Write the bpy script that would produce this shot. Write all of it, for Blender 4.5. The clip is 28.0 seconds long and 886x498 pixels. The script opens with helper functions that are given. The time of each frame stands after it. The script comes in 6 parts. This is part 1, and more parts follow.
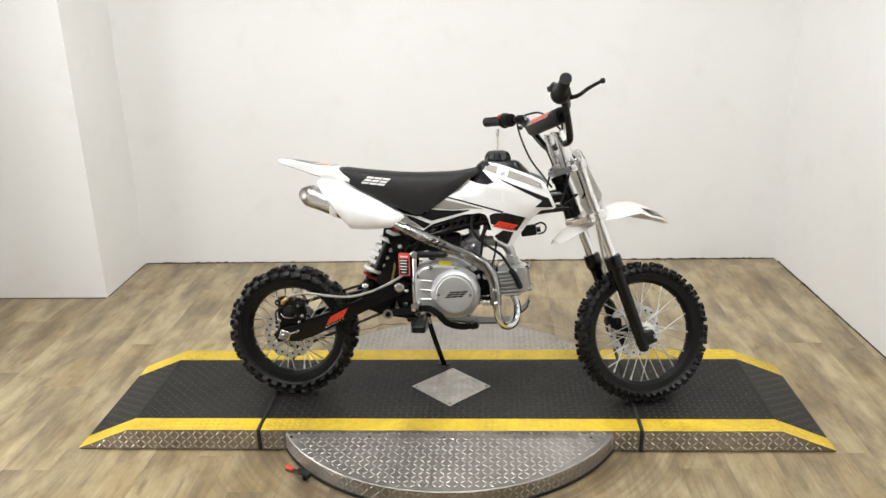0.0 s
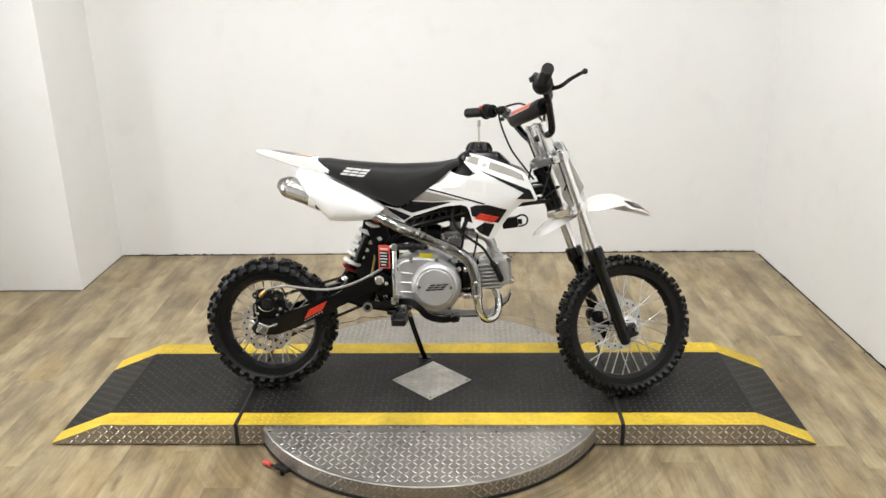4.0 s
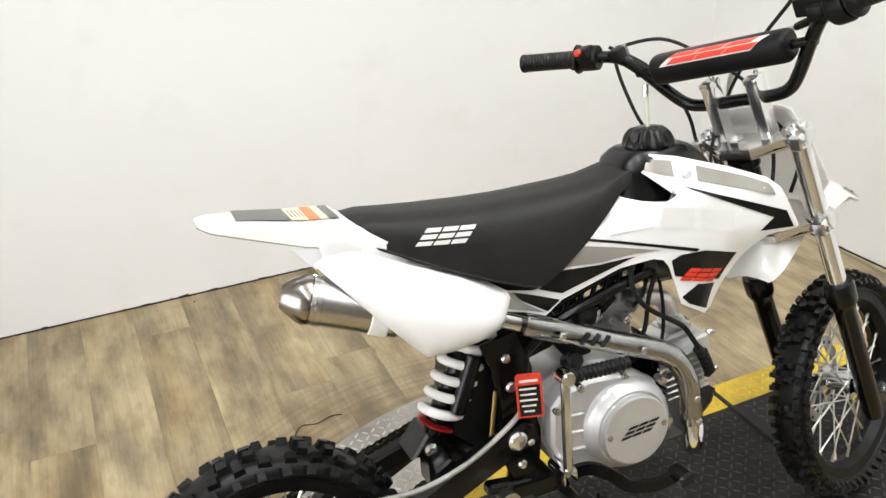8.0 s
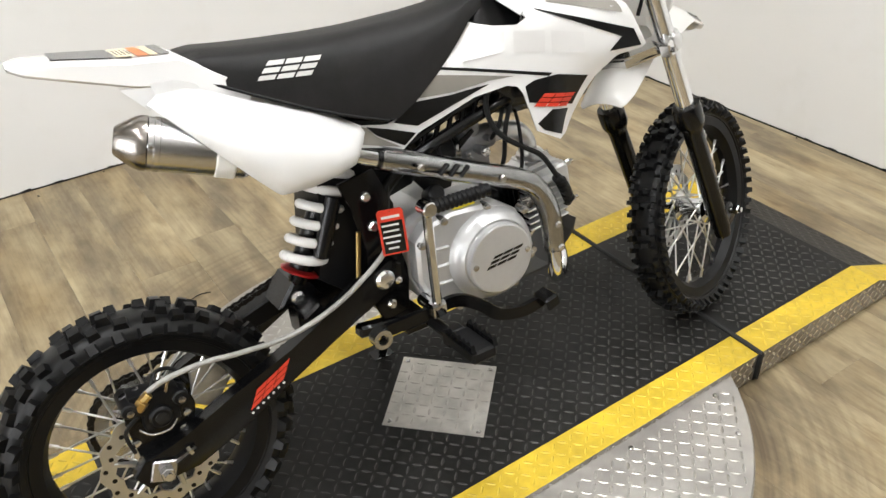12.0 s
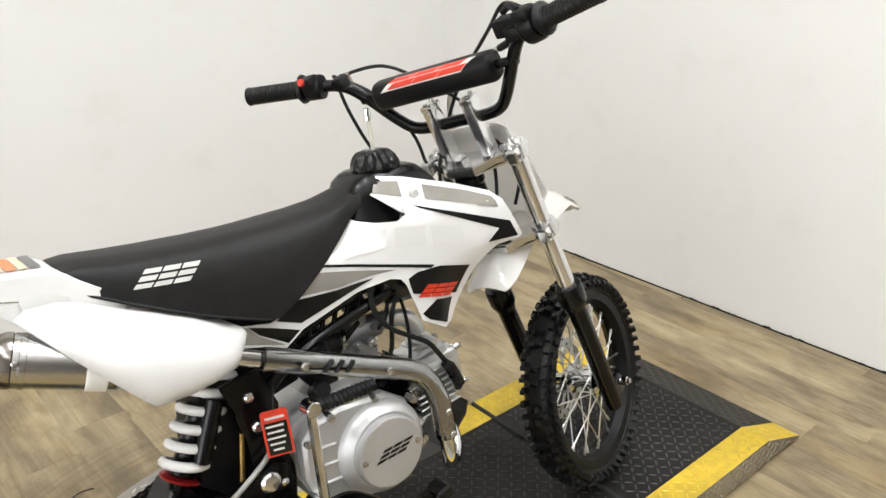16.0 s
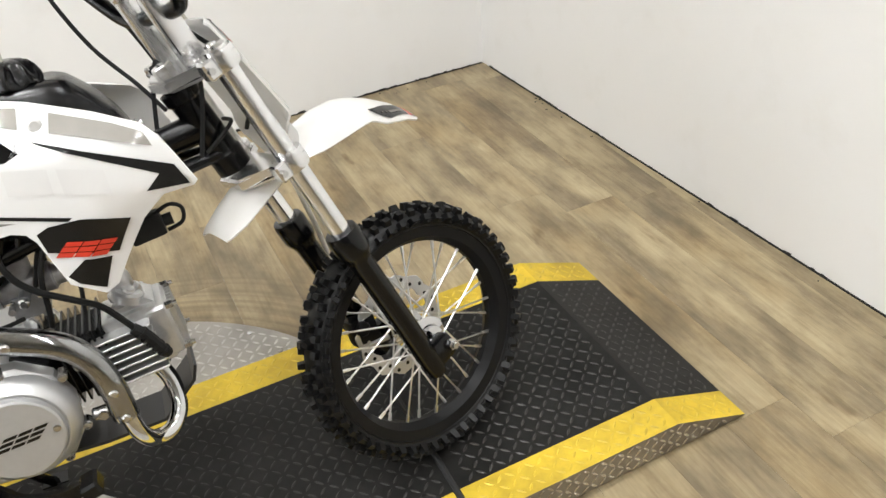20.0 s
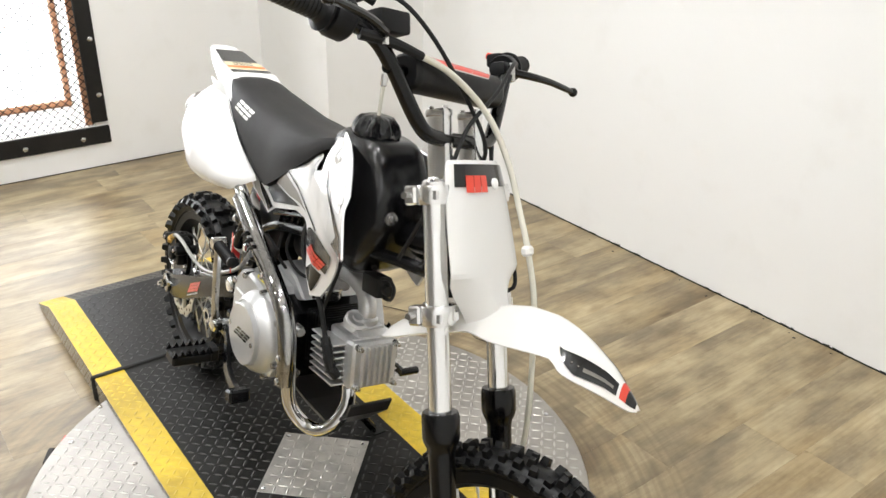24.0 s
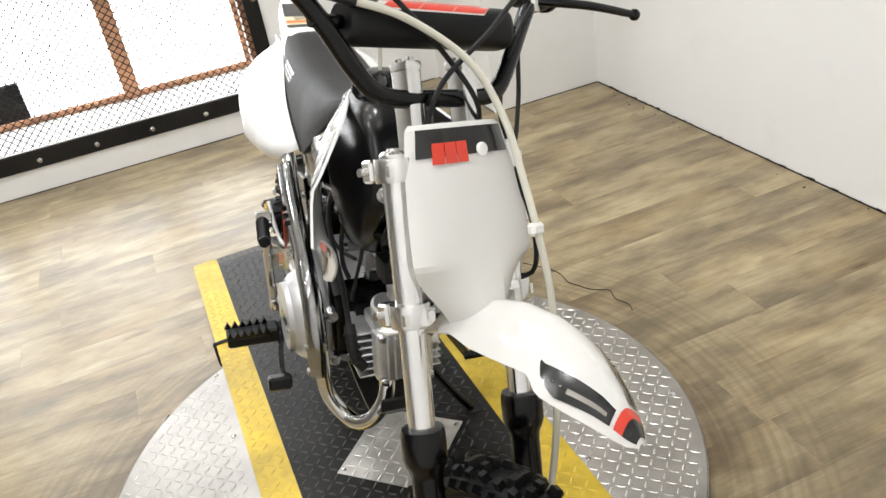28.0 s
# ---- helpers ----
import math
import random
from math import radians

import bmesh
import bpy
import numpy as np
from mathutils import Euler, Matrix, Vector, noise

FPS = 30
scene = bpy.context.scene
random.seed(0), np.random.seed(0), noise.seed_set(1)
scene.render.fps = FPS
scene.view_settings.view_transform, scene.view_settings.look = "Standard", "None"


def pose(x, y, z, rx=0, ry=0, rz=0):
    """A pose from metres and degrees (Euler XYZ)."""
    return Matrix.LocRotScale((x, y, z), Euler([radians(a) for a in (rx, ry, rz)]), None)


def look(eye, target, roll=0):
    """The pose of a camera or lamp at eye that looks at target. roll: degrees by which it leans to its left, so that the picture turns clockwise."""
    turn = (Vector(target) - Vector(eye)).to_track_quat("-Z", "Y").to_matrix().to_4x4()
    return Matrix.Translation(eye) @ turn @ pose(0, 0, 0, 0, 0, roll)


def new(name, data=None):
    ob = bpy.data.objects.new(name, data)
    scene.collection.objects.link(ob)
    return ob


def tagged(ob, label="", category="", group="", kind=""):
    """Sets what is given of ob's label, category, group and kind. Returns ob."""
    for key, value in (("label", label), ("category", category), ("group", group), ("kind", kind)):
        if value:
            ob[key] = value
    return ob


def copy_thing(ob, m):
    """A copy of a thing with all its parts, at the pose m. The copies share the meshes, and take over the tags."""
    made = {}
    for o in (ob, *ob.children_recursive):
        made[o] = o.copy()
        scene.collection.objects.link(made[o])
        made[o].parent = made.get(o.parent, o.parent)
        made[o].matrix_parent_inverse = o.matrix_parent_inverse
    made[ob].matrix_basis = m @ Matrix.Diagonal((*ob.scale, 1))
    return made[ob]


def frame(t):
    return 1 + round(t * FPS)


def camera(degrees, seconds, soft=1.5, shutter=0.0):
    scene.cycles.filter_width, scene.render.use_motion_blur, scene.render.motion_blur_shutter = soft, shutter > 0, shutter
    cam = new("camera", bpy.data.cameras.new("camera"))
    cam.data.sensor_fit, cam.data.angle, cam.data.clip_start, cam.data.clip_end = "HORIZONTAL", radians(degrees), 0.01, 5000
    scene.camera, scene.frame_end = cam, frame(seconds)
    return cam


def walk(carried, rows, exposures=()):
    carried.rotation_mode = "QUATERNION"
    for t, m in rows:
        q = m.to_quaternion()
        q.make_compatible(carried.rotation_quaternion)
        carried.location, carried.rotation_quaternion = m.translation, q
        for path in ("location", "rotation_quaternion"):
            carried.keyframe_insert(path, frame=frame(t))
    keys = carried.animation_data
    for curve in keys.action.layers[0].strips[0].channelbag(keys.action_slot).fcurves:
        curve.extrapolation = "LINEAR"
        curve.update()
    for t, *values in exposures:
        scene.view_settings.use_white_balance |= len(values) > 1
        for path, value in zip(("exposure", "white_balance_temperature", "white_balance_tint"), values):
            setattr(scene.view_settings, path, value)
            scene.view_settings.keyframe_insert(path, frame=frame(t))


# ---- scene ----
cam = camera(56.3, 28.0)
METRES, EYE, TILT, LEAN, TURN = 8.0, 1.5, 0.0, 0.0, 0.0
PATH = [
    (0, (0.134, -2.597, 1.476), (0.025, -0.708, 0.829), -1.6),
    (0.5, (0.137, -2.597, 1.474), (0.041, -0.705, 0.831), -1.6),
    (1, (0.141, -2.597, 1.479), (0.043, -0.707, 0.832), -1.8),
    (1.5, (0.138, -2.597, 1.479), (0.04, -0.71, 0.825), -1.7),
    (2, (0.139, -2.592, 1.473), (0.04, -0.701, 0.829), -1.7),
    (2.5, (0.142, -2.588, 1.475), (0.042, -0.699, 0.826), -1.9),
    (4.5, (0.131, -2.539, 1.454), (0.074, -0.654, 0.788), -1.0),
    (5, (0.063, -2.451, 1.436), (0.008, -0.561, 0.784), -3.8),
    (5.5, (0.01, -2.21, 1.401), (-0.079, -0.303, 0.804), -3.4),
    (6, (-0.142, -1.904, 1.372), (-0.285, -0.03, 0.689), 1.4),
    (6.5, (-0.294, -1.613, 1.419), (-0.106, 0.239, 0.686), -4.5),
    (7, (-0.414, -1.305, 1.386), (-0.05, 0.534, 0.691), -3.3),
    (7.5, (-0.52, -1.086, 1.356), (0.015, 0.653, 0.525), 0.3),
    (8, (-0.677, -0.973, 1.349), (0.056, 0.65, 0.438), -1.6),
    (8.5, (-0.72, -0.954, 1.291), (0.028, 0.641, 0.343), 0.6),
    (9, (-0.724, -0.996, 1.249), (-0.079, 0.546, 0.151), 1.0),
    (9.5, (-0.747, -1.011, 1.227), (-0.196, 0.501, 0.04), 0.7),
    (10, (-0.746, -1.015, 1.228), (-0.178, 0.49, 0.04), 1.9),
    (10.5, (-0.748, -1.01, 1.223), (-0.128, 0.483, 0.046), 2.8),
    (11, (-0.733, -0.999, 1.232), (-0.028, 0.482, 0.088), 2.3),
    (11.5, (-0.675, -1.003, 1.244), (0.149, 0.409, 0.092), -0.2),
    (13.5, (-0.647, -0.989, 1.261), (0.449, 0.33, 0.233), -0.3),
    (14, (-0.63, -1.003, 1.265), (0.493, 0.296, 0.239), -0.1),
    (14.5, (-0.633, -0.987, 1.292), (0.524, 0.355, 0.363), 0.7),
    (15, (-0.624, -0.979, 1.312), (0.553, 0.392, 0.454), 0.2),
    (15.5, (-0.617, -0.992, 1.324), (0.566, 0.393, 0.497), -0.1),
    (16, (-0.61, -1.008, 1.317), (0.583, 0.37, 0.494), -0.1),
    (16.5, (-0.6, -1.028, 1.32), (0.624, 0.313, 0.482), 0.3),
    (17, (-0.592, -1.046, 1.299), (0.686, 0.221, 0.426), 0.2),
    (17.5, (-0.587, -1.052, 1.278), (0.687, 0.168, 0.334), 1.2),
    (18, (-0.566, -1.054, 1.267), (0.725, 0.11, 0.278), 2.9),
    (18.5, (-0.415, -1.1, 1.257), (0.819, 0.06, 0.193), -0.2),
    (19, (-0.173, -1.171, 1.254), (0.949, 0.058, 0.145), 0.1),
    (19.5, (0.021, -1.151, 1.244), (0.995, 0.159, 0.089), -3.8),
    (20, (0.258, -1.08, 1.291), (0.897, 0.4, 0.108), -5.3),
    (20.5, (0.523, -1.093, 1.324), (0.651, 0.607, 0.279), -1.6),
    (21, (0.655, -0.973, 1.33), (0.344, 0.706, 0.289), -5.5),
    (21.5, (0.738, -0.749, 1.351), (0.107, 0.855, 0.336), -3.0),
    (23.5, (1.175, -0.616, 1.323), (-0.283, 0.477, 0.5), -1.7),
    (24, (1.286, -0.652, 1.31), (-0.135, 0.443, 0.427), 1.4),
    (24.5, (1.303, -0.605, 1.275), (-0.07, 0.473, 0.299), 2.3),
    (25, (1.305, -0.582, 1.221), (0.047, 0.453, 0.062), 2.1),
    (25.5, (1.318, -0.583, 1.174), (0.204, 0.445, -0.131), 4.3),
    (26, (1.338, -0.577, 1.153), (0.285, 0.448, -0.204), 6.5),
    (26.5, (1.318, -0.581, 1.188), (0.127, 0.447, -0.047), 1.2),
    (27, (1.307, -0.555, 1.241), (-0.123, 0.275, 0.116), -12.8),
    (27.5, (1.31, -0.378, 1.244), (-0.306, 0.235, 0.237), -10.2),
    (28, (1.271, -0.232, 1.251), (-0.386, 0.285, 0.258), -10.4),
]
EXPOSURES = [(0, -0.02), (1, 0.02), (2, 0.05), (2.5, 0.05), (4.5, -0.02), (6, -0.02), (7, -0.02), (8, 0.06), (9, 0.04), (10, -0.07), (11, -0.08), (11.5, -0.06), (13.5, 0.08), (14, 0.08), (16, -0.06), (17, -0.02), (18, 0.04), (19, 0.09), (20, 0.02), (21, -0.02), (23.5, 0.08), (24, 0.08), (26, -0.06), (27, -0.08), (28, -0.07)]
walk(cam, [(t, look(eye, target, roll)) for t, eye, target, roll in PATH], EXPOSURES)


# ---- light ----
world = bpy.data.worlds.new("world")
scene.world = world
world.use_nodes = True
_wt = world.node_tree
_sky = _wt.nodes.new("ShaderNodeTexSky")
_sky.sky_type = "NISHITA"
_sky.sun_disc = False
_sky.sun_elevation, _sky.sun_rotation = radians(40), radians(200)
_wt.links.new(_sky.outputs[0], _wt.nodes["Background"].inputs[0])
_wt.nodes["Background"].inputs[1].default_value = 0.12


def area(name, at, size, watts, colour, target, shape="DISK", size_y=None, spread=180.0):
    data = bpy.data.lights.new(name, "AREA")
    data.shape, data.size, data.energy, data.color = shape, size, watts, colour
    data.spread = radians(spread)
    if size_y:
        data.size_y = size_y
    ob = new(name, data)
    ob.matrix_world = look(at, target)
    return ob


CEIL = 2.9
LAMP_X = ((-1.25, 1.1), (0.0, 1.0), (1.15, 0.9))
LAMP_Y = ((-2.6, 0.55), (-1.6, 0.82), (-0.7, 1.05), (0.05, 1.5))
LAMPS = [(x, y) for x, _ in LAMP_X for y, _ in LAMP_Y]
for lx, kx in LAMP_X:
    for ly, ky in LAMP_Y:
        area("downlight_lamp", (lx, ly, CEIL - 0.03), 0.16, 8.8 * kx * ky, (0.975, 0.985, 0.985), (lx, ly, 0), spread=160.0)
area("window_daylight", (-2.66, -0.62, 1.1), 1.65, 18.0, (0.93, 0.97, 1.0), (0.0, -0.62, 0.9), "RECTANGLE", 1.9)

# ---- materials ----


class Mat:
    """A small builder for node materials."""

    def __init__(self, name, colour=(0.5, 0.5, 0.5), rough=0.5, metal=0.0, coat=0.0, spec=0.5):
        self.m = bpy.data.materials.new(name)
        self.m.use_nodes = True
        self.t = self.m.node_tree
        self.b = self.t.nodes["Principled BSDF"]
        self.b.inputs["Base Color"].default_value = (*colour, 1)
        self.b.inputs["Roughness"].default_value = rough
        self.b.inputs["Metallic"].default_value = metal
        self.b.inputs["Coat Weight"].default_value = coat
        self.b.inputs["Coat Roughness"].default_value = 0.08
        self.b.inputs["Specular IOR Level"].default_value = spec
        self.co = None

    def node(self, kind, **ins):
        n = self.t.nodes.new("ShaderNode" + kind)
        for k, v in ins.items():
            n.inputs[k.replace("_", " ")].default_value = v
        return n

    def link(self, a, b):
        self.t.links.new(a, b)

    def coords(self, scale=(1, 1, 1), which="Object"):
        c = self.node("TexCoord")
        mp = self.node("Mapping")
        mp.inputs["Scale"].default_value = scale
        self.link(c.outputs[which], mp.inputs["Vector"])
        return mp.outputs[0]

    def noise(self, scale, detail=4.0, rough=0.55, stretch=(1, 1, 1), which="Object"):
        n = self.node("TexNoise", Scale=scale, Detail=detail, Roughness=rough)
        self.link(self.coords(stretch, which), n.inputs["Vector"])
        return n.outputs["Fac"]

    def ramp(self, fac, stops):
        r = self.node("ValToRGB")
        el = r.color_ramp.elements
        while len(el) < len(stops):
            el.new(0.5)
        for e, (p, c) in zip(el, stops):
            e.position, e.color = p, (*c, 1) if len(c) == 3 else c
        self.link(fac, r.inputs[0])
        return r.outputs[0]

    def mix(self, fac, a, b, how="MIX"):
        n = self.t.nodes.new("ShaderNodeMix")
        n.data_type, n.blend_type = "RGBA", how
        for sock, v in ((n.inputs[0], fac), (n.inputs[6], a), (n.inputs[7], b)):
            if isinstance(v, (int, float)):
                sock.default_value = v
            elif isinstance(v, tuple):
                sock.default_value = (*v, 1)
            else:
                self.link(v, sock)
        return n.outputs[2]

    def colour(self, out):
        self.link(out, self.b.inputs["Base Color"])
        return self

    def rough(self, fac, lo, hi):
        n = self.node("MapRange")
        n.inputs["To Min"].default_value, n.inputs["To Max"].default_value = lo, hi
        self.link(fac, n.inputs["Value"])
        self.link(n.outputs[0], self.b.inputs["Roughness"])
        return self

    def bump(self, fac, strength=0.2, distance=0.001):
        n = self.node("Bump", Strength=strength, Distance=distance)
        self.link(fac, n.inputs["Height"])
        if self.b.inputs["Normal"].is_linked:
            self.link(self.b.inputs["Normal"].links[0].from_socket, n.inputs["Normal"])
        self.link(n.outputs[0], self.b.inputs["Normal"])
        return self


def paint(name, colour, rough=0.5, metal=0.0, coat=0.0, vary=0.12, scale=40.0, bump=0.05, dist=0.0005, spec=0.5):
    """A surface with two scales of variation in colour and gloss."""
    k = Mat(name, colour, rough, metal, coat, spec)
    a, b = k.noise(scale * 0.12, 3), k.noise(scale, 5)
    dark = tuple(c * (1 - vary) for c in colour)
    light = tuple(min(1, c * (1 + vary * 0.6)) for c in colour)
    c1 = k.ramp(a, [(0.3, dark), (0.7, light)])
    c2 = k.ramp(b, [(0.3, tuple(1 - vary * 0.6 for _ in range(3))), (0.6, (1, 1, 1))])
    k.colour(k.mix(1.0, c1, c2, "MULTIPLY"))
    k.rough(b, rough * 0.86, min(1, rough * 1.18))
    if bump:
        k.bump(b, bump, dist)
    return k.m


def wall_paint():
    k = Mat("wall_paint", (0.8, 0.78, 0.74), 0.75)
    a, b, c = k.noise(1.1, 3), k.noise(260, 3), k.noise(7, 6)
    col = k.ramp(a, [(0.3, (0.83, 0.825, 0.81)), (0.7, (0.86, 0.857, 0.848))])
    spots = k.ramp(c, [(0.24, (0.965, 0.96, 0.95)), (0.44, (1, 1, 1))])
    k.colour(k.mix(1.0, col, spots, "MULTIPLY"))
    k.bump(b, 0.12, 0.0006)
    return k.m


def plank_wood():
    """Pale oak vinyl with brown streaks along the plank (y)."""
    k = Mat("plank_wood", (0.4, 0.3, 0.18), 0.4, spec=0.42)
    info = k.node("ObjectInfo")
    c = k.node("TexCoord")
    shift = k.node("VectorMath")
    shift.operation = "MULTIPLY_ADD"
    k.link(info.outputs["Random"], shift.inputs[0])
    shift.inputs[1].default_value = (37.0, 53.0, 0.0)
    k.link(c.outputs["Object"], shift.inputs[2])

    def grain(scale, stretch, detail, rough):
        mp = k.node("Mapping")
        mp.inputs["Scale"].default_value = stretch
        k.link(shift.outputs[0], mp.inputs["Vector"])
        n = k.node("TexNoise", Scale=scale, Detail=detail, Roughness=rough)
        k.link(mp.outputs[0], n.inputs["Vector"])
        return n.outputs["Fac"]

    broad = grain(5.5, (1.7, 0.50, 1), 7, 0.58)
    brown = grain(2.6, (1.3, 0.60, 1), 5, 0.6)
    fine = grain(60.0, (2.0, 0.06, 1), 6, 0.65)
    knots = grain(14.0, (1.0, 0.35, 1), 3, 0.5)
    col = k.ramp(broad, [(0.33, (0.192, 0.153, 0.098)), (0.43, (0.260, 0.207, 0.128)), (0.51, (0.345, 0.277, 0.168)), (0.62, (0.425, 0.348, 0.216))])
    col = k.mix(1.0, col, k.ramp(brown, [(0.34, (0.86, 0.79, 0.68)), (0.52, (1, 1, 1))]), "MULTIPLY")
    streak = k.ramp(fine, [(0.32, (0.80, 0.775, 0.73)), (0.58, (1, 1, 1))])
    mottle = grain(22.0, (1.0, 0.42, 1), 4, 0.6)
    spot = k.ramp(knots, [(0.66, (1, 1, 1)), (0.75, (0.62, 0.55, 0.46))])
    tone = k.ramp(info.outputs["Random"], [(0.0, (0.88, 0.865, 0.84)), (0.5, (0.96, 0.955, 0.94)), (1.0, (1.06, 1.055, 1.04))])
    x = k.mix(1.0, col, streak, "MULTIPLY")
    x = k.mix(1.0, x, spot, "MULTIPLY")
    x = k.mix(1.0, x, tone, "MULTIPLY")
    x = k.mix(1.0, x, k.ramp(mottle, [(0.32, (0.76, 0.74, 0.71)), (0.52, (1, 1, 1)), (0.70, (1.08, 1.08, 1.07))]), "MULTIPLY")
    # scuffs and dirt swept round the turntable
    geo = k.node("NewGeometry")
    flat = k.node("VectorMath")
    flat.operation = "MULTIPLY"
    k.link(geo.outputs["Position"], flat.inputs[0])
    flat.inputs[1].default_value = (1, 1, 0)
    far = k.node("VectorMath")
    far.operation = "LENGTH"
    k.link(flat.outputs[0], far.inputs[0])
    ringed = k.ramp(far.outputs["Value"], [(0.0, (0, 0, 0)), (0.62, (1, 1, 1)), (0.68, (0.85, 0.85, 0.85)), (0.74, (0.5, 0.5, 0.5)), (0.80, (0.6, 0.6, 0.6)), (0.86, (0.3, 0.3, 0.3)), (0.98, (0, 0, 0))])
    dust = k.node("TexNoise", Scale=3.4, Detail=7.0, Roughness=0.66)
    k.link(geo.outputs["Position"], dust.inputs["Vector"])
    dirt = k.mix(1.0, ringed, k.ramp(dust.outputs["Fac"], [(0.32, (0.15, 0.15, 0.15)), (0.53, (1, 1, 1))]), "MULTIPLY")
    swept = k.node("CombineXYZ")
    k.link(far.outputs["Value"], swept.inputs[0])
    lines = k.node("TexNoise", Scale=48.0, Detail=3.0)
    k.link(swept.outputs[0], lines.inputs["Vector"])
    dirt = k.mix(1.0, dirt, k.ramp(lines.outputs["Fac"], [(0.40, (0.42, 0.42, 0.42)), (0.58, (1, 1, 1))]), "MULTIPLY")
    x = k.mix(dirt, x, (0.105, 0.075, 0.042))
    k.colour(x)
    k.rough(fine, 0.24, 0.38)
    k.bump(fine, 0.12, 0.0004)
    return k.m


M = {}
M["wall"] = wall_paint()
M["plank"] = plank_wood()
M["subfloor"] = paint("subfloor", (0.06, 0.045, 0.03), 0.8)
M["ceiling"] = paint("ceiling_paint", (0.78, 0.77, 0.74), 0.85, scale=120)
M["lamp_glass"] = Mat("lamp_glass", (0.9, 0.9, 0.9), 0.4).m
M["white_trim"] = paint("white_trim", (0.78, 0.77, 0.74), 0.45)
M["aluminium"] = paint("tread_aluminium", (0.42, 0.400, 0.372), 0.44, 1.0, vary=0.26, scale=26, bump=0.1)
M["plate_aluminium"] = paint("plate_aluminium", (0.62, 0.60, 0.565), 0.46, 0.9, vary=0.34, scale=34, bump=0.15)
M["tread_black"] = paint("tread_black", (0.018, 0.0172, 0.016), 0.38, 0.0, vary=0.45, scale=45, bump=0.12, spec=0.15)
# deck bars paler than the plate: wear, plus highlights put into the colour
M["tread_worn"] = paint("tread_worn", (0.030, 0.0285, 0.026), 0.34, 0.0, vary=0.55, scale=16, spec=0.32)
M["yellow_worn"] = paint("yellow_worn", (0.64, 0.455, 0.035), 0.44, vary=0.3, scale=30)
M["aluminium_worn"] = paint("aluminium_worn", (0.54, 0.52, 0.49), 0.38, 1.0, vary=0.25, scale=40)
M["tread_yellow"] = paint("tread_yellow", (0.64, 0.445, 0.026), 0.46, vary=0.32, scale=50, bump=0.1)
M["gap_rubber"] = paint("gap_rubber", (0.012, 0.012, 0.012), 0.7)
M["chrome"] = paint("chrome", (0.64, 0.645, 0.65), 0.07, 1.0, vary=0.05, scale=30, bump=0.0)
M["steel"] = paint("brushed_steel", (0.56, 0.555, 0.55), 0.25, 1.0, vary=0.06, scale=90, bump=0.0)
M["spoke"] = paint("spoke_steel", (0.78, 0.785, 0.79), 0.30, 1.0, vary=0.06, scale=60, bump=0.0)
M["disc_steel"] = paint("disc_steel", (0.64, 0.645, 0.65), 0.36, 1.0, vary=0.08, scale=120, bump=0.03)
M["polished"] = paint("polished_aluminium", (0.78, 0.78, 0.78), 0.17, 0.95, vary=0.03, scale=14, bump=0.0)
# darker steel colour; carries the dark reflection of the muffler tip
M["dark_steel"] = paint("darkened_steel", (0.36, 0.335, 0.31), 0.22, 1.0, vary=0.15, scale=40, bump=0.0)
# brighter aluminium for the skirt bars, their highlights put into the colour
M["skirt_worn"] = paint("skirt_worn", (0.80, 0.79, 0.77), 0.22, 1.0, vary=0.15, scale=40)
M["carb_metal"] = paint("carburettor_zinc", (0.34, 0.34, 0.35), 0.42, 0.8, vary=0.2, scale=140, bump=0.2)
M["cast"] = paint("cast_aluminium", (0.64, 0.64, 0.64), 0.38, 0.85, vary=0.12, scale=160, bump=0.22)
M["cast_paint"] = paint("silver_engine_paint", (0.56, 0.56, 0.56), 0.33, 0.55, vary=0.06, scale=120, bump=0.05)
M["black_paint"] = paint("black_paint", (0.003, 0.003, 0.0034), 0.22, coat=0.12, vary=0.2, scale=60, spec=0.25)
M["black_plastic"] = paint("black_plastic", (0.005, 0.005, 0.0055), 0.42, vary=0.25, scale=90, bump=0.12, spec=0.22)
M["tank_plastic"] = paint("tank_plastic", (0.0035, 0.0035, 0.004), 0.24, coat=0.0, vary=0.2, scale=45, bump=0.05, spec=0.35)
M["rubber"] = paint("tyre_rubber", (0.0042, 0.0042, 0.0045), 0.42, vary=0.35, scale=70, bump=0.2, spec=0.3)
M["seat"] = paint("seat_vinyl", (0.0165, 0.016, 0.016), 0.5, vary=0.2, scale=260, bump=0.35, dist=0.0006, spec=0.22)
M["white"] = paint("white_plastic", (0.80, 0.793, 0.782), 0.24, coat=0.7, vary=0.03, scale=30, bump=0.02)
k = Mat("thin_white_plastic", (0.92, 0.912, 0.90), 0.22, coat=0.35)
k.rough(k.noise(30, 4), 0.19, 0.26)
thin = k.node("BsdfTranslucent", Color=(0.92, 0.905, 0.875, 1))
blend = k.node("MixShader", Fac=0.44)
k.link(k.b.outputs[0], blend.inputs[1])
k.link(thin.outputs[0], blend.inputs[2])
k.link(blend.outputs[0], k.t.nodes["Material Output"].inputs["Surface"])
M["thin_white"] = k.m
M["fork_chrome"] = paint("fork_chrome", (0.86, 0.865, 0.87), 0.13, 0.94, vary=0.04, scale=60, bump=0.0)
M["grey_decal"] = paint("grey_decal", (0.30, 0.28, 0.25), 0.25, coat=0.3, vary=0.18, scale=20)
M["pearl_decal"] = paint("pearl_decal", (0.76, 0.75, 0.74), 0.2, coat=0.35, vary=0.03)
M["pale_decal"] = paint("pale_decal", (0.66, 0.65, 0.63), 0.25, coat=0.3, vary=0.05)
M["black_decal"] = paint("black_decal", (0.007, 0.007, 0.007), 0.2, coat=0.4, vary=0.2, spec=0.35)
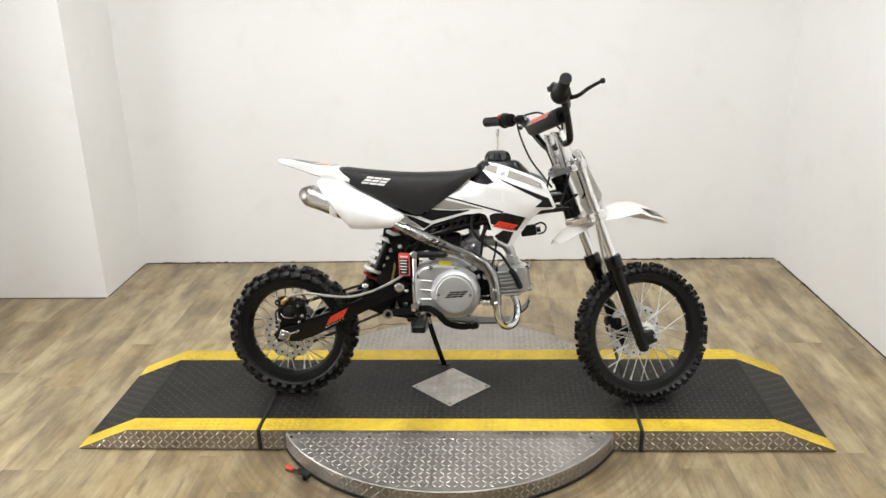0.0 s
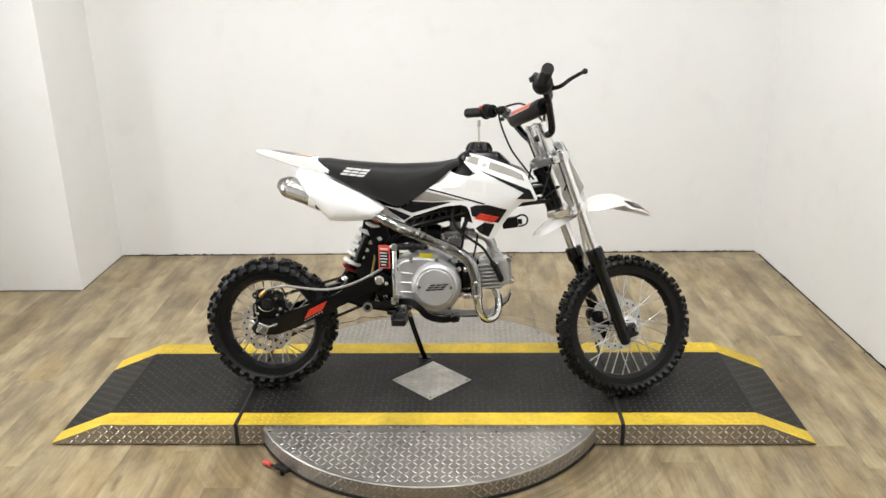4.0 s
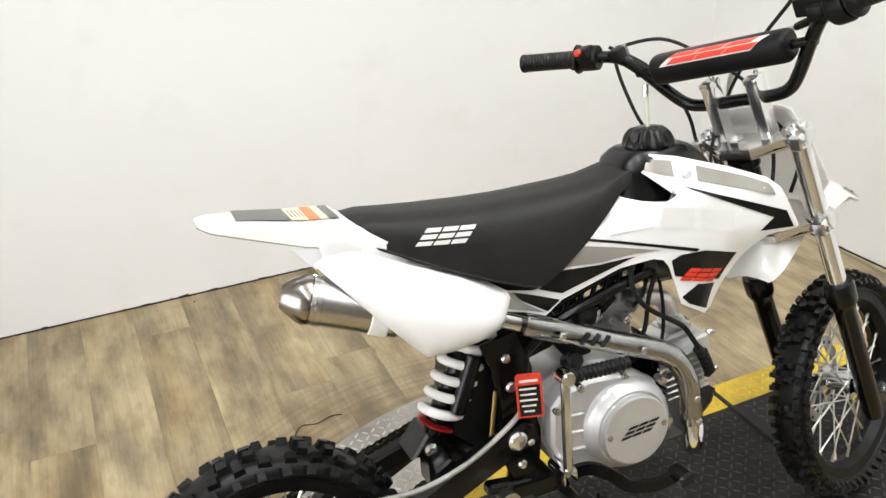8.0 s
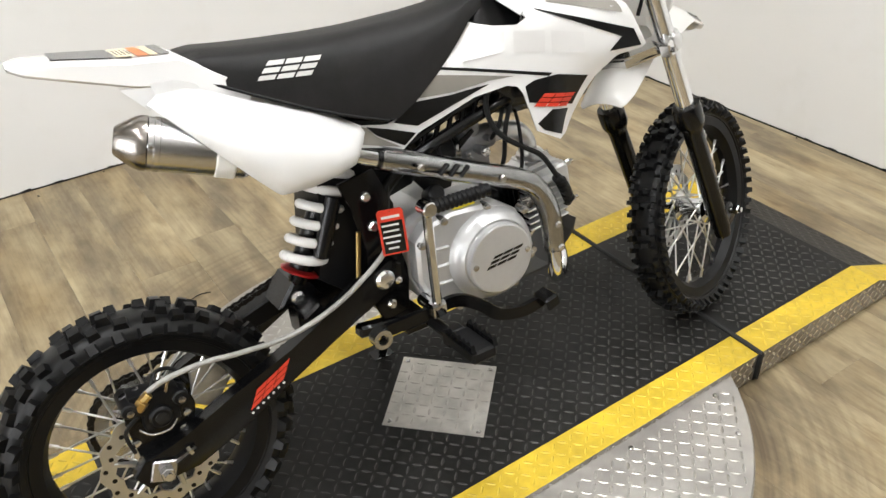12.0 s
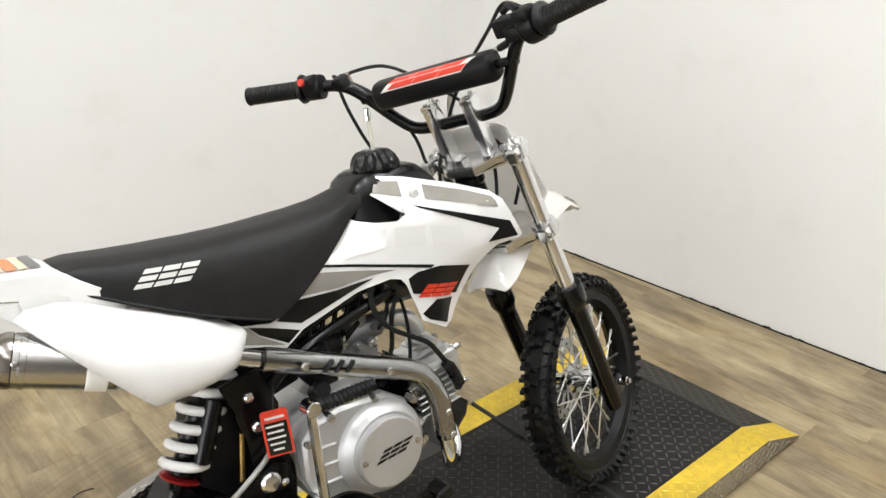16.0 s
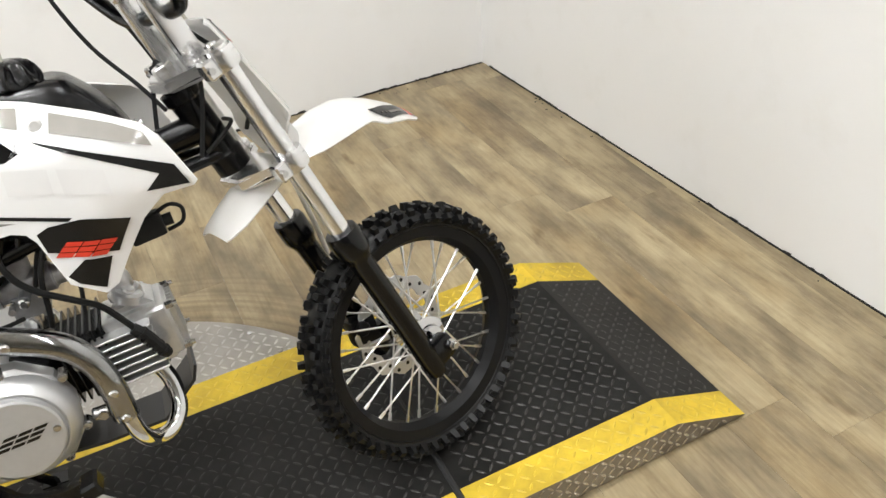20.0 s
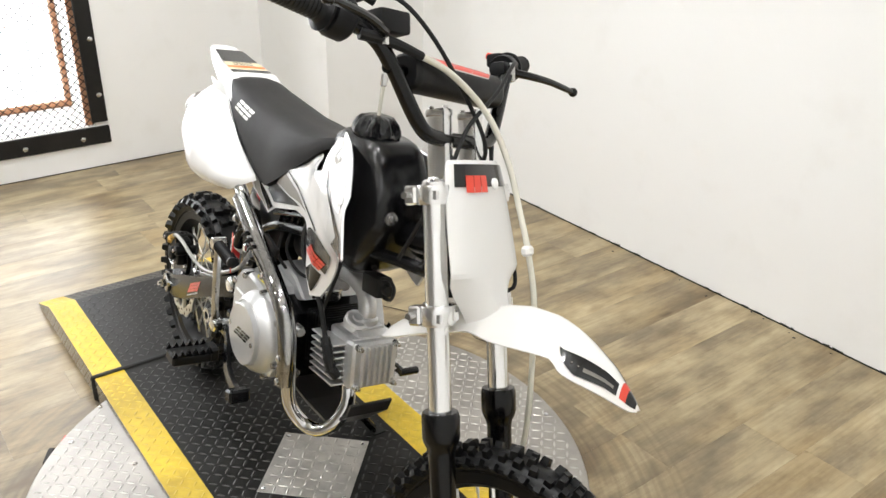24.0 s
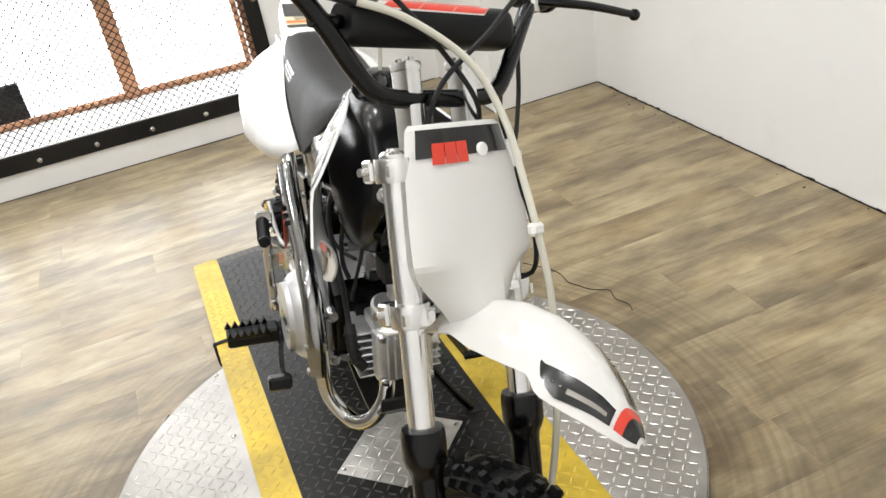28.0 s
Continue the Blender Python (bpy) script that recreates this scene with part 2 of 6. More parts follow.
M["red"] = paint("red_decal", (0.62, 0.045, 0.022), 0.3, coat=0.2, vary=0.08)
M["red_metal"] = paint("red_anodised", (0.42, 0.02, 0.02), 0.3, 0.6)
M["white_paint"] = paint("white_coil_paint", (0.80, 0.79, 0.78), 0.28, coat=0.3, vary=0.05)
M["grey_plate"] = paint("grey_plate", (0.022, 0.021, 0.021), 0.30, vary=0.2, scale=60, bump=0.1, spec=0.4)
M["orange"] = paint("orange_decal", (0.75, 0.20, 0.04), 0.35)
M["cream"] = paint("cream_label", (0.72, 0.62, 0.42), 0.4)
M["yellow_label"] = paint("yellow_label", (0.75, 0.62, 0.03), 0.35)
M["brass"] = paint("brass", (0.55, 0.38, 0.14), 0.3, 1.0)
M["cable"] = paint("cable_rubber", (0.012, 0.012, 0.012), 0.5, spec=0.22)
M["braid"] = paint("braided_hose", (0.36, 0.35, 0.33), 0.45, 0.2, vary=0.2, scale=400, bump=0.4)
M["clear_tube"] = paint("clear_tube", (0.66, 0.64, 0.55), 0.2, coat=0.4)
M["chain"] = paint("chain_steel", (0.05, 0.045, 0.04), 0.4, 0.8)
M["iron"] = paint("black_iron", (0.016, 0.015, 0.014), 0.5, vary=0.3, scale=40, bump=0.2, spec=0.22)
M["rust"] = paint("rusty_iron", (0.52, 0.26, 0.14), 0.7, vary=0.3, scale=60, bump=0.3)

# ---- mesh building ----


def mesh_ob(name, bm, mat, smooth=30.0):
    me = bpy.data.meshes.new(name)
    bmesh.ops.recalc_face_normals(bm, faces=bm.faces)
    bm.to_mesh(me)
    bm.free()
    mats = mat if isinstance(mat, (list, tuple)) else [mat]
    for m in mats:
        me.materials.append(M[m])
    if smooth:
        me.shade_smooth()
        me.set_sharp_from_angle(angle=radians(smooth))
    return new(name, me)


def part(name, bm, mat, parent, label="", smooth=30.0):
    ob = mesh_ob(name, bm, mat, smooth)
    ob.parent = parent
    if label:
        tagged(ob, label)
    return ob


def thing(name, at, label, category, group="", kind=""):
    ob = new(name)
    ob.empty_display_size = 0.05
    ob.matrix_world = at if isinstance(at, Matrix) else Matrix.Translation(at)
    return tagged(ob, label, category, group, kind)


def BM():
    return bmesh.new()


def box(bm, c, s, rot=(0, 0, 0), bevel=0.0, seg=1):
    m = pose(*c, *rot) @ Matrix.Diagonal((*s, 1))
    r = bmesh.ops.create_cube(bm, size=1.0, matrix=m)
    if bevel:
        es = {e for v in r["verts"] for e in v.link_edges}
        bmesh.ops.bevel(bm, geom=list(es), offset=bevel, segments=seg, affect="EDGES", profile=0.6, clamp_overlap=True)
    return bm


def aim(p0, p1):
    d = Vector(p1) - Vector(p0)
    return Matrix.Translation((Vector(p0) + Vector(p1)) / 2) @ d.to_track_quat("Z", "Y").to_matrix().to_4x4(), d.length


def cyl(bm, p0, p1, r0, r1=None, seg=16, bevel=0.0):
    m, n = aim(p0, p1)
    r = bmesh.ops.create_cone(bm, cap_ends=True, segments=seg, radius1=r0, radius2=r0 if r1 is None else r1, depth=n, matrix=m)
    if bevel:
        es = {e for v in r["verts"] for e in v.link_edges if any(len(f.verts) > 4 for f in e.link_faces)}
        bmesh.ops.bevel(bm, geom=list(es), offset=bevel, segments=1, affect="EDGES")
    return bm


def ball(bm, c, r, seg=12, scale=(1, 1, 1)):
    bmesh.ops.create_uvsphere(bm, u_segments=seg, v_segments=max(6, seg // 2), radius=r, matrix=Matrix.Translation(c) @ Matrix.Diagonal((*scale, 1)))
    return bm


def smooth_path(pts, n=6):
    p = [Vector(q) for q in pts]
    out = []
    for i in range(len(p) - 1):
        a, b, c, d = p[max(0, i - 1)], p[i], p[i + 1], p[min(len(p) - 1, i + 2)]
        for k in range(n):
            t = k / n
            out.append(0.5 * (2 * b + (c - a) * t + (2 * a - 5 * b + 4 * c - d) * t * t + (3 * b - a - 3 * c + d) * t ** 3))
    out.append(p[-1])
    return out


def tube(bm, pts, r, seg=12, n=6, caps=True, closed=False):
    """A round tube along smoothed points; r is one radius or one for each end."""
    path = smooth_path(pts, n) if n > 1 else [Vector(q) for q in pts]
    count = len(path)
    rad = (lambda i: r) if isinstance(r, (int, float)) else (lambda i: r[0] + (r[1] - r[0]) * i / (count - 1))
    up, rings = None, []
    for i, p in enumerate(path):
        d = (path[min(i + 1, count - 1)] - path[max(i - 1, 0)]).normalized()
        if up is None:
            up = d.orthogonal().normalized()
        up = (up - d * up.dot(d)).normalized()
        side = d.cross(up)
        rings.append([bm.verts.new(p + (up * math.cos(2 * math.pi * k / seg) + side * math.sin(2 * math.pi * k / seg)) * rad(i)) for k in range(seg)])
    for a, b in zip(rings, rings[1:]):
        for k in range(seg):
            bm.faces.new((a[k], a[(k + 1) % seg], b[(k + 1) % seg], b[k]))
    if caps:
        bm.faces.new(rings[0][::-1])
        bm.faces.new(rings[-1])
    return bm


def lathe(bm, profile, seg=32, m=None, closed=False):
    """Turns (radius, height) points about z."""
    m = m or Matrix.Identity(4)
    rings = [[bm.verts.new(m @ Vector((r * math.cos(2 * math.pi * k / seg), r * math.sin(2 * math.pi * k / seg), h))) for k in range(seg)] for r, h in profile]
    pairs = list(zip(rings, rings[1:])) + ([(rings[-1], rings[0])] if closed else [])
    for a, b in pairs:
        for k in range(seg):
            bm.faces.new((a[k], a[(k + 1) % seg], b[(k + 1) % seg], b[k]))
    if not closed:
        bm.faces.new(rings[0][::-1])
        bm.faces.new(rings[-1])
    return bm


def prism(bm, outline, y0, y1, bevel=0.0, seg=1, m=None):
    """An outline in x and z, carried from y0 to y1."""
    lo = [bm.verts.new((x, y0, z)) for x, z in outline]
    hi = [bm.verts.new((x, y1, z)) for x, z in outline]
    n = len(outline)
    fs = [bm.faces.new(lo), bm.faces.new(hi[::-1])]
    for k in range(n):
        fs.append(bm.faces.new((lo[k], hi[k], hi[(k + 1) % n], lo[(k + 1) % n])))
    if bevel:
        es = {e for f in fs[:2] for e in f.edges}
        bmesh.ops.bevel(bm, geom=list(es), offset=bevel, segments=seg, affect="EDGES", profile=0.6)
    return bm


def loft(bm, sections, caps=True):
    rings = [[bm.verts.new(p) for p in s] for s in sections]
    n = len(rings[0])
    for a, b in zip(rings, rings[1:]):
        for k in range(n):
            bm.faces.new((a[k], a[(k + 1) % n], b[(k + 1) % n], b[k]))
    if caps:
        bm.faces.new(rings[0][::-1])
        bm.faces.new(rings[-1])
    return bm


def arc_y(y):
    """A turn that lays z along y."""
    return Matrix.Translation((0, y, 0)) @ pose(0, 0, 0, -90, 0, 0)


def shift(bm, m):
    bmesh.ops.transform(bm, matrix=m, verts=bm.verts)
    return bm


def curve_fn(pts):
    xs, ys = zip(*pts)
    return lambda x: float(np.interp(x, xs, ys))


# ---- the room ----
WX0, WX1, WY0, WY1 = -2.325, 1.612, -7.6, 1.514   # window wall, side wall, rear wall, back wall
PIER_X, PIER_Y = -1.706, 1.026                 # the stepped corner beside the window
T = 0.12


def wall(name, c, s, label):
    ob = mesh_ob(name, box(BM(), c, s), "wall", 0)
    return tagged(ob, label, "wall", kind="structure")


wall("wall_back", ((PIER_X + WX1) / 2, WY1 + T / 2, CEIL / 2), (WX1 - PIER_X + 2 * T, T, CEIL), "plain off-white painted wall behind the turntable")
SIDE_TURN = 2.4   # the side wall runs a little askew, opening towards the front
SIDE_M = pose(WX1, WY1, 0, 0, 0, SIDE_TURN)
side_wall = wall("wall_side", (T / 2, (WY0 - WY1) / 2 - 0.05, CEIL / 2), (T, WY1 - WY0 + 0.3, CEIL), "plain off-white painted side wall with scuffed foot")
side_wall.data.transform(SIDE_M)
# unseen rear wall, added far behind the lamps to keep reflections dark
wall("wall_rear", ((WX0 + WX1 + 0.4) / 2, WY0 - T / 2, CEIL / 2), (WX1 - WX0 + 0.4 + 2 * T, T, CEIL), "unseen plain off-white wall added to close the room")
wall("wall_pier", ((WX0 - T + PIER_X) / 2, (PIER_Y + WY1 + T) / 2, CEIL / 2), (PIER_X - WX0 + T, WY1 + T - PIER_Y, CEIL), "off-white boxed-out corner pier beside the window")
# window wall round its opening
WIN_Y0, WIN_Y1, WIN_Z0, WIN_Z1 = -1.50, 0.236, 0.172, 2.1
bm, TW = BM(), 0.40
box(bm, (WX0 - TW / 2, (WIN_Y1 + PIER_Y) / 2, CEIL / 2), (TW, PIER_Y - WIN_Y1, CEIL))
box(bm, (WX0 - TW / 2, (WY0 + WIN_Y0) / 2, CEIL / 2), (TW, WIN_Y0 - WY0, CEIL))
box(bm, (WX0 - TW / 2, (WIN_Y0 + WIN_Y1) / 2, WIN_Z0 / 2), (TW, WIN_Y1 - WIN_Y0, WIN_Z0))
box(bm, (WX0 - TW / 2, (WIN_Y0 + WIN_Y1) / 2, (WIN_Z1 + CEIL) / 2), (TW, WIN_Y1 - WIN_Y0, CEIL - WIN_Z1))
tagged(mesh_ob("wall_window", bm, "wall", 0), "off-white wall with a wide screened window", "wall", kind="structure")
tagged(mesh_ob("ceiling", box(BM(), ((WX0 + WX1 + 0.4) / 2, (WY0 + WY1) / 2, CEIL + 0.05), (WX1 - WX0 + 0.7, WY1 - WY0 + 0.3, 0.1)), "ceiling", 0), "plain pale painted ceiling", "ceiling", kind="structure")
floor = tagged(mesh_ob("floor", box(BM(), ((WX0 + WX1 + 0.4) / 2, (WY0 + WY1) / 2, -0.054), (WX1 - WX0 + 0.7, WY1 - WY0 + 0.3, 0.1)), "subfloor", 0), "pale oak vinyl plank floor with brown streaks", "floor", kind="structure")

# ---- the drive-on turntable ----
PH, DH, DR = 0.075, 0.062, 0.60
PX, FX, PY, JX = 1.218, 1.045, 0.292, 0.612
YN, YB = 0.073, 0.082   # width of the yellow edge, front and back
table = thing("turntable", (0, 0, 0), "low tread-plate turntable with black deck and yellow edges", "turntable")


def lug(bm, x, y, z, ang, l=0.0105, w=0.0027, h=0.0012, tilt=0.0):
    """One raised bar of tread plate."""
    c, s = math.cos(ang), math.sin(ang)
    pts = [(-l, 0, 0), (-l * 0.35, -w, 0), (l * 0.35, -w, 0), (l, 0, 0), (l * 0.35, w, 0), (-l * 0.35, w, 0)]
    top = [(-l * 0.5, 0, h), (l * 0.5, 0, h)]
    v = [bm.verts.new((x + a * c - b * s, y + a * s + b * c, z + d + tilt * (a * c - b * s))) for a, b, d in pts + top]
    for f in ((0, 1, 6), (1, 2, 7, 6), (2, 3, 7), (3, 4, 7), (4, 5, 6, 7), (5, 0, 6)):
        bm.faces.new([v[i] for i in f])


def lugs(bm, x0, x1, y0, y1, zf, keep, step=0.0208, turn=0.0):
    nx, ny = int((x1 - x0) / step), int((y1 - y0) / step)
    for i in range(nx):
        for j in range(ny):
            x, y = x0 + (i + 0.5) * step, y0 + (j + 0.5) * step
            if keep(x, y):
                z, tilt = zf(x)
                lug(bm, x, y, z, turn + (0.785 if (i + j) % 2 else -0.785), tilt=tilt)


def deck_z(x):
    a = abs(x)
    if a <= FX:
        return PH, 0.0
    k = (PH - 0.006) / (PX - FX)
    return PH - (a - FX) * k, -k * math.copysign(1, x)


def deck_side(x):
    """Height of the skirt's top at x."""
    return deck_z(x)[0]


def deck(name, xs, label):
    """One section of the deck: a folded sheet with skirts, stripes of yellow along both edges."""
    bm = BM()
    ys = [(-PY, 1), (-PY + YN, 0), (PY - YB, 1), (PY, None)]
    rows = [[bm.verts.new((x, y, deck_side(x))) for y, _ in ys] for x in xs]
    for a, b in zip(rows, rows[1:]):
        for k in range(3):
            f = bm.faces.new((a[k], b[k], b[k + 1], a[k + 1]))
            f.material_index = (1, 0, 1)[k]
    for k, y in ((0, -PY), (3, PY)):
        low = [bm.verts.new((x, y, 0.004)) for x in xs]
        for i in range(len(xs) - 1):
            f = bm.faces.new((rows[i][k], rows[i + 1][k], low[i + 1], low[i]) if k == 0 else (rows[i + 1][k], rows[i][k], low[i], low[i + 1]))
            f.material_index = 2
    for i in (0, len(xs) - 1):
        low = [bm.verts.new((xs[i], y, 0.004)) for y in (-PY, PY)]
        f = bm.faces.new((rows[i][0], rows[i][1], rows[i][2], rows[i][3], low[1], low[0]))
        f.material_index = 0
    ob = part(name, bm, ["tread_black", "tread_yellow", "aluminium"], table, label, 0)
    tb = BM()
    lugs(tb, min(xs), max(xs), -PY + YN + 0.004, PY - YB, deck_z, lambda x, y: not (abs(x) + abs(y) < 0.145) and min(xs) + 0.012 < x < max(xs) - 0.012 and abs(abs(x) - FX) > 0.011)
    tagged(part("deck_tread", tb, "tread_worn", ob, "raised tread bars", 0), kind="stuff")
    ty = BM()
    for sy, wide in ((-1, YN), (1, YB)):
        n_ = int(wide / 0.0208) * 0.0104 + 0.0003
        lugs(ty, min(xs), max(xs), sy * (PY - wide / 2) - n_, sy * (PY - wide / 2) + n_, deck_z, lambda x, y: min(xs) + 0.012 < x < max(xs) - 0.012 and abs(abs(x) - FX) > 0.011)
    tagged(part("edge_tread", ty, "yellow_worn", ob, "raised yellow tread bars", 0), kind="stuff")
    tk = BM()
    step = 0.0192
    for sy in (-1, 1):
        for i in range(int((max(xs) - min(xs)) / step)):
            for j in range(4):
                x, z = min(xs) + (i + 0.5) * step, 0.0135 + j * 0.0165
                if z < deck_side(x) - 0.008:
                    u = BM()
                    lug(u, 0, 0, 0, 0.785 if (i + j) % 2 else -0.785)
                    m = pose(x, sy * PY, z, 90 if sy < 0 else -90, 0, 0)
                    vv = [tk.verts.new(m @ v.co) for v in u.verts]
                    u.verts.index_update()
                    for f in u.faces:
                        tk.faces.new([vv[v.index] for v in f.verts])
                    u.free()
    tagged(part("skirt_tread", tk, "skirt_worn", ob, "bright tread bars of the skirt", 0), kind="stuff")
    return ob


deck("ramp", [-PX, -FX, -JX - 0.006], "black tread-plate ramp with yellow edges")
deck("centre_deck", [-JX + 0.006, JX - 0.006], "black tread-plate deck with yellow edges")
deck("ramp", [JX + 0.006, FX, PX], "black tread-plate ramp with yellow edges")
for s in (-1, 1):
    part("joint_gap", box(BM(), (s * JX, 0, 0.0385), (0.0118, 2 * PY + 0.004, 0.072), (0, 0, 0), 0.001), "gap_rubber", table, "dark gap between ramp and deck", 0)
    cordp = [(s * JX, -PY - 0.003, 0.010), (s * JX, -PY - 0.003, 0.04), (s * JX, -PY - 0.001, 0.070), (s * JX, -PY + 0.012, PH + 0.0015), (s * JX + 0.002, -0.1, PH + 0.001), (s * JX - 0.001, 0.1, PH + 0.001), (s * JX, PY - 0.004, PH + 0.0015)]
    part("joint_cord", tube(BM(), cordp, 0.0058, 8), "gap_rubber", table, "black rubber cord in the joint")
bm = BM()
box(bm, (0, 0, 0.003), (2 * PX - 0.01, 2 * PY - 0.01, 0.006))
part("base_seal", bm, "gap_rubber", table, "", 0)

# round side wings of the disc
disc = part("disc", lathe(BM(), [(DR - 0.012, 0.004), (DR, 0.010), (DR, DH - 0.003), (DR - 0.003, DH)], 160), "aluminium", table, "round aluminium tread-plate disc", 25)
tb = BM()
lugs(tb, -0.6, 0.6, -0.6, 0.6, lambda x: (DH, 0.0), lambda x, y: math.hypot(x, y) < DR - 0.014 and abs(y) > PY + 0.008)
for k in range(212):
    a = 2 * math.pi * k / 212
    for j in range(3):
        if abs(math.sin(a)) * DR > PY + 0.01:
            u = BM()
            lug(u, 0, 0, 0, 0.785 if (k + j) % 2 else -0.785)
            m = Matrix.Rotation(a, 4, "Z") @ pose(DR, 0, 0.0175 + 0.0165 * j, 90, 0, 90)
            vv = [tb.verts.new(m @ v.co) for v in u.verts]
            u.verts.index_update()
            for f in u.faces:
                tb.faces.new([vv[v.index] for v in f.verts])
            u.free()
tagged(part("disc_tread", tb, "aluminium_worn", disc, "raised tread bars of the disc", 0), kind="stuff")
part("rim_trim", lathe(BM(), [(DR - 0.02, 0.002), (DR + 0.003, 0.002), (DR + 0.003, 0.010), (DR - 0.02, 0.010)], 120, closed=True), "gap_rubber", table, "", 0)


def screw(bm, x, y, z, r=0.0055):
    lathe(bm, [(r, z - 0.002), (r, z + 0.0012), (r * 0.7, z + 0.002), (r * 0.35, z + 0.002)], 10, Matrix.Translation((x, y, 0)))


for x in (-0.50, -0.25, -0.012, 0.215, 0.45):
    for y in (-0.312, 0.312):
        part("screw", (lambda b: (screw(b, x, y, DH), b)[1])(BM()), "dark_steel", disc)
for k in range(12):
    a = radians(15 + 30 * k)
    x, y = 0.573 * math.cos(a), 0.573 * math.sin(a)
    if abs(y) > PY + 0.03:
        part("screw", (lambda b: (screw(b, x, y, DH), b)[1])(BM()), "steel", disc)
# bright plate let into the deck
D = 0.139
bm = BM()
v = [bm.verts.new(p) for p in ((-D, 0, PH + 0.0015), (0, -D, PH + 0.0015), (D, 0, PH + 0.0015), (0, D, PH + 0.0015))]
w = [bm.verts.new(p) for p in ((-D, 0, PH - 0.001), (0, -D, PH - 0.001), (D, 0, PH - 0.001), (0, D, PH - 0.001))]
bm.faces.new(v)
for k in range(4):
    bm.faces.new((v[k], w[k], w[(k + 1) % 4], v[(k + 1) % 4]))
plate = part("access_plate", bm, "plate_aluminium", table, "square bright tread-plate cover", 0)
tb = BM()
lugs(tb, -D, D, -D, D, lambda x: (PH + 0.0015, 0.0), lambda x, y: abs(x) + abs(y) < D - 0.012)
tagged(part("plate_tread", tb, "aluminium_worn", plate, "", 0), kind="stuff")
for x, y in ((-D + 0.016, 0), (D - 0.016, 0), (0, D - 0.016), (0, -D + 0.016)):
    part("screw", (lambda b: (screw(b, x, y, PH + 0.0015, 0.005), b)[1])(BM()), "steel", plate)

# ---- the dirt bike ----
LEANING, HEADING = 10.6, -2.9
BIKE = Matrix.Translation((0.052, -0.074, PH + 0.001)) @ Matrix.Rotation(radians(HEADING), 4, "Z") @ Matrix.Rotation(radians(-LEANING), 4, "X") @ Matrix.Diagonal((1.015, 1.0, 1.008, 1))
bike = thing("dirt_bike", BIKE, "white and black pit bike with red decals on a side stand", "motorcycle")
RAKE, STEER = radians(20), radians(20)
FORK = Matrix.Translation((0.30, 0, 0.757)) @ Matrix.Rotation(-RAKE, 4, "Y") @ Matrix.Rotation(STEER, 4, "Z")


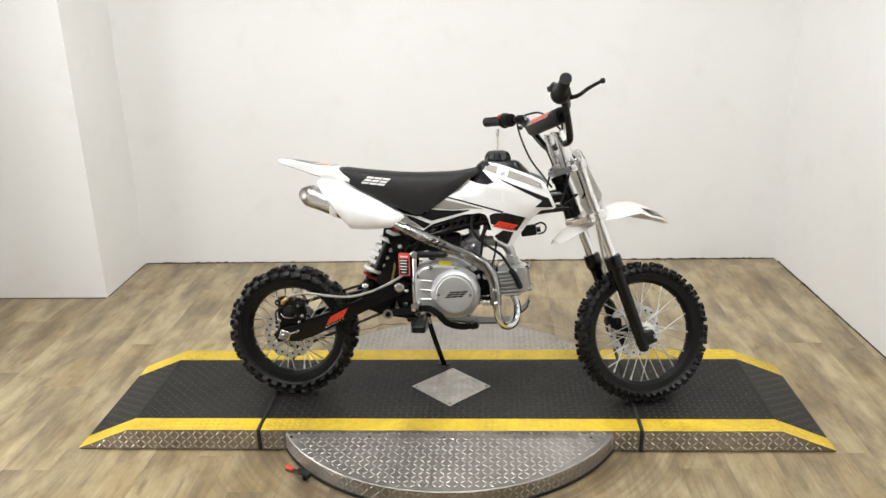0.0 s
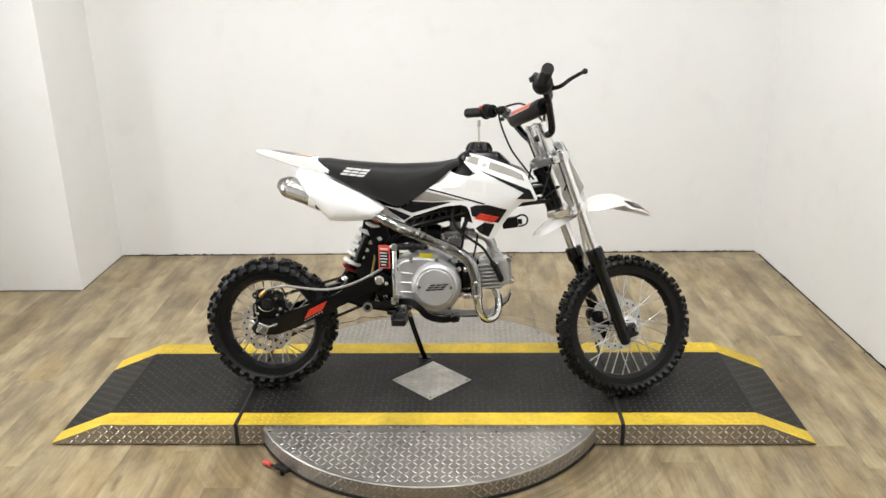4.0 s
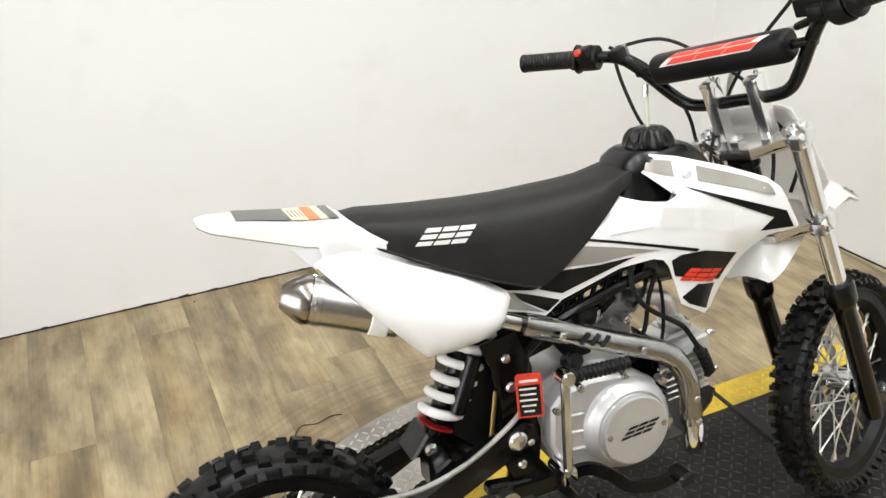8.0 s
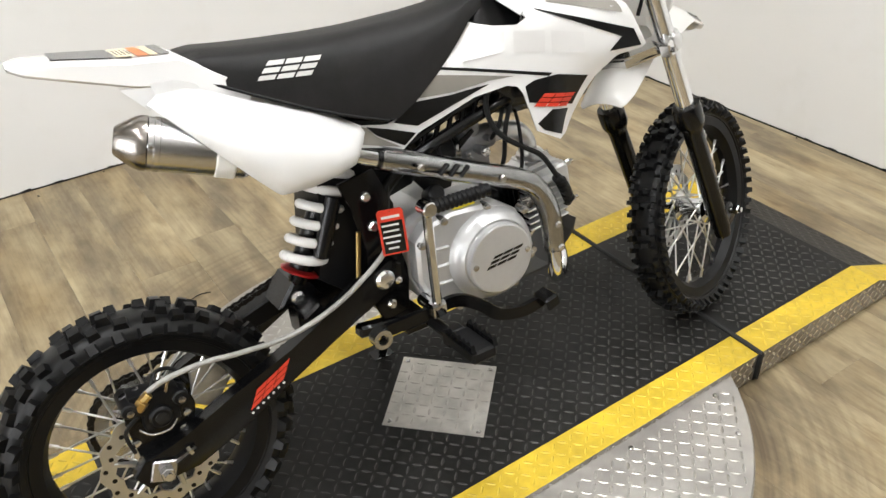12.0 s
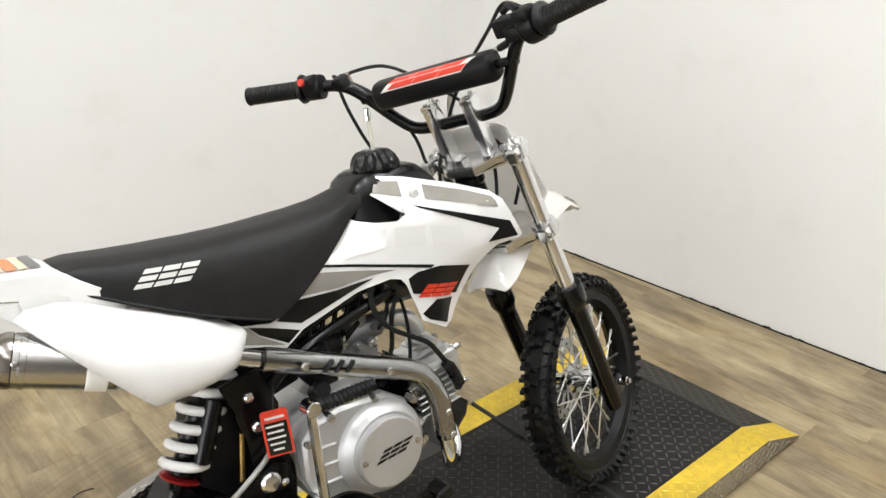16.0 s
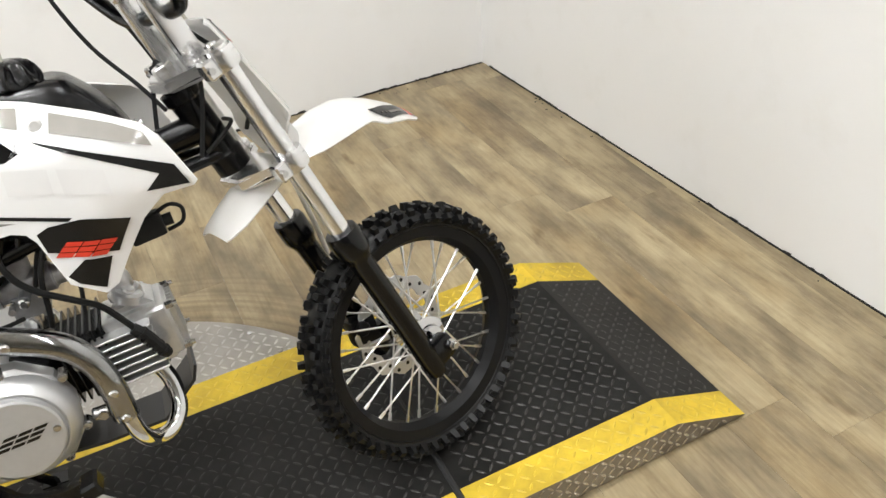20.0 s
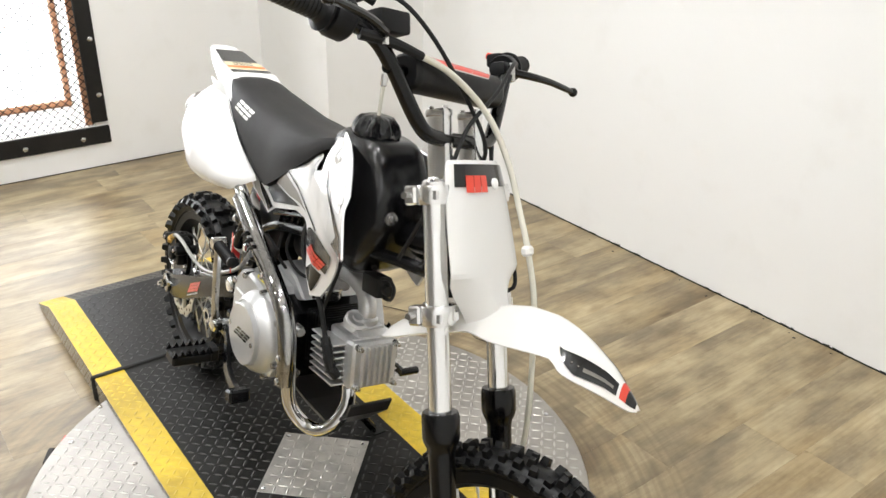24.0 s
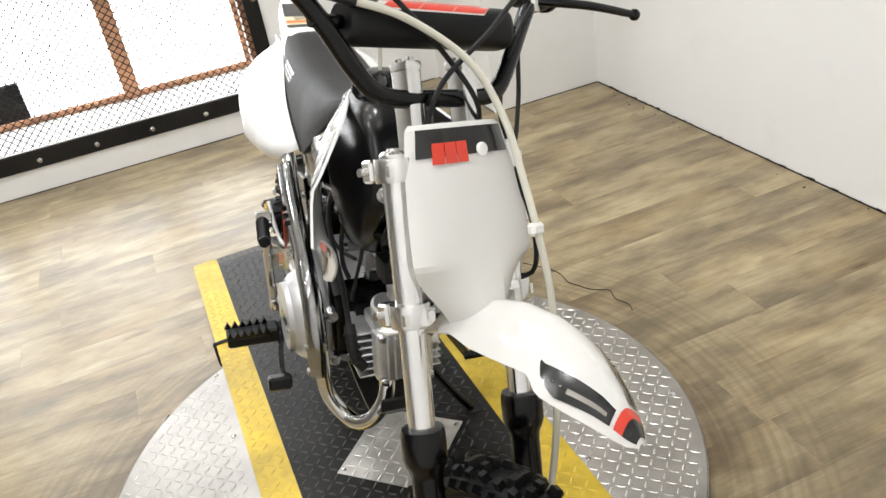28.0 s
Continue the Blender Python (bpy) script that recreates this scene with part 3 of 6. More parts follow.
def wheel(name, m, R, wide, rim_r, knob_rows, spokes, label, tyre_label):
    """A spoked wheel about the y axis, laid into the bike by m."""
    T0 = m @ pose(0, 0, 0, -90, 0, 0)   # z of the lathe along y
    rimp = [(rim_r - 0.012, -wide * 0.36), (rim_r + 0.006, -wide * 0.40), (rim_r + 0.007, -wide * 0.36), (rim_r - 0.004, -wide * 0.30), (rim_r - 0.012, -wide * 0.14), (rim_r - 0.013, wide * 0.14), (rim_r - 0.004, wide * 0.30), (rim_r + 0.007, wide * 0.36), (rim_r + 0.006, wide * 0.40), (rim_r - 0.012, wide * 0.36), (rim_r - 0.022, wide * 0.10), (rim_r - 0.022, -wide * 0.10)]
    wh = part(name, lathe(BM(), rimp, 72, T0, closed=True), "black_plastic", bike, label)
    # tyre: carcass and knobs
    bm = BM()
    prof, h = [], wide / 2
    base = R - 0.012
    for k in range(15):
        a = math.pi * k / 14
        ca, sa = math.cos(a), math.sin(a)
        r = rim_r + 0.004 + (base - rim_r - 0.004) * (abs(sa) ** 0.72)
        prof.append((r, -h * 0.98 * math.copysign(abs(ca) ** 0.62, ca) if k not in (0, 14) else -h * 0.72 * ca))
    lathe(bm, prof + [(rim_r - 0.004, h * 0.6), (rim_r - 0.004, -h * 0.6)], 96, T0, closed=True)
    part("tyre", bm, "rubber", wh, tyre_label, 40)
    for sy in (-1, 1):
        for rr_, yy_ in ((rim_r + 0.009, 0.80), (rim_r + 0.019, 0.93)):
            part("sidewall_ridge", lathe(BM(), [(rr_ - 0.002, sy * h * yy_), (rr_ - 0.001, sy * (h * yy_ + 0.0022)), (rr_ + 0.001, sy * (h * yy_ + 0.0022)), (rr_ + 0.002, sy * h * yy_)], 96, T0, closed=True), "rubber", wh)
    bm = BM()
    rng = random.Random(5)
    n = knob_rows
    for k in range(n):
        for row, (yy, lw, ll, tilt) in enumerate(((0.21, 0.17, 0.52, 8), (-0.21, 0.17, 0.52, -8), (0.60, 0.17, 0.56, 24), (-0.60, 0.17, 0.56, -24), (0.92, 0.18, 0.50, 56), (-0.92, 0.18, 0.50, -56))):
            if row < 2 and k % 3 == 2:
                continue
            ph = (k + (0.5 if row in (2, 3) else 0.0) + (0.25 if row > 3 else 0) + 0.12 * (row % 2)) * 2 * math.pi / n
            y = yy * h
            rr = base - 0.020 * abs(yy) ** 2.6 * (wide / 0.07)
            L = 2 * math.pi * R / n * ll * rng.uniform(0.80, 1.12)
            W = wide * lw * (1.7 if row < 2 and k % 3 == 0 else 1.1)
            km = T0 @ Matrix.Rotation(ph, 4, "Z") @ Matrix.Translation((rr, 0, y)) @ Matrix.Rotation(radians(-tilt), 4, "Y") @ Matrix.Rotation(radians(rng.uniform(-11, 11)), 4, "X")
            b0 = [(-0.004, -L / 2, -W / 2), (-0.004, L / 2, -W / 2), (-0.004, L / 2, W / 2), (-0.004, -L / 2, W / 2)]
            top_ = 0.0130 * rng.uniform(0.88, 1.06)
            t0 = [(top_, c[1] * 0.70, c[2] * 0.80) for c in b0]
            vb, vt = [bm.verts.new(km @ Vector(c)) for c in b0], [bm.verts.new(km @ Vector(c)) for c in t0]
            bm.faces.new(vt)
            for i in range(4):
                bm.faces.new((vb[i], vb[(i + 1) % 4], vt[(i + 1) % 4], vt[i]))
    tagged(part("tyre_tread", bm, "rubber", wh, "rubber tread knobs", 0), kind="stuff")
    # hub, spokes
    bm = BM()
    hw = 0.032
    lathe(bm, [(0.012, -hw - 0.016), (0.020, -hw - 0.014), (0.022, -hw - 0.004), (0.034, -hw), (0.034, -hw + 0.005), (0.021, -hw + 0.010), (0.018, 0), (0.021, hw - 0.010), (0.034, hw - 0.005), (0.034, hw), (0.022, hw + 0.004), (0.020, hw + 0.014), (0.012, hw + 0.016)], 28, T0)
    part("hub", bm, "chrome", wh, "polished wheel hub", 40)
    for k in range(spokes):
        side = 1 if k % 2 else -1
        kk = k // 2
        a0 = 2 * math.pi * kk / (spokes / 2)
        turn_ = 1 if kk % 2 else -1
        a1 = a0 + turn_ * 2 * math.pi / spokes * 2 + (2 * math.pi / spokes if side > 0 else 0)
        ah = a1 + turn_ * radians(58)
        p0 = T0 @ Vector((0.030 * math.cos(ah), 0.030 * math.sin(ah), side * (hw - 0.003)))
        p1 = T0 @ Vector(((rim_r - 0.018) * math.cos(a1), (rim_r - 0.018) * math.sin(a1), side * 0.004))
        bm = BM()
        cyl(bm, p0, p1, 0.0018, seg=6)
        cyl(bm, p1, p1 + (p0 - p1).normalized() * 0.018, 0.0031, seg=6)
        part("spoke", bm, "spoke", wh)
    return wh, T0


def brake_disc(parent, T0, y, r, label):
    bm = BM()
    n = 48
    def ringpts(rad, wob):
        return [(rad + wob * math.cos(12 * 2 * math.pi * k / n), 2 * math.pi * k / n) for k in range(n)]
    outer, inner = ringpts(r, 0.0035), ringpts(r * 0.74, 0.003)
    vs = []
    for z in (y - 0.0018, y + 0.0018):
        vs.append([[bm.verts.new(T0 @ Vector((q * math.cos(a), q * math.sin(a), z))) for q, a in ring] for ring in (outer, inner)])
    for k in range(n):
        j = (k + 1) % n
        bm.faces.new((vs[0][0][k], vs[0][0][j], vs[0][1][j], vs[0][1][k]))
        bm.faces.new((vs[1][0][k], vs[1][1][k], vs[1][1][j], vs[1][0][j]))
        bm.faces.new((vs[0][0][k], vs[1][0][k], vs[1][0][j], vs[0][0][j]))
        bm.faces.new((vs[0][1][k], vs[0][1][j], vs[1][1][j], vs[1][1][k]))
    ob = part("brake_disc", bm, "disc_steel", parent, label, 30)
    for k in range(6):
        bm = BM()
        a = 2 * math.pi * k / 6
        p0, p1 = (T0 @ Vector((q * math.cos(a + s), q * math.sin(a + s), y)) for q, s in ((0.03, 0.0), (r * 0.78, 0.25)))
        part("disc_arm", cyl(bm, p0, p1, 0.0055, 0.0045, 6), "disc_steel", parent)
    bm = BM()
    for k in range(24):
        a = 2 * math.pi * (k + 0.5) / 24
        q = r * (0.83 if k % 2 else 0.92)
        p = T0 @ Vector((q * math.cos(a), q * math.sin(a), y))
        d = (T0.to_3x3() @ Vector((0, 0, 1))) * 0.0021
        cyl(bm, p - d, p + d, 0.0038, seg=8)
    tagged(part("disc_holes", bm, "black_plastic", parent, "", 0), kind="stuff")
    return ob


RW = Matrix.Translation((-0.585, 0, 0.226))
rear, RT = wheel("rear_wheel", RW, 0.223, 0.080, 0.167, 34, 32, "black-rimmed spoked rear wheel", "knobbly black off-road tyre")
brake_disc(rear, RT, -0.058, 0.085, "drilled wavy steel brake disc")
FW = FORK @ Matrix.Translation((0.086, -0.008, -0.590))
front, FT = wheel("front_wheel", FW, 0.2320, 0.064, 0.186, 54, 32, "black-rimmed spoked front wheel", "narrow knobbly black off-road tyre")
brake_disc(front, FT, 0.055, 0.092, "drilled wavy steel brake disc")

# fork
LEG = 0.082
for s in (-1, 1):
    bm = BM()
    cyl(bm, (0.045, s * LEG, -0.36), (0.045, s * LEG, 0.018), 0.0165, seg=24)
    part("fork_tube", shift(bm, FORK), "fork_chrome", bike, "polished bare fork tube")
    bm = BM()
    lathe(bm, [(0.017, -0.300), (0.0255, -0.301), (0.0275, -0.308), (0.0275, -0.338), (0.0250, -0.346), (0.0215, -0.352), (0.0195, -0.362), (0.0190, -0.60), (0.016, -0.625), (0.010, -0.63)], 24, Matrix.Translation((0.045, s * LEG, 0)))
    box(bm, (0.066, s * LEG, -0.594), (0.056, 0.030, 0.046), (0, 0, 0), 0.012, 2)
    leg = part("fork_slider", shift(bm, FORK), "black_paint", bike, "glossy black lower fork leg")
    bm = BM()
    cyl(bm, (0.086, s * (LEG + 0.012), -0.592), (0.086, s * (LEG + 0.026), -0.592), 0.0095, seg=6, bevel=0.001)
    cyl(bm, (0.086, s * (LEG + 0.024), -0.592), (0.086, s * (LEG + 0.032), -0.592), 0.006, seg=10, bevel=0.001)
    part("axle_nut", shift(bm, FORK), "chrome", leg)
bm = cyl(BM(), (0.086, -LEG, -0.592), (0.086, LEG, -0.592), 0.008, seg=12)
part("axle", shift(bm, FORK), "steel", front)


# ---- bodywork ----
def panel(outline, hf, side=-1, thick=0.003, off=0.0, step=0.018):
    """A moulded sheet: an outline in x and z, laid on the surface y = side * hf(x, z)."""
    bm = BM()
    bm.faces.new([bm.verts.new((x, 0, z)) for x, z in outline])
    xs, zs = [p[0] for p in outline], [p[1] for p in outline]
    for axis, lo, hi in ((0, min(xs), max(xs)), (2, min(zs), max(zs))):
        k = lo + step
        while k < hi:
            co, no = [0, 0, 0], [0, 0, 0]
            co[axis], no[axis] = k, 1
            bmesh.ops.bisect_plane(bm, geom=bm.verts[:] + bm.edges[:] + bm.faces[:], plane_co=co, plane_no=no)
            k += step
    for v in bm.verts:
        v.co.y = side * (hf(v.co.x, v.co.z) + off)
    bmesh.ops.recalc_face_normals(bm, faces=bm.faces)
    if sum(f.normal.y for f in bm.faces) * side < 0:
        bmesh.ops.reverse_faces(bm, faces=bm.faces)
    if thick:
        bmesh.ops.solidify(bm, geom=bm.faces[:], thickness=thick)
    return bm


def both(name, outline, hf, mat, parent, label="", thick=0.003, off=0.0, sides=(-1, 1)):
    return [part(name, panel(outline, hf, s, thick, off), mat, parent if not isinstance(parent, (list, tuple)) else parent[i], label, 35) for i, s in enumerate(sides)]


def emblem(o, u, v, n=3, rows=((0.0, 0.25), (0.37, 0.63), (0.75, 1.0)), wide=0.92):
    """Plain slanted bars in place of a maker's mark: outlines in x and z."""
    o, u, v = Vector(o), Vector(u), Vector(v)
    out = []
    for k in range(n):
        a, b = k / n + 0.012, (k + wide) / n
        for lo, hi in rows:
            sh = 0.22
            q = [(a + sh * lo, lo), (b + sh * lo, lo), (b + sh * hi, hi), (a + sh * hi, hi)]
            out.append([tuple(o + u * x + v * z) for x, z in q])
    return out


_base = curve_fn([(-0.25, 0.075), (-0.2, 0.07), (-0.14, 0.07), (0.0, 0.08), (0.1, 0.1), (0.155, 0.112), (0.21, 0.128), (0.29, 0.151)])


def shroud_h(x, z):
    lean_in = max(0.0, z - 0.725) * 0.70 + min(0.022, 11 * max(0.0, 0.07 - x) * max(0.0, z - 0.69)) + 6 * max(0.0, 0.66 - z) * max(0.0, x - 0.14)
    return _base(x) - lean_in


SHROUD = [(0.019, 0.74), (0.028, 0.735), (0.047, 0.73), (0.079, 0.727), (0.098, 0.734), (0.058, 0.773), (0.066, 0.789), (0.081, 0.796), (0.121, 0.788), (0.194, 0.765), (0.245, 0.744), (0.259, 0.729), (0.274, 0.697), (0.289, 0.662), (0.284, 0.656), (0.246, 0.65), (0.214, 0.619), (0.157, 0.536), (0.139, 0.531), (0.1, 0.553), (0.081, 0.619), (0.072, 0.632), (0.055, 0.637), (0.0, 0.63), (-0.1, 0.598), (-0.13, 0.577), (-0.159, 0.589), (-0.206, 0.602), (-0.244, 0.653), (-0.198, 0.633), (-0.148, 0.623), (-0.125, 0.628)]
sh = both("shroud", SHROUD, shroud_h, "white", bike, "glossy white plastic shroud with decals", 0.0035)
DECALS = [
    ("vent_decal", [(0.07, 0.785), (0.08, 0.788), (0.11, 0.783), (0.105, 0.76), (0.064, 0.772)], "grey_decal"),
    ("strip_decal", [(0.145, 0.772), (0.211, 0.75), (0.244, 0.735), (0.25, 0.717), (0.139, 0.75)], "grey_decal"),
    ("arrow_decal", [(0.115, 0.745), (0.268, 0.689), (0.28, 0.661), (0.227, 0.66), (0.248, 0.68), (0.124, 0.739)], "black_decal"),
    ("line_decal", [(-0.05, 0.688), (0.131, 0.643), (0.125, 0.639), (-0.054, 0.685)], "black_decal"),
    ("grey_wedge_decal", [(-0.064, 0.679), (0.067, 0.65), (0.025, 0.651), (-0.03, 0.646), (-0.097, 0.65)], "grey_decal"),
    ("wedge_decal", [(-0.102, 0.646), (-0.036, 0.643), (0.026, 0.646), (0.001, 0.638), (-0.101, 0.609), (-0.139, 0.623)], "black_decal"),
    ("upper_patch_decal", [(0.084, 0.63), (0.1, 0.637), (0.14, 0.639), (0.198, 0.625), (0.171, 0.582), (0.089, 0.603)], "black_decal"),
    ("lower_patch_decal", [(0.128, 0.584), (0.161, 0.578), (0.142, 0.539), (0.112, 0.552), (0.101, 0.565)], "black_decal"),
    ("rear_black_decal", [(-0.184, 0.628), (-0.149, 0.616), (-0.105, 0.599), (-0.126, 0.584), (-0.169, 0.611)], "black_decal"),
    ("rear_grey_decal", [(-0.234, 0.648), (-0.184, 0.627), (-0.169, 0.609), (-0.131, 0.583), (-0.195, 0.604)], "grey_decal"),
]
for nm, ol, mt in DECALS:
    both(nm, ol, shroud_h, mt, sh, "", 0.0, 0.0014)
both("faint_letter_block", [(0.011, 0.723), (0.059, 0.72), (0.054, 0.69), (-0.016, 0.688)], shroud_h, "pearl_decal", sh, "", 0.0, 0.0008)
both("faint_letter_block", [(0.072, 0.719), (0.123, 0.711), (0.121, 0.677), (0.07, 0.686)], shroud_h, "pearl_decal", sh, "", 0.0, 0.0008)
both("faint_letter_block", [(0.133, 0.709), (0.186, 0.697), (0.187, 0.664), (0.133, 0.673)], shroud_h, "pearl_decal", sh, "", 0.0, 0.0008)
for ol in emblem((0.095, 0.595), (0.061, -0.012), (0.006, 0.021), rows=((0.0, 0.30), (0.35, 0.66), (0.71, 1.0)), wide=0.97):
    both("red_emblem_bar", ol, shroud_h, "red", sh, "", 0.0, 0.0028)
for s, shp in zip((-1, 1), sh):
    part("shroud_bolt", lathe(BM(), [(0.009, 0), (0.009, 0.003), (0.006, 0.006), (0.003, 0.006)], 14, pose(0.126, s * (shroud_h(0.126, 0.761) - 0.001), 0.761, 90 if s < 0 else -90, 0, 0)), "pale_decal", shp)

# tank
bm = BM()


def ring_xy(x0, x1, w, z, n=32, p=0.5):
    cx, hx = (x0 + x1) / 2, (x1 - x0) / 2
    return [(cx + hx * math.copysign(abs(math.cos(a)) ** p, math.cos(a)), w * math.copysign(abs(math.sin(a)) ** p, math.sin(a)), z) for a in (2 * math.pi * k / n for k in range(n))]


loft(bm, [ring_xy(0.075, 0.165, 0.045, 0.575), ring_xy(0.055, 0.195, 0.066, 0.595), ring_xy(0.02, 0.222, 0.078, 0.64), ring_xy(0.0, 0.240, 0.076, 0.69), ring_xy(0.010, 0.232, 0.068, 0.72), ring_xy(0.018, 0.222, 0.060, 0.742), ring_xy(0.030, 0.204, 0.056, 0.768), ring_xy(0.040, 0.186, 0.055, 0.786), ring_xy(0.052, 0.174, 0.046, 0.797), ring_xy(0.06, 0.164, 0.040, 0.801)])
tank = part("fuel_tank", bm, "tank_plastic", bike, "glossy black plastic fuel tank", 50)
bm = BM()
CAP = Matrix.Translation((0.107, -0.006, 0.800))
n = 64


def capring(r, z, lobe):
    return [CAP @ Vector(((r + lobe * (0.5 + 0.5 * math.cos(8 * a)) - lobe) * math.cos(a), (r + lobe * (0.5 + 0.5 * math.cos(8 * a)) - lobe) * math.sin(a), z)) for a in (2 * math.pi * k / n for k in range(n))]


loft(bm, [capring(0.040, 0.0, 0.0), capring(0.043, 0.004, 0.004), capring(0.042, 0.012, 0.010), capring(0.037, 0.022, 0.010), capring(0.030, 0.029, 0.007), capring(0.018, 0.032, 0.0), capring(0.006, 0.032, 0.0)])
cap = part("fuel_cap", bm, "black_paint", tank, "glossy black lobed screw cap", 40)
bm = BM()
tube(bm, [(0.107, -0.006, 0.83), (0.107, -0.006, 0.86), (0.106, -0.005, 0.889)], 0.0032, 8)
part("vent_tube", bm, "clear_tube", tank, "clear vent tube")
bm = cyl(BM(), (0.106, -0.005, 0.880), (0.106, -0.005, 0.900), 0.0055, seg=10, bevel=0.001)
part("vent_valve", bm, "chrome", tank)
for s in (-1, 1):
    part("tank_bolt", lathe(BM(), [(0.011, 0), (0.011, 0.004), (0.007, 0.005), (0.006, 0.010), (0.003, 0.011)], 14, pose(0.238, s * 0.040, 0.700, 0, 70, 0)), "steel", tank)

# seat
bm = BM()
secs = []
for x, zt, zb, w in ((-0.417, 0.772, 0.766, 0.044), (-0.408, 0.779, 0.755, 0.055), (-0.385, 0.780, 0.738, 0.061), (-0.34, 0.774, 0.712, 0.071), (-0.29, 0.769, 0.690, 0.077), (-0.22, 0.764, 0.658, 0.081), (-0.165, 0.762, 0.634, 0.081), (-0.135, 0.762, 0.630, 0.081), (-0.10, 0.763, 0.650, 0.082), (-0.05, 0.765, 0.685, 0.076), (-0.01, 0.769, 0.718, 0.067), (0.02, 0.775, 0.744, 0.058), (0.045, 0.781, 0.757, 0.051), (0.058, 0.782, 0.768, 0.044)):
    h = zt - zb
    half = [(1.0, zb), (1.0, zb + 0.22 * h), (0.97, zb + 0.50 * h), (0.90, zb + 0.76 * h), (0.74, zt - 0.055 * h - 0.004), (0.50, zt - 0.001), (0.22, zt)]
    secs.append([(x, -w * a, z) for a, z in half] + [(x, w * a, z) for a, z in half[::-1]])
loft(bm, secs)
seat = part("seat", bm, "seat", bike, "grained black vinyl seat", 50)


def seat_h(x, z):
    w = curve_fn([(-0.385, 0.061), (-0.34, 0.071), (-0.29, 0.077), (-0.22, 0.081), (-0.165, 0.081)])(x)
    zt = curve_fn([(-0.385, 0.780), (-0.29, 0.769), (-0.165, 0.762)])(x)
    zb = curve_fn([(-0.385, 0.738), (-0.34, 0.712), (-0.29, 0.690), (-0.22, 0.658), (-0.165, 0.634)])(x)
    return w * curve_fn([(0, 1.0), (0.22, 1.0), (0.5, 0.97), (0.76, 0.90), (0.92, 0.74)])((z - zb) / (zt - zb))


for ol in emblem((-0.330, 0.7305), (0.078, -0.008), (0.005, 0.024)):
    both("emblem_bar", ol, seat_h, "pale_decal", seat, "", 0.0, 0.0012)
bm = BM()
for s in (-1, 1):
    tube(bm, [(x, s * (seat_w + 0.0005), zb) for x, zb, seat_w in ((-0.385, 0.738, 0.061), (-0.29, 0.690, 0.077), (-0.22, 0.658, 0.081), (-0.15, 0.631, 0.081))], 0.0025, 6)
part("seat_piping", bm, "black_plastic", seat)

# tail and side panels
bm = BM()
secs = []
for x, zt, zb, w in ((-0.613, 0.806, 0.798, 0.020), (-0.597, 0.807, 0.789, 0.031), (-0.55, 0.801, 0.774, 0.041), (-0.48, 0.789, 0.752, 0.053), (-0.42, 0.783, 0.738, 0.060), (-0.385, 0.760, 0.715, 0.064), (-0.34, 0.735, 0.69, 0.066)):
    half = [(0.80, zb), (1.0, zb + 0.004), (1.0, zt - 0.006), (0.86, zt), (0.35, zt + 0.001)]
    secs.append([(x, -w * a, z) for a, z in half] + [(x, w * a, z) for a, z in half[::-1]])
loft(bm, secs)
tail = part("rear_fender", bm, "white", bike, "glossy white tail fender with sticker strip", 35)
tz = curve_fn([(-0.597, 0.8082), (-0.55, 0.8022), (-0.48, 0.7902), (-0.42, 0.7842)])
for x0, x1, mt, nm in ((-0.562, -0.490, "black_decal", "tail_decal"), (-0.488, -0.466, "cream", "warning_label"), (-0.464, -0.451, "orange", "warning_label"), (-0.449, -0.439, "cream", "warning_label"), (-0.437, -0.424, "black_decal", "tail_decal")):
    bm = BM()
    w0, w1 = (curve_fn([(-0.605, 0.026), (-0.55, 0.034), (-0.42, 0.046)])(x) for x in (x0, x1))
    v = [bm.verts.new((x, s * w, tz(x) + 0.0012)) for x, w in ((x0, w0), (x1, w1)) for s in (-1, 1)]
    bm.faces.new((v[0], v[2], v[3], v[1]))
    part(nm, bm, mt, tail, "", 0)
for k in range(4):
    x = -0.4845 + 0.005 * k
    bm = box(BM(), (x, 0, tz(x) + 0.0016), (0.0018, 0.046, 0.0006))
    part("label_line", bm, "grey_decal", tail, "", 0)

_side = curve_fn([(-0.48, 0.120), (-0.44, 0.142), (-0.40, 0.158), (-0.33, 0.160), (-0.26, 0.146), (-0.19, 0.112)])
_st = curve_fn([(-0.474, 0.735), (-0.462, 0.744), (-0.425, 0.742), (-0.395, 0.732), (-0.34, 0.705), (-0.27, 0.677), (-0.225, 0.655), (-0.19, 0.630)])
_sb = curve_fn([(-0.474, 0.733), (-0.425, 0.676), (-0.38, 0.624), (-0.352, 0.593), (-0.30, 0.588), (-0.225, 0.592), (-0.19, 0.622)])


def side_h(x, z):
    u, w = max(0.0, _st(x) - z), max(0.0, z - _sb(x))
    near = curve_fn([(-0.48, 0.03), (-0.40, 0.088), (-0.30, 0.080), (-0.22, 0.066), (-0.19, 0.03)])(x)
    return _side(x) - near * math.exp(-((u / 0.020) ** 1.2)) - 0.016 * math.exp(-w / 0.010) - 0.10 * max(0.0, z - 0.66)


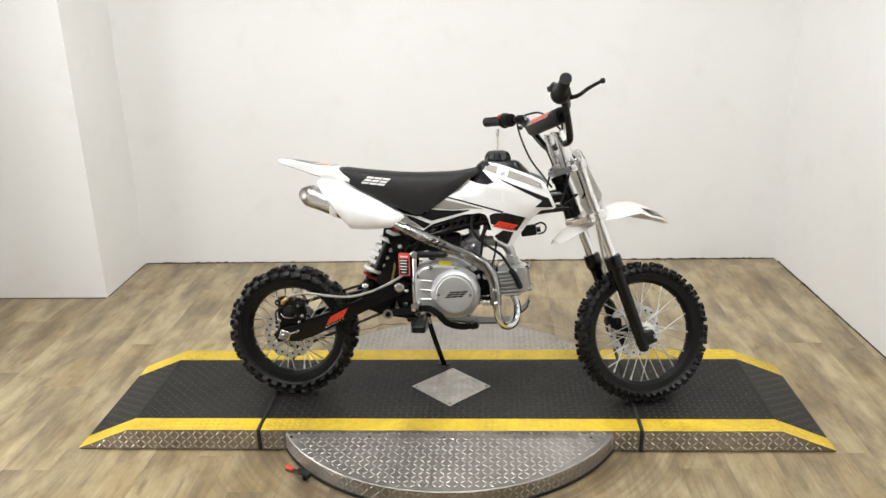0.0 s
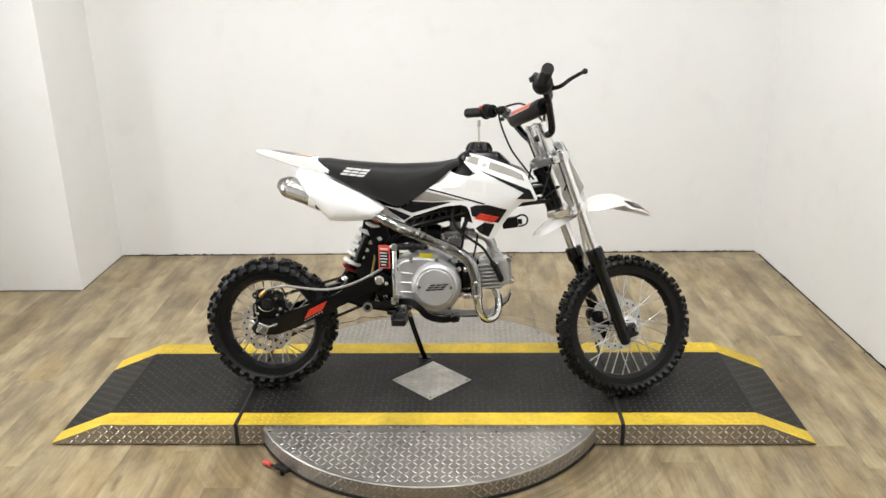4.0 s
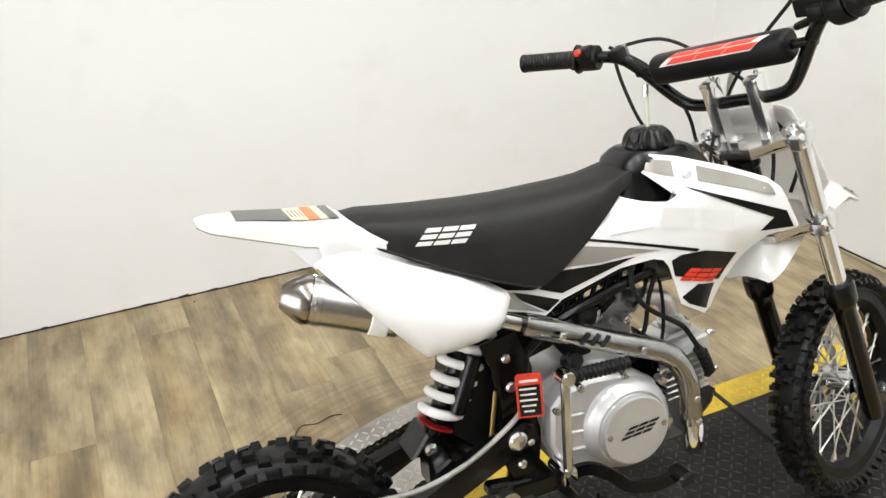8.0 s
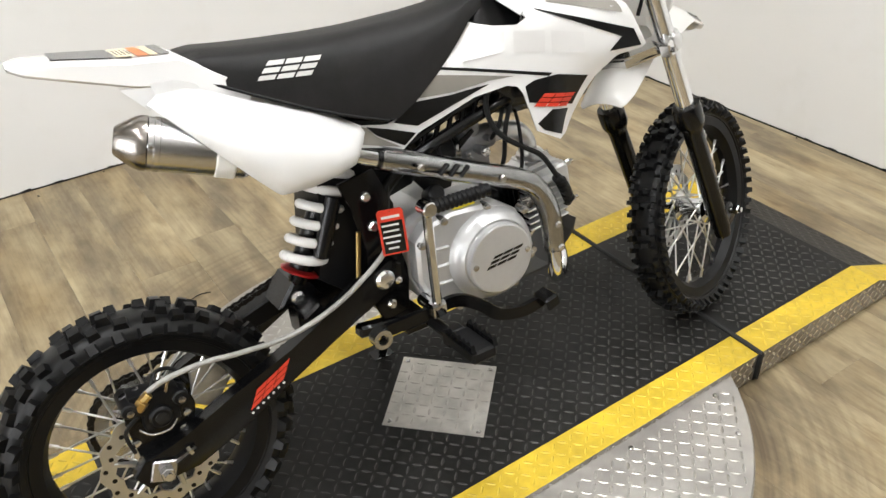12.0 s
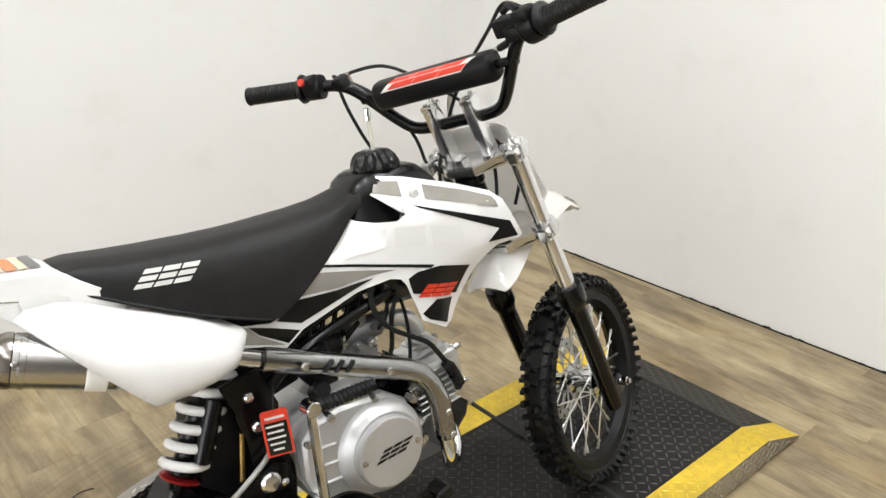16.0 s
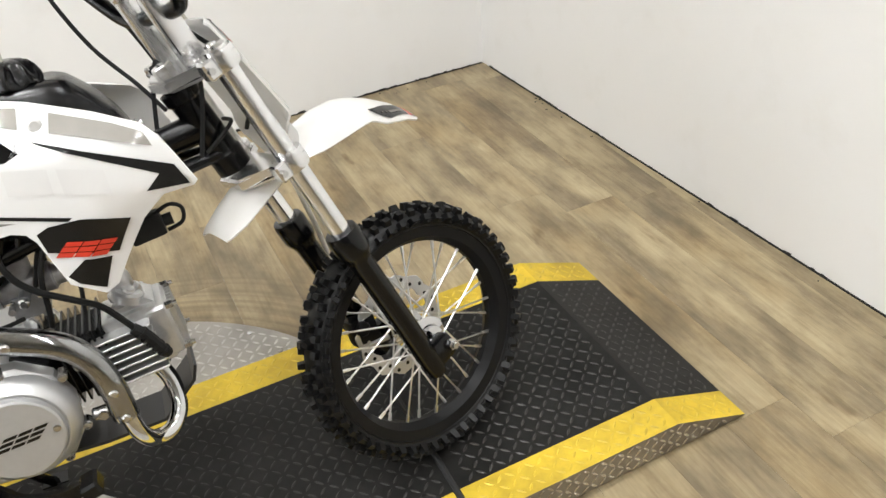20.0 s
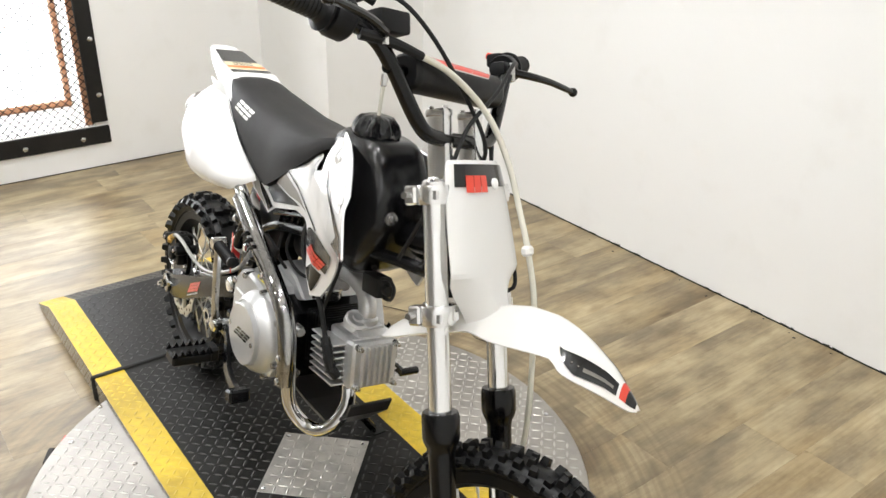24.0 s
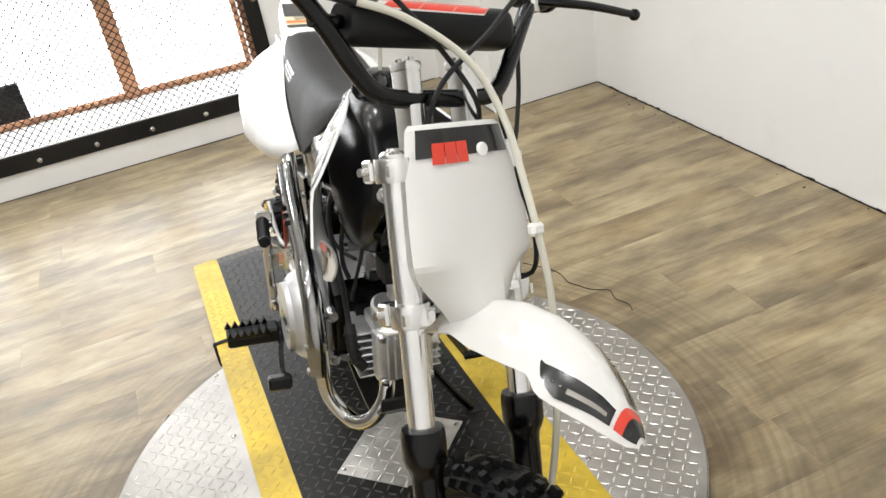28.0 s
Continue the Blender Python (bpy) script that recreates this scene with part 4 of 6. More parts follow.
SIDE = [(-0.474, 0.733), (-0.462, 0.744), (-0.425, 0.742), (-0.395, 0.732), (-0.34, 0.705), (-0.27, 0.677), (-0.225, 0.655), (-0.195, 0.635), (-0.188, 0.622), (-0.212, 0.602), (-0.225, 0.592), (-0.300, 0.588), (-0.350, 0.592), (-0.356, 0.597), (-0.380, 0.624), (-0.425, 0.676)]
side = [part("side_panel", panel(SIDE, side_h, s, 0.0035, 0.0, 0.0085), "white", bike, "glossy white number side panel", 50) for s in (-1, 1)]
for s in (-1, 1):   # inner webs that join panel and tail
    bm = BM()
    top = [(-0.462, 0.744), (-0.425, 0.742), (-0.395, 0.732), (-0.34, 0.705), (-0.27, 0.677)]
    a = [bm.verts.new((x, s * (side_h(x, z) - 0.002), z - 0.001)) for x, z in top]
    b = [bm.verts.new((x, s * 0.058, z + 0.012)) for x, z in top]
    for k in range(len(top) - 1):
        bm.faces.new((a[k], a[k + 1], b[k + 1], b[k]))
    bmesh.ops.solidify(bm, geom=bm.faces[:], thickness=0.003)
    part("panel_web", bm, "white", side[0 if s < 0 else 1])
    bm = panel([(-0.50, 0.757), (-0.445, 0.748), (-0.470, 0.722)], lambda x, z: 0.060, s, 0.003)
    part("rear_flap", bm, "white", side[0 if s < 0 else 1])

# ---- frame ----
bm = BM()
lathe(bm, [(0.020, -0.150), (0.026, -0.148), (0.026, -0.120), (0.023, -0.115), (0.023, -0.030), (0.027, -0.025), (0.027, -0.010), (0.020, -0.008)], 24)
head = part("head_tube", shift(bm, Matrix.Translation((0.30, 0, 0.757)) @ Matrix.Rotation(-RAKE, 4, "Y")), "black_paint", bike, "glossy black head tube")
bm = BM()
tube(bm, [(0.325, 0, 0.690), (0.24, 0, 0.672), (0.12, 0, 0.655), (-0.02, 0, 0.635)], 0.022, 14)
part("backbone_tube", bm, "black_paint", bike, "thick black frame tube")
for s in (-1, 1):
    bm = tube(BM(), [(0.340, s * 0.012, 0.648), (0.26, s * 0.030, 0.640), (0.15, s * 0.050, 0.624), (0.05, s * 0.058, 0.602), (-0.06, s * 0.062, 0.574), (-0.12, s * 0.062, 0.552), (-0.17, s * 0.062, 0.515), (-0.195, s * 0.062, 0.44)], 0.0105, 12)
    part("frame_tube", bm, "black_paint", bike)
    bm = tube(BM(), [(-0.115, s * 0.062, 0.582), (-0.05, s * 0.062, 0.603), (0.06, s * 0.058, 0.632)], 0.005, 8)
    for k in range(7):   # rungs between the rails, gaps left open
        x = -0.095 + 0.024 * k
        cyl(bm, (x, s * 0.062, 0.564 + 0.0060 * k), (x + 0.012, s * 0.062, 0.592 + 0.0066 * k), 0.0042, seg=8)
    part("frame_ladder", bm, "black_paint", bike, "black ladder gusset of the frame")
    bm = tube(BM(), [(-0.06, s * 0.055, 0.60), (-0.16, s * 0.055, 0.625), (-0.28, s * 0.05, 0.665), (-0.42, s * 0.045, 0.735)], 0.009, 10)
    part("subframe_tube", bm, "black_paint", bike)
    # bracket plates at the pivot
    bm = prism(BM(), [(-0.245, 0.555), (-0.185, 0.565), (-0.160, 0.50), (-0.165, 0.44), (-0.150, 0.38), (-0.160, 0.315), (-0.205, 0.305), (-0.225, 0.36), (-0.215, 0.44), (-0.225, 0.50)], s * 0.066, s * 0.074, 0.0015)
    pl = part("pivot_plate", bm, "black_paint", bike, "black pressed frame plate")
    for x, z, r in ((-0.205, 0.525, 0.008), (-0.200, 0.475, 0.009), (-0.185, 0.450, 0.007), (-0.180, 0.40, 0.008), (-0.19, 0.335, 0.008)):
        b = BM()
        lathe(b, [(r, 0), (r, 0.005), (r * 0.7, 0.008), (r * 0.3, 0.008)], 12, pose(x, s * 0.073, z, 90 if s < 0 else -90, 0, 0))
        part("bolt", b, "polished", pl)
bm = prism(BM(), [(-0.225, 0.610), (-0.115, 0.585), (-0.090, 0.55), (-0.11, 0.510), (-0.175, 0.495), (-0.215, 0.55)], -0.052, 0.052, 0.012, 2)
part("airbox", bm, "black_plastic", bike, "matt black plastic airbox")
# swingarm
ARM = [(-0.192, 0.420), (-0.172, 0.408), (-0.175, 0.376), (-0.30, 0.322), (-0.40, 0.272), (-0.47, 0.236), (-0.54, 0.207), (-0.615, 0.203), (-0.630, 0.228), (-0.610, 0.252), (-0.545, 0.262), (-0.485, 0.292), (-0.373, 0.334), (-0.28, 0.380)]
arms = []
for s in (-1, 1):
    bm = prism(BM(), ARM, s * 0.070, s * 0.095, 0.004, 2)
    a = part("swingarm_beam", bm, "black_paint", bike, "black box-section swingarm beam")
    arms.append(a)
    b = BM()
    box(b, (-0.590, s * 0.098, 0.226), (0.036, 0.006, 0.034), (0, 20, 0), 0.002)
    part("axle_block", b, "steel", a, "bright chain adjuster block")
    b = BM()
    cyl(b, (-0.588, s * 0.099, 0.226), (-0.588, s * 0.112, 0.226), 0.0105, seg=6, bevel=0.001)
    cyl(b, (-0.588, s * 0.111, 0.226), (-0.588, s * 0.119, 0.226), 0.006, seg=10)
    part("axle_nut", b, "chrome", a)
    b = cyl(BM(), (-0.572, s * 0.098, 0.232), (-0.540, s * 0.098, 0.245), 0.004, seg=8)
    cyl(b, (-0.551, s * 0.098, 0.2405), (-0.546, s * 0.098, 0.2425), 0.0075, seg=6)
    part("adjuster_bolt", b, "chrome", a)
    b = lathe(BM(), [(0.016, 0), (0.016, 0.006), (0.012, 0.010), (0.004, 0.011)], 18, pose(-0.205, s * 0.0945, 0.393, 90 if s < 0 else -90, 0, 0))
    part("pivot_bolt", b, "polished", a, "large chrome pivot bolt")
    b = lathe(BM(), [(0.006, 0), (0.006, 0.004), (0.003, 0.006)], 10, pose(-0.182, s * 0.0945, 0.383, 90 if s < 0 else -90, 0, 0))
    part("bolt", b, "polished", a)
    for ol in emblem((-0.452, 0.262), (0.060, 0.031), (0.003, 0.024), rows=((0.0, 0.31), (0.35, 0.66), (0.70, 1.0)), wide=0.98):
        part("red_emblem_bar", panel(ol, lambda x, z: 0.0956, s, 0.0), "red", a, "", 0)
    for k in range(7):
        x = -0.449 + 0.0092 * k
        b = box(BM(), (x, s * 0.0958, 0.2575 + 0.0049 * k), (0.0038, 0.0006, 0.0032), (0, -26, 0))
        part("white_emblem_mark", b, "pale_decal", a, "", 0)
bm = BM()
box(bm, (-0.315, 0, 0.360), (0.035, 0.155, 0.035), (0, -28, 0), 0.004)
prism(bm, [(-0.36, 0.372), (-0.33, 0.41), (-0.30, 0.405), (-0.285, 0.375)], -0.035, 0.035, 0.004)
part("swingarm_bridge", bm, "black_paint", bike)
bm = prism(BM(), [(-0.44, 0.335), (-0.30, 0.372), (-0.225, 0.392), (-0.225, 0.365), (-0.30, 0.338), (-0.42, 0.306)], 0.040, 0.074, 0.004)
part("chain_slider", bm, "black_plastic", bike, "black plastic chain slider")
bm = prism(BM(), [(-0.330, 0.305), (-0.330, 0.395), (-0.25, 0.405), (-0.222, 0.370), (-0.235, 0.300), (-0.28, 0.288)], -0.028, 0.030, 0.006)
part("swingarm_gusset", bm, "black_paint", bike)
bm = prism(BM(), [(-0.292, 0.405), (-0.275, 0.50), (-0.262, 0.585), (-0.215, 0.590), (-0.205, 0.48), (-0.212, 0.385), (-0.255, 0.372)], -0.050, 0.050, 0.008, 2)
part("inner_fender", bm, "black_plastic", bike, "black plastic inner mud fender")
bm = cyl(BM(), (-0.588, -0.105, 0.226), (-0.588, 0.105, 0.226), 0.008, seg=12)
part("axle", bm, "steel", rear)

# rear brake
bm = prism(BM(), [(-0.618, 0.300), (-0.616, 0.350), (-0.590, 0.356), (-0.572, 0.340), (-0.545, 0.350), (-0.528, 0.338), (-0.520, 0.300), (-0.530, 0.262), (-0.555, 0.234), (-0.585, 0.222), (-0.612, 0.232)], -0.075, -0.064, 0.002)
cal = part("caliper_bracket", bm, "black_paint", bike, "black rear caliper bracket")
bm = BM()
box(bm, (-0.574, -0.074, 0.334), (0.070, 0.036, 0.036), (0, 6, 0), 0.008, 2)
box(bm, (-0.570, -0.078, 0.306), (0.052, 0.026, 0.034), (0, 6, 0), 0.007, 2)
for x, z in ((-0.609, 0.338), (-0.540, 0.330)):
    cyl(bm, (x, -0.100, z), (x, -0.045, z), 0.0115, seg=14, bevel=0.002)
cyl(bm, (-0.572, -0.101, 0.312), (-0.572, -0.070, 0.312), 0.0165, seg=18, bevel=0.003)
calb = part("brake_caliper", bm, "black_plastic", cal, "black rear brake caliper")
for x, z in ((-0.609, 0.338), (-0.540, 0.330)):
    part("guide_pin", lathe(BM(), [(0.0055, 0.0), (0.0055, 0.006), (0.003, 0.007)], 6, pose(x, -0.099, z, 90, 0, 0)), "dark_steel", calb)
part("caliper_plug", lathe(BM(), [(0.009, 0.0), (0.009, 0.002), (0.004, 0.003)], 14, pose(-0.572, -0.1005, 0.312, 90, 0, 0)), "iron", calb)
part("bleed_nipple", cyl(BM(), (-0.556, -0.092, 0.346), (-0.550, -0.096, 0.362), 0.0036, 0.0026, 8), "dark_steel", calb)
bm = cyl(BM(), (-0.594, -0.090, 0.340), (-0.578, -0.093, 0.352), 0.0072, seg=8, bevel=0.001)
cyl(bm, (-0.598, -0.092, 0.334), (-0.588, -0.094, 0.344), 0.0088, seg=6, bevel=0.001)
part("banjo_fitting", bm, "brass", cal)
for x, z in ((-0.612, 0.272), (-0.545, 0.268), (-0.600, 0.236), (-0.556, 0.252), (-0.535, 0.290)):
    part("bolt", lathe(BM(), [(0.006, 0), (0.006, 0.004), (0.003, 0.005)], 10, pose(x, -0.074, z, 90, 0, 0)), "polished", cal)
part("pad_spring", tube(BM(), [(-0.604, -0.090, 0.300), (-0.590, -0.094, 0.288), (-0.566, -0.094, 0.286), (-0.552, -0.090, 0.296)], 0.0016, 6), "steel", cal)
for pts in ([(-0.575, -0.085, 0.348), (-0.56, -0.06, 0.362), (-0.535, -0.05, 0.352), (-0.52, -0.055, 0.325)], [(-0.60, -0.09, 0.322), (-0.622, -0.085, 0.30), (-0.618, -0.08, 0.262)]):
    part("brake_pipe", tube(BM(), pts, 0.003, 8), "cable", cal)
bm = tube(BM(), [(-0.588, -0.088, 0.348), (-0.555, -0.094, 0.364), (-0.50, -0.098, 0.370), (-0.44, -0.100, 0.364), (-0.37, -0.101, 0.362), (-0.30, -0.101, 0.379), (-0.235, -0.096, 0.409), (-0.19, -0.088, 0.44), (-0.182, -0.07, 0.48)], 0.0041, 10)
part("brake_hose", bm, "braid", bike, "braided grey brake hose")

part("chain_guide", prism(BM(), [(-0.500, 0.268), (-0.463, 0.279), (-0.443, 0.264), (-0.437, 0.234), (-0.473, 0.189), (-0.507, 0.212)], 0.066, 0.072, 0.002), "cast", bike, "bare metal chain guide plate")
# shock
bm = BM()
S0, S1 = Vector((-0.313, -0.022, 0.414)), Vector((-0.214, -0.022, 0.592))
ax = (S1 - S0).normalized()
uu = ax.orthogonal().normalized()
ww = ax.cross(uu)
pts = []
turns = 6.4
for k in range(131):
    t = k / 130
    a = 2 * math.pi * turns * t
    end = 0.88 if t < 0.04 or t > 0.96 else 1.0
    pts.append(S0 + (S1 - S0) * (0.07 + 0.88 * t) + (uu * math.cos(a) + ww * math.sin(a)) * 0.0315 * end)
tube(bm, pts, 0.0077, 8, n=1)
shock = part("shock_spring", bm, "white_paint", bike, "white coil-over shock spring", 60)
mz = Matrix.Translation(S0) @ ax.to_track_quat("Z", "Y").to_matrix().to_4x4()
part("damper", lathe(BM(), [(0.008, -0.03), (0.012, -0.02), (0.017, 0.0), (0.019, 0.01), (0.019, 0.11), (0.010, 0.112), (0.010, 0.19), (0.018, 0.195), (0.018, 0.21)], 20, mz), "black_paint", shock, "black damper body")
part("spring_perch", lathe(BM(), [(0.012, 0.002), (0.031, 0.004), (0.032, 0.007), (0.024, 0.010)], 24, mz), "red_metal", shock, "red anodised spring perch")
part("top_perch", lathe(BM(), [(0.012, 0.180), (0.030, 0.184), (0.030, 0.190), (0.012, 0.192)], 24, mz), "red_metal", shock, "red anodised top perch")
bm = cyl(BM(), (-0.247, -0.055, 0.535), (-0.285, -0.055, 0.445), 0.0135, seg=14, bevel=0.002)
part("reservoir", bm, "black_paint", shock)
bm = cyl(BM(), (-0.222, -0.066, 0.47), (-0.236, -0.068, 0.395), 0.004, seg=8)
part("brake_rod", bm, "brass", bike, "thin brass-coloured rod")
for s in (-1, 1):
    part("shock_bolt", lathe(BM(), [(0.011, 0), (0.011, 0.007), (0.006, 0.010), (0.003, 0.010)], 12, pose(-0.328, s * 0.034, 0.385, 90 if s < 0 else -90, 0, 0)), "polished", shock)

# chain drive
bm = BM()
n = 40
lathe(bm, [(0.052, -0.002), (0.074, -0.002), (0.074, 0.002), (0.052, 0.002)], 48, Matrix.Translation((-0.585, 0.058, 0.226)) @ pose(0, 0, 0, -90, 0, 0), closed=True)
for k in range(37):
    a = 2 * math.pi * k / 37
    box(bm, (-0.585 + 0.0755 * math.cos(a), 0.058, 0.226 + 0.0755 * math.sin(a)), (0.006, 0.004, 0.006), (0, -math.degrees(a), 0))
for k in range(5):
    a = 2 * math.pi * k / 5
    cyl(bm, (-0.585 + 0.02 * math.cos(a), 0.058, 0.226 + 0.02 * math.sin(a)), (-0.585 + 0.058 * math.cos(a), 0.058, 0.226 + 0.058 * math.sin(a)), 0.006, seg=6)
part("sprocket", bm, "steel", rear, "rear chain sprocket", 20)


def link(c, ang, pitch, outer):
    """One chain link: two waisted side plates and a roller."""
    m = Matrix.Translation(c) @ Matrix.Rotation(-ang, 4, "Y")
    for sy in (-1, 1):
        y = sy * (0.0062 if outer else 0.0044)
        o = [(-pitch * 0.72, 0), (-pitch * 0.58, 0.0046), (-pitch * 0.36, 0.0046), (0, 0.0030), (pitch * 0.36, 0.0046), (pitch * 0.58, 0.0046), (pitch * 0.72, 0), (pitch * 0.58, -0.0046), (pitch * 0.36, -0.0046), (0, -0.0030), (-pitch * 0.36, -0.0046), (-pitch * 0.58, -0.0046)]
        a, b = ([bm.verts.new(m @ Vector((x, y + d, z))) for x, z in o] for d in (-0.0009, 0.0009))
        bm.faces.new(a)
        bm.faces.new(b[::-1])
        for k in range(12):
            bm.faces.new((a[k], b[k], b[(k + 1) % 12], a[(k + 1) % 12]))
    cyl(bm, m @ Vector((pitch * 0.5, -0.0078, 0)), m @ Vector((pitch * 0.5, 0.0078, 0)), 0.0026, seg=8)


def chain_run(p0, p1, m):
    d = Vector(p1) - Vector(p0)
    for k in range(m):
        link(Vector(p0) + d * (k + 0.5) / m, math.atan2(d.z, d.x), d.length / m, k % 2)


bm = BM()
chain_run((-0.575, 0.058, 0.3045), (-0.13, 0.058, 0.443), 36)
chain_run((-0.575, 0.058, 0.150), (-0.13, 0.058, 0.345), 38)
for k in range(20):
    a = radians(83 + 9.4 * k)
    link(Vector((-0.585 + 0.0785 * math.cos(a), 0.058, 0.226 + 0.0785 * math.sin(a))), a + math.pi / 2, 0.0128, k % 2)
tagged(part("chain", bm, "chain", bike, "dark drive chain", 0), kind="stuff")

# ---- engine ----
bm = BM()
prism(bm, [(-0.150, 0.455), (-0.155, 0.37), (-0.130, 0.315), (-0.06, 0.292), (-0.01, 0.292), (0.000, 0.325), (0.000, 0.40), (-0.005, 0.440), (-0.02, 0.470), (-0.09, 0.480)], -0.078, 0.085, 0.008, 2)
prism(bm, [(-0.10, 0.476), (-0.08, 0.496), (-0.02, 0.490), (0.025, 0.462), (0.0, 0.45)], -0.055, 0.06, 0.004)
eng = part("crankcase", bm, "cast_paint", bike, "silver-painted engine crankcase")
# added black block that hides the silver front face of the case
bm = prism(BM(), [(-0.012, 0.296), (0.02, 0.298), (0.040, 0.325), (0.040, 0.40), (0.034, 0.440), (-0.012, 0.458)], -0.074, 0.080, 0.008, 2)
part("case_front_block", bm, "black_paint", eng, "black block covering the front of the crankcase")
bm = prism(BM(), [(-0.152, 0.440), (-0.155, 0.375), (-0.135, 0.325), (-0.085, 0.302), (-0.02, 0.298), (0.030, 0.312), (0.052, 0.345), (0.056, 0.395), (0.040, 0.438), (0.0, 0.466), (-0.085, 0.472), (-0.130, 0.462)], -0.116, -0.080, 0.014, 3)
cov = part("side_cover", bm, "cast_paint", eng, "smooth silver engine side cover")
mz = pose(-0.022, 0, 0.382, 90, 0, 0)
part("clutch_cover", lathe(BM(), [(0.079, 0.108), (0.078, 0.120), (0.072, 0.132), (0.064, 0.140), (0.062, 0.1405), (0.0605, 0.1385), (0.059, 0.1405), (0.0585, 0.149), (0.056, 0.1505), (0.020, 0.1508), (0.001, 0.1508)], 56, mz), "cast_paint", eng, "round silver clutch cover")
for ol in emblem((-0.054, 0.372), (0.058, 0.004), (0.005, 0.019)):
    part("black_emblem_bar", panel(ol, lambda x, z: 0.1513, -1, 0.0), "black_decal", eng, "", 0)
for x in (-0.072, 0.027):
    part("cover_screw", lathe(BM(), [(0.005, 0.149), (0.005, 0.1525), (0.002, 0.153)], 10, pose(x, 0, 0.383, 90, 0, 0)), "steel", eng)
for x, z in ((-0.143, 0.435), (-0.140, 0.345), (-0.09, 0.309), (0.02, 0.312), (0.056, 0.352), (0.05, 0.435), (-0.02, 0.462), (-0.10, 0.463)):
    b = lathe(BM(), [(0.0068, 0.10), (0.0068, 0.1175), (0.0055, 0.1180), (0.0055, 0.121), (0.003, 0.1215)], 12, pose(x, 0, z, 90, 0, 0))
    part("cover_bolt", b, "steel", eng)
for z in (0.42, 0.39, 0.36):   # raised ribs
    b = box(BM(), (-0.115, -0.1165, z), (0.038, 0.006, 0.006), (0, 4, 0), 0.002)
    part("cover_rib", b, "cast_paint", eng)
part("oil_filler", lathe(BM(), [(0.014, 0.09), (0.014, 0.118), (0.011, 0.122), (0.004, 0.122)], 18, pose(-0.100, 0, 0.452, 62, 0, 0)), "black_plastic", eng, "black oil filler plug")
part("specification_label", box(BM(), (-0.055, -0.098, 0.4755), (0.042, 0.018, 0.001), (38, 0, 0)), "yellow_label", eng, "small yellow label", 0)
bm = prism(BM(), [(-0.150, 0.44), (-0.15, 0.36), (-0.11, 0.31), (-0.02, 0.30), (0.04, 0.33), (0.055, 0.40), (0.03, 0.45), (-0.08, 0.465)], 0.086, 0.118, 0.012, 2)
part("flywheel_cover", bm, "cast_paint", eng, "silver left engine cover")
for x, z in ((0.073, 0.43), (0.072, 0.345)):
    b = BM()
    cyl(b, (x - 0.01, -0.085, z), (x + 0.012, -0.085, z), 0.010, seg=14, bevel=0.002)
    cyl(b, (x + 0.004, -0.098, z), (x + 0.004, -0.078, z), 0.007, seg=6)
    part("drain_boss", b, "steel", eng)

# cylinder and finned head
bm = box(BM(), (0.075, 0, 0.404), (0.086, 0.086, 0.086), (0, -6, 0), 0.006)
barrel = part("cylinder", bm, "black_paint", eng, "black finned cylinder barrel", 20)
for k in range(7):
    part("barrel_fin", box(BM(), (0.048 + 0.0102 * k, 0, 0.402 + 0.001 * k), (0.0034, 0.106, 0.104), (0, -6, 0), 0.001), "black_paint", barrel)
HD = Matrix.Translation((0.112, 0, 0.408)) @ Matrix.Rotation(radians(-6), 4, "Y")
bm = BM()
box(bm, (0.040, 0, 0.0), (0.080, 0.084, 0.096), (0, 0, 0), 0.008, 2)
prism(bm, [(0.0, 0.040), (0.07, 0.040), (0.080, 0.048), (0.070, 0.058), (0.02, 0.056)], -0.030, 0.030, 0.006, 2)
cyl(bm, (0.045, 0, 0.05), (0.045, 0, 0.072), 0.024, seg=18, bevel=0.003)
hd = part("cylinder_head", shift(bm, HD), "cast", eng, "bare cast-aluminium cylinder head", 25)
for s in (-1, 1):
    for k in range(7):
        b = box(BM(), (0.022, s * 0.052, -0.042 + 0.0122 * k), (0.084, 0.030, 0.0034), (0, 0, 0), 0.001)
        part("side_fin", shift(b, HD), "cast", hd)
b = box(BM(), (0.076, 0, 0.0), (0.036, 0.092, 0.086), (0, 0, 0), 0.012, 3)
fc = part("front_cover", shift(b, HD), "cast", hd, "finned front cover")
for k in range(6):
    b = box(BM(), (0.096, -0.028 + 0.0112 * k, 0.0), (0.012, 0.0034, 0.070), (0, 0, 0), 0.001)
    part("front_fin", shift(b, HD), "cast", hd)
for y in (-0.037, 0.037):
    for z in (-0.036, 0.036):
        b = cyl(BM(), (0.090, y, z), (0.102, y, z), 0.0062, seg=6, bevel=0.001)
        cyl(b, (0.100, y, z), (0.108, y, z), 0.0035, seg=8)
        part("head_nut", shift(b, HD), "steel", hd)
b = lathe(BM(), [(0.022, 0.0), (0.022, 0.012), (0.018, 0.015), (0.010, 0.015), (0.009, 0.019), (0.003, 0.019)], 20, pose(0.045, -0.018, 0.060, 0, 0, 0) @ pose(0, 0, 0, 0, 30, 0))
part("valve_cap", shift(b, HD), "cast", hd, "round valve inspection cap")
b = lathe(BM(), [(0.020, 0.0), (0.020, 0.010), (0.014, 0.014), (0.004, 0.014)], 20, pose(0.05, 0.050, 0.0, -90, 0, 0))
part("cam_cover", shift(b, HD), "cast", hd)

